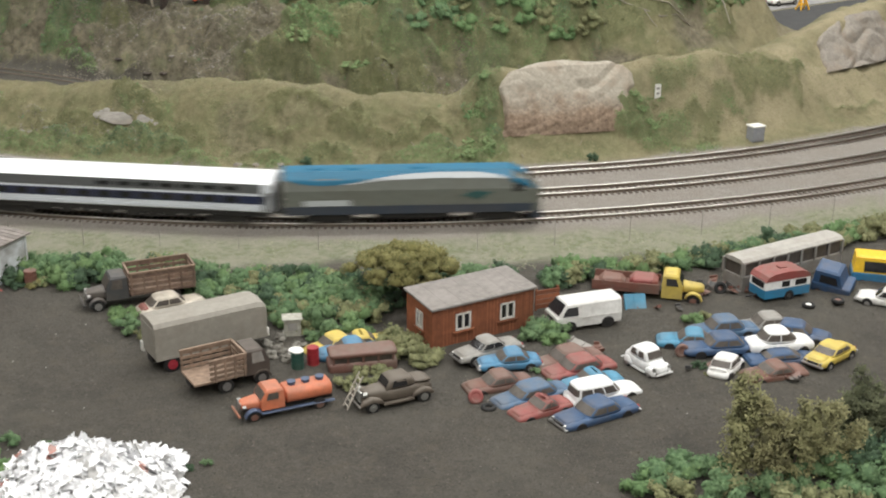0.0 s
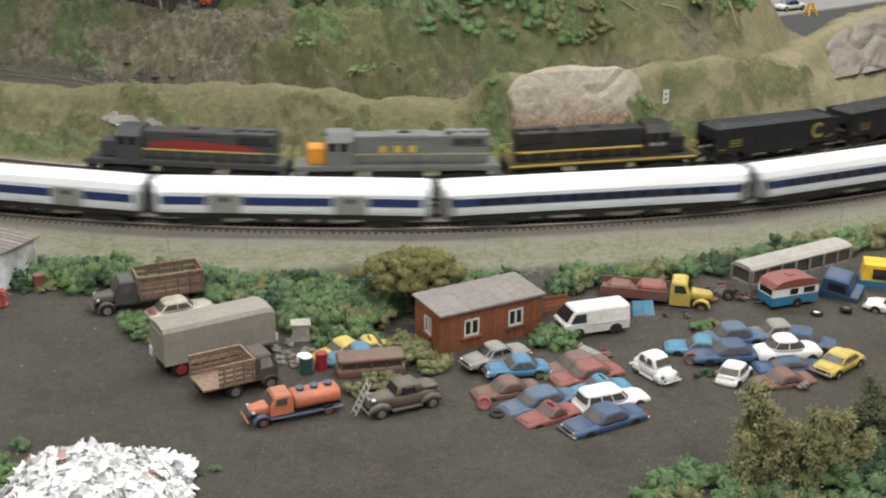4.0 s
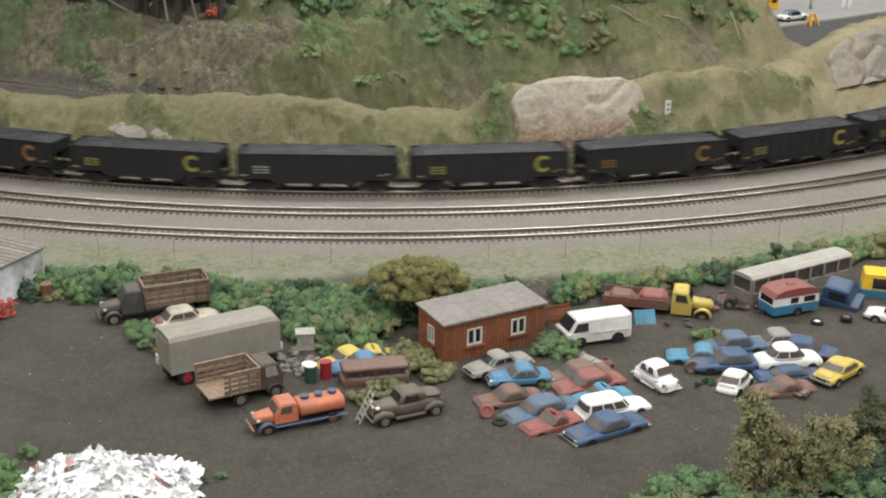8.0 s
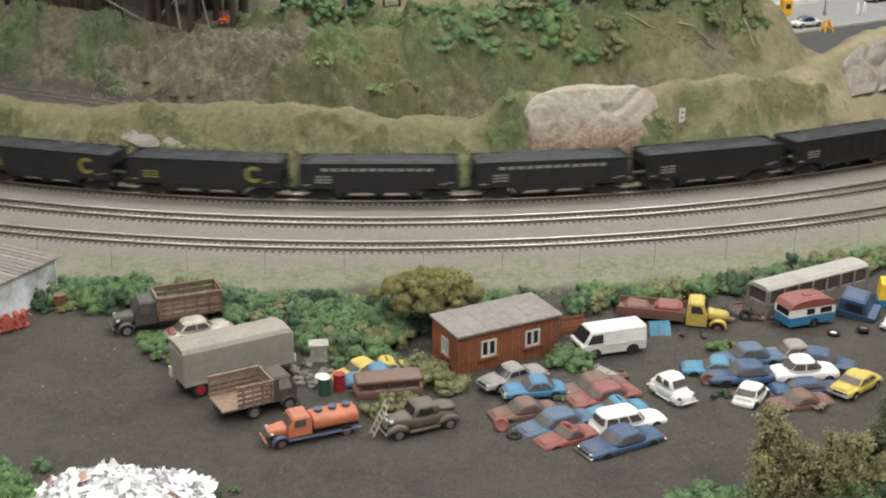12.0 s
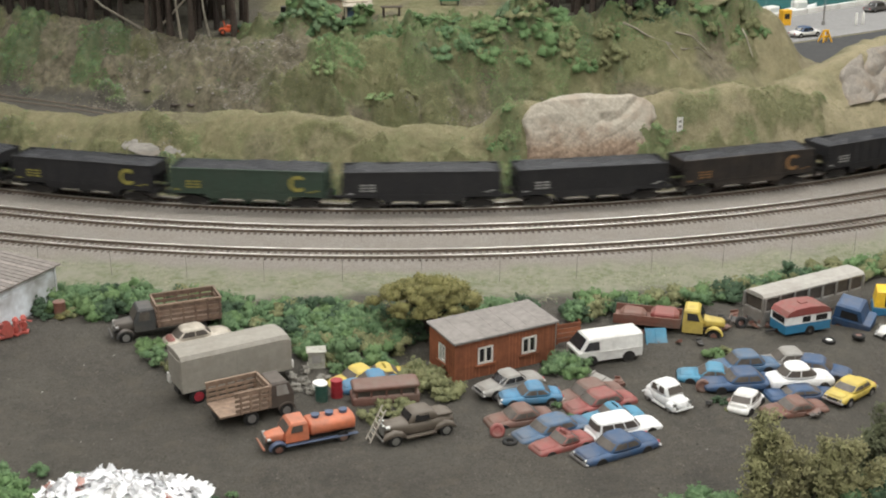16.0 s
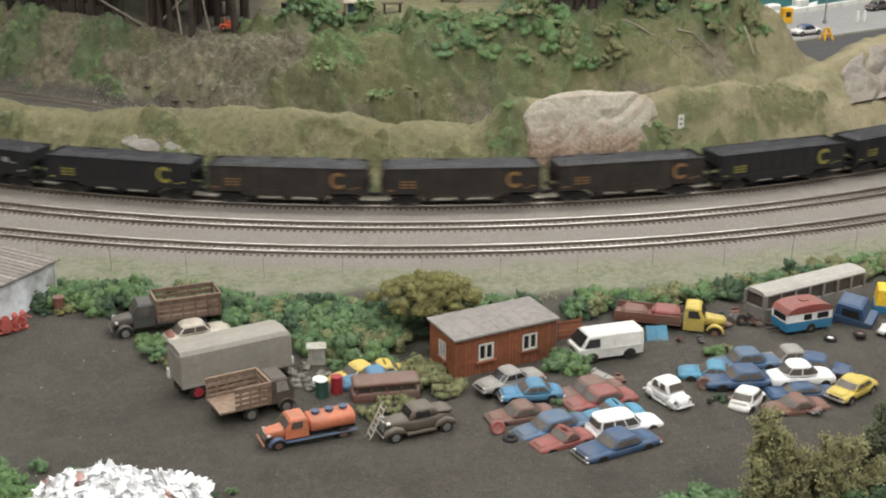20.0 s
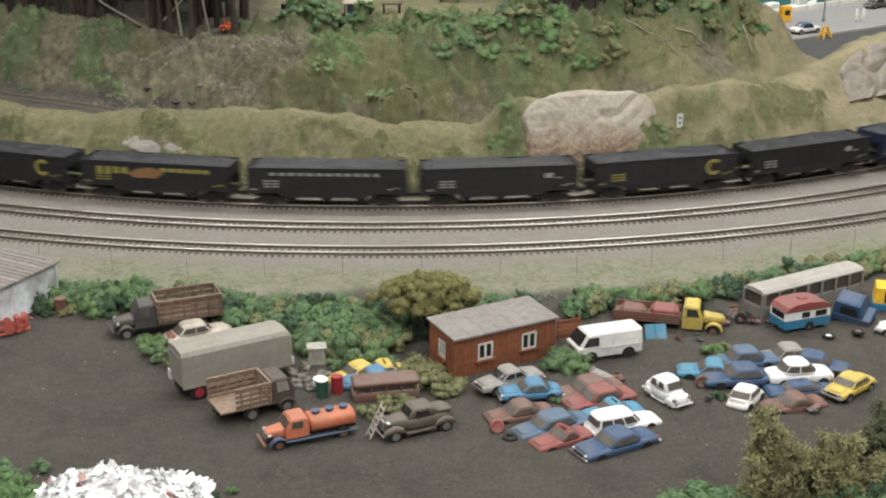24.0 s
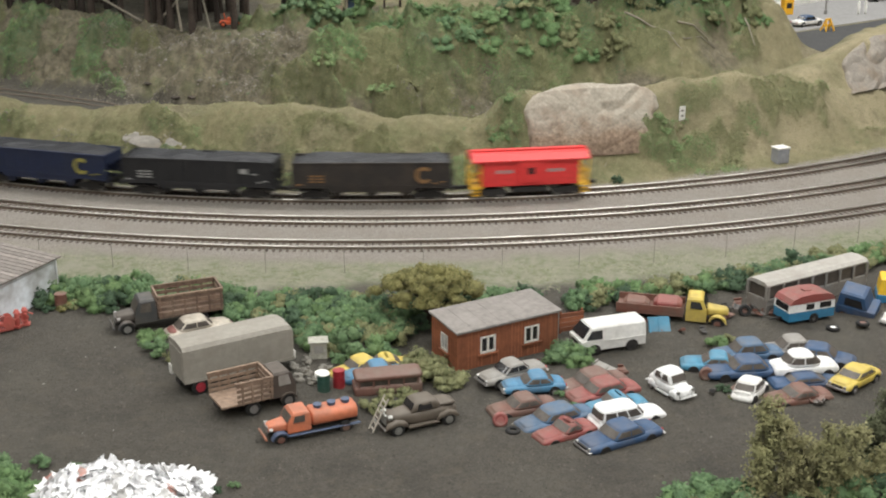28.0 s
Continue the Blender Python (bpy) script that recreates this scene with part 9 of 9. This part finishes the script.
# ---- cabin in the clearing ----
def cabin():
    z = ground_z(-0.125, 0.56)
    c = thing("cabin", "small weathered cabin with porch in the clearing", "cabin", pose(-0.130, 0.565, z - 0.001, 0, 0, 8))
    pink, tan = matte("cabin_boards", (0.42, 0.32, 0.25), 0.9, 0, 0.25, 200, 0.3), matte("cabin_pale", (0.45, 0.40, 0.31), 0.9, 0, 0.2, 200, 0.3)
    roof = matte("cabin_roof", (0.40, 0.36, 0.29), 0.9, 0, 0.2, 200, 0.3)
    for k in range(9):
        part("board", box(-3.6, -0.4, -1.6, 1.6, 0.3 * k, 0.3 * k + 0.28), pink, c)
    part("corner_post", box(-2.9, -2.6, -1.68, -1.5, 0, 2.7), P["rust"], c)
    part("roof", prism(bmesh.new(), [(-4.0, 2.7), (0.0, 2.7), (-2.0, 3.9)], -2.0, 2.0), roof, c)
    for k in range(8):
        part("board", box(0.0, 2.6, -1.2, 1.6, 0.3 * k, 0.3 * k + 0.28), tan, c)
    part("porch_roof", loft(bmesh.new(), [[(-0.3, -2.3, 1.9), (3.1, -2.3, 1.9), (3.1, 1.8, 2.7), (-0.3, 1.8, 2.7)], [(-0.3, -2.3, 2.0), (3.1, -2.3, 2.0), (3.1, 1.8, 2.8), (-0.3, 1.8, 2.8)]]), roof, c)
    part("door", box(0.25, 0.95, -1.26, -1.18, 0.05, 1.8), paint("cabin_door_blue", (0.05, 0.10, 0.20), 0.2), c)
    part("window", box(1.5, 2.2, -1.26, -1.18, 0.8, 1.6), P["rust"], c)
    for x in (0.0, 2.9):
        part("porch_post", box(x - 0.06, x + 0.06, -2.2, -2.08, 0, 1.92), tan, c)
    t = thing("picnic_table", "dark picnic table near the cabin", "table", pose(-0.068, 0.555, ground_z(-0.068, 0.555), 0, 0, 10))
    part("tabletop", box(-1.2, 1.2, -0.5, 0.5, 0.95, 1.05), M_BARK, t)
    for x in (-0.9, 0.9):
        part("leg", box(x - 0.08, x + 0.08, -0.4, 0.4, 0, 0.95), M_BARK, t)
    drum("black barrel near the cabin", M_BLACK, -0.205, 0.56, 1.4, 0.7).location.z = ground_z(-0.205, 0.56)


cabin()


def logging_machine():
    m = thing("log_skidder", "small orange machine at the forest's edge", "machine", pose(-0.268, 0.478, ground_z(-0.268, 0.478), 0, 0, 5))
    o = paint("skidder_orange", (0.60, 0.10, 0.03), 0.2)
    m.scale = (0.8, 0.8, 0.75)
    part("body", box(-1.3, 1.0, -0.6, 0.6, 0.3, 0.85, bev=0.1), o, m)
    part("seat", box(-0.3, 0.3, -0.35, 0.35, 0.85, 1.3, bev=0.08), o, m)
    part("blade", box(1.1, 1.35, -0.8, 0.8, 0.1, 0.7), o, m)
    part("post", cyl(bmesh.new(), (-0.5, 0, 0.8), (-0.7, 0, 1.9), 0.07, 6), o, m)
    for s in (-1, 1):
        for x in (-0.8, 0.6):
            wheel(m, x, s * 0.8, 0.4, 0.25, o)


logging_machine()
gb = thing("garden_bench", "green bench in the clearing", "bench", pose(0.008, 0.61, ground_z(0.008, 0.61), 0, 0, 5))
part("seat", box(-1.2, 1.2, -0.3, 0.3, 0.5, 0.62), paint("bench_green", (0.02, 0.14, 0.06), 0.2), gb)
part("backrest", box(-1.2, 1.2, 0.25, 0.35, 0.6, 1.3), paint("bench_green_back", (0.02, 0.14, 0.06), 0.2), gb)
for gx in (-1.0, 1.0):
    part("leg", box(gx - 0.06, gx + 0.06, -0.28, 0.28, 0, 0.5), M_BLACK, gb)

# ---- lineside things ----
def relay_box():
    r = thing("relay_box", "grey lineside relay box with white top", "relay box", pose(0.380, 0.283, ground_z(0.380, 0.283) - 0.0005, 0, 0, 24))
    grey = matte("relay_grey", (0.30, 0.31, 0.33), 0.6, 0, 0.12, 200, 0.2)
    part("cabinet_body", box(-0.68, 0.68, -0.55, 0.55, 0.0, 1.45, bev=0.03), grey, r)
    part("top", box(-0.75, 0.75, -0.62, 0.62, 1.45, 1.6, bev=0.03), M_WHITE, r, "white sheet top")
    part("door", box(-0.55, 0.55, -0.575, -0.55, 0.15, 1.35), grey, r)
    s = thing("lineside_sign", "small white lineside plate on a post", "sign", pose(0.2665, 0.287, ground_z(0.2665, 0.287) - 0.001, 0, 0, 18))
    part("post", box(-0.06, 0.06, -0.06, 0.06, -0.4, 0.6), M_STEEL, s)
    pl = part("plate", box(-0.33, 0.33, -0.1, -0.06, -0.1, 1.35, bev=0.03), M_WHITE, s)
    for z in (0.3, 0.8):
        part("mark", box(-0.15, 0.15, -0.115, -0.1, z, z + 0.22), P["silver_grey"], pl)


relay_box()

# ---- harbour road beyond the hill ----
M_ASPHALT = matte("asphalt", (0.055, 0.055, 0.056), 0.9, 0, 0.3, 300, 0.3, (0.09, 0.088, 0.084))
M_QUAY = matte("concrete", (0.27, 0.265, 0.26), 0.9, 0, 0.15, 150, 0.25, (0.19, 0.185, 0.18))


def sheet(name, corners, z, t, material, label, cat):
    bm = loft(bmesh.new(), [[(x, y, z - t) for x, y in corners], [(x, y, z) for x, y in corners]])
    return tagged(part(name, bm, material, None, scale=1), label, cat, kind="structure")


sheet("pavement", ((0.47, 0.72), (0.95, 1.05), (0.95, 1.295), (0.566, 0.99), (0.46, 0.905)), ROAD_Z + 0.001, 0.03, M_QUAY, "pale concrete quay beside the water", "pavement")
sheet("road", ((0.42, 0.60), (0.60, 0.60), (0.95, 0.86), (0.95, 1.04), (0.475, 0.715)), ROAD_Z + 0.0008, 0.02, M_ASPHALT, "dark asphalt harbour road", "road")
mw, tw, bw = nodes_of("harbour_water")
tw.links.new(mix(tw, ramp(tw, noise_node(tw, 90, 3), 0, 1, 0.3, 0.7), (0.015, 0.13, 0.14), (0.03, 0.20, 0.20)), bw.inputs["Base Color"])
bw.inputs["Roughness"].default_value = 0.15
bump(tw, bw, noise_node(tw, 160, 2), 0.25, 0.001)
sheet("water", ((0.40, 0.93), (0.566, 0.992), (0.94, 1.287), (1.0, 1.6), (0.3, 1.6)), 0.052, 0.02, mw, "teal rippled harbour water", "water")
kerb = thing("quay_kerb", "white kerb along the quay", "kerb", kind="structure")
for k in range(12):
    a, b = k / 12, (k + 0.94) / 12
    p, q = Vector((0.50, 0.938, 0)).lerp(Vector((0.93, 1.279, 0)), a), Vector((0.50, 0.938, 0)).lerp(Vector((0.93, 1.279, 0)), b)
    bm = bmesh.new()
    n = Vector((q.y - p.y, p.x - q.x, 0)).normalized() * 0.004
    loft(bm, [[tuple(v + Vector((0, 0, z))) for v in (p - n, q - n, q + n, p + n)] for z in (ROAD_Z, ROAD_Z + 0.009)])
    part("kerb_stone", bm, M_WHITE, kerb, scale=1)


def boat(x, y, deg, label, col):
    b = thing("moored_boat", label, "boat", pose(x, y, 0.050, 0, 0, deg), "moored boats")
    part("hull", shell([(-3.4, 0.9, 0.0, 1.3), (-3.0, 1.15, -0.1, 1.35), (1.0, 1.15, -0.1, 1.45), (2.8, 0.6, 0.2, 1.6), (3.7, 0.08, 0.9, 1.75)], 14, 3), col, b, smooth=True)
    part("cabin", box(-1.6, 0.8, -0.75, 0.75, 1.3, 2.4, bev=0.2), M_WHITE, b)
    part("windshield", box(0.8, 0.95, -0.65, 0.65, 1.7, 2.3), M_GLASS, b)
    part("mast", cyl(bmesh.new(), (-1.8, 0, 1.4), (-1.8, 0, 5.2), 0.06, 6), M_STEEL, b)


boat(0.555, 1.035, 40, "white motor boat moored at the quay", P["bright_white"])
boat(0.515, 1.06, 20, "grey fishing boat moored at the quay", P["silver_grey"])
boat(0.50, 1.02, 60, "white dinghy beside the quay", P["bright_white"])
boat(0.62, 1.10, 36, "white launch moored at the quay", P["bright_white"])


def on_road(x, y, deg):
    return pose(x, y, ROAD_Z + 0.001, 0, 0, deg)


old_car("silver blue car parked on the quay", P["van_white"], on_road(0.545, 0.800, 28), L=4.6, H=1.4, roof_mat=P["navy"])
old_car("dark car parked on the quay", P["charcoal"], on_road(0.735, 1.05, 36), L=4.8, H=1.5)
tr = thing("barrier_trestle", "yellow A-frame barrier on the road", "barrier", on_road(0.5635, 0.757, 25))
yel = paint("barrier_yellow", (0.80, 0.42, 0.02), 0.1)
for s in (-1, 1):
    for gx in (-0.45, 0.45):
        part("leg", cyl(bmesh.new(), (gx * 1.5, s * 0.5, 0), (gx * 0.6, 0, 1.5), 0.11, 6), yel, tr)
part("beam", box(-0.62, 0.62, -0.12, 0.12, 0.55, 0.8), yel, tr)
part("beam", box(-0.42, 0.42, -0.10, 0.10, 1.3, 1.55), yel, tr)
ub = thing("yellow_cabinet", "yellow service cabinet on the quay", "cabinet", on_road(0.5415, 0.905, 20))
part("cabinet_body", box(-0.75, 0.75, -0.5, 0.5, 0, 2.1, bev=0.05), yel, ub)
part("sign_plate", box(-0.4, 0.4, -0.53, -0.5, 0.9, 1.6), M_BLACK, ub)
lp = thing("street_lamp", "grey lamp post on the quay", "street lamp", on_road(0.603, 0.905, 0))
part("pole", cyl(bmesh.new(), (0, 0, 0), (0, 0, 6.5), 0.13, 8, 0.08), M_STEEL, lp)
part("base", cyl(bmesh.new(), (0, 0, 0), (0, 0, 0.6), 0.25, 8), M_STEEL, lp)
part("lamp_head", box(-0.2, 1.1, -0.15, 0.15, 6.4, 6.6), M_STEEL, lp)
for gx, gy in ((0.655, 0.905), (0.668, 0.912)):
    bm = shell([(-0.14, 0.16, 0, 0.85), (0.14, 0.16, 0, 0.85)], 10, 3)
    bmesh.ops.create_icosphere(bm, subdivisions=2, radius=0.16, matrix=Matrix.Translation((0, 0, 1.6)))
    cyl(bm, (0, 0, 0.8), (0, 0, 1.5), 0.24, 8, 0.14)
    tagged(part("figurine", bm, M_WHITE, None), "plain white painted model figurine", "figurine", "figurines").matrix_basis = on_road(gx, gy, 0)
old_car("dark car beside the boats", P["navy"], on_road(0.487, 0.955, 30), L=4.4, H=1.4)


# ---- what moves ----
# the coal train eases a little as it runs: metres off an even pace of 0.2534 m/s
EASE = ((0, 1, 3, 5.6, 7, 8, 9, 10, 12, 15, 18, 20, 24, 28), (0.015, 0.011, 0.002, -0.007, -0.016, -0.014, -0.0125, -0.011, -0.006, -0.004, -0.002, -0.0055, -0.008, -0.005))


def motions():
    """The coal train runs to the left on the inner loop, the express to the right on the front loop, where it halts out of sight."""
    times = [k * 0.5 for k in range(57)]
    ease = np.interp(times, *EASE)
    ease = np.convolve(np.pad(ease, 2, mode="edge"), (0.1, 0.2, 0.4, 0.2, 0.1), "valid")
    for ob, s0 in FREIGHT:
        walk(ob, [(t, arc_pose(s0 - 0.2534 * t + float(e), RB - 0.0006)) for t, e in zip(times, ease)])
    for ob, s0 in EXPRESS:
        rows = []
        for t in times:
            run = 0.4066 * t if t < 9 else 0.4066 * (9 + 2.0 * (1 - math.exp(-(t - 9) / 2.0)))
            rows.append((t, arc_pose(s0 + 0.002 + run, RF - 0.0018)))
        walk(ob, rows)


motions()
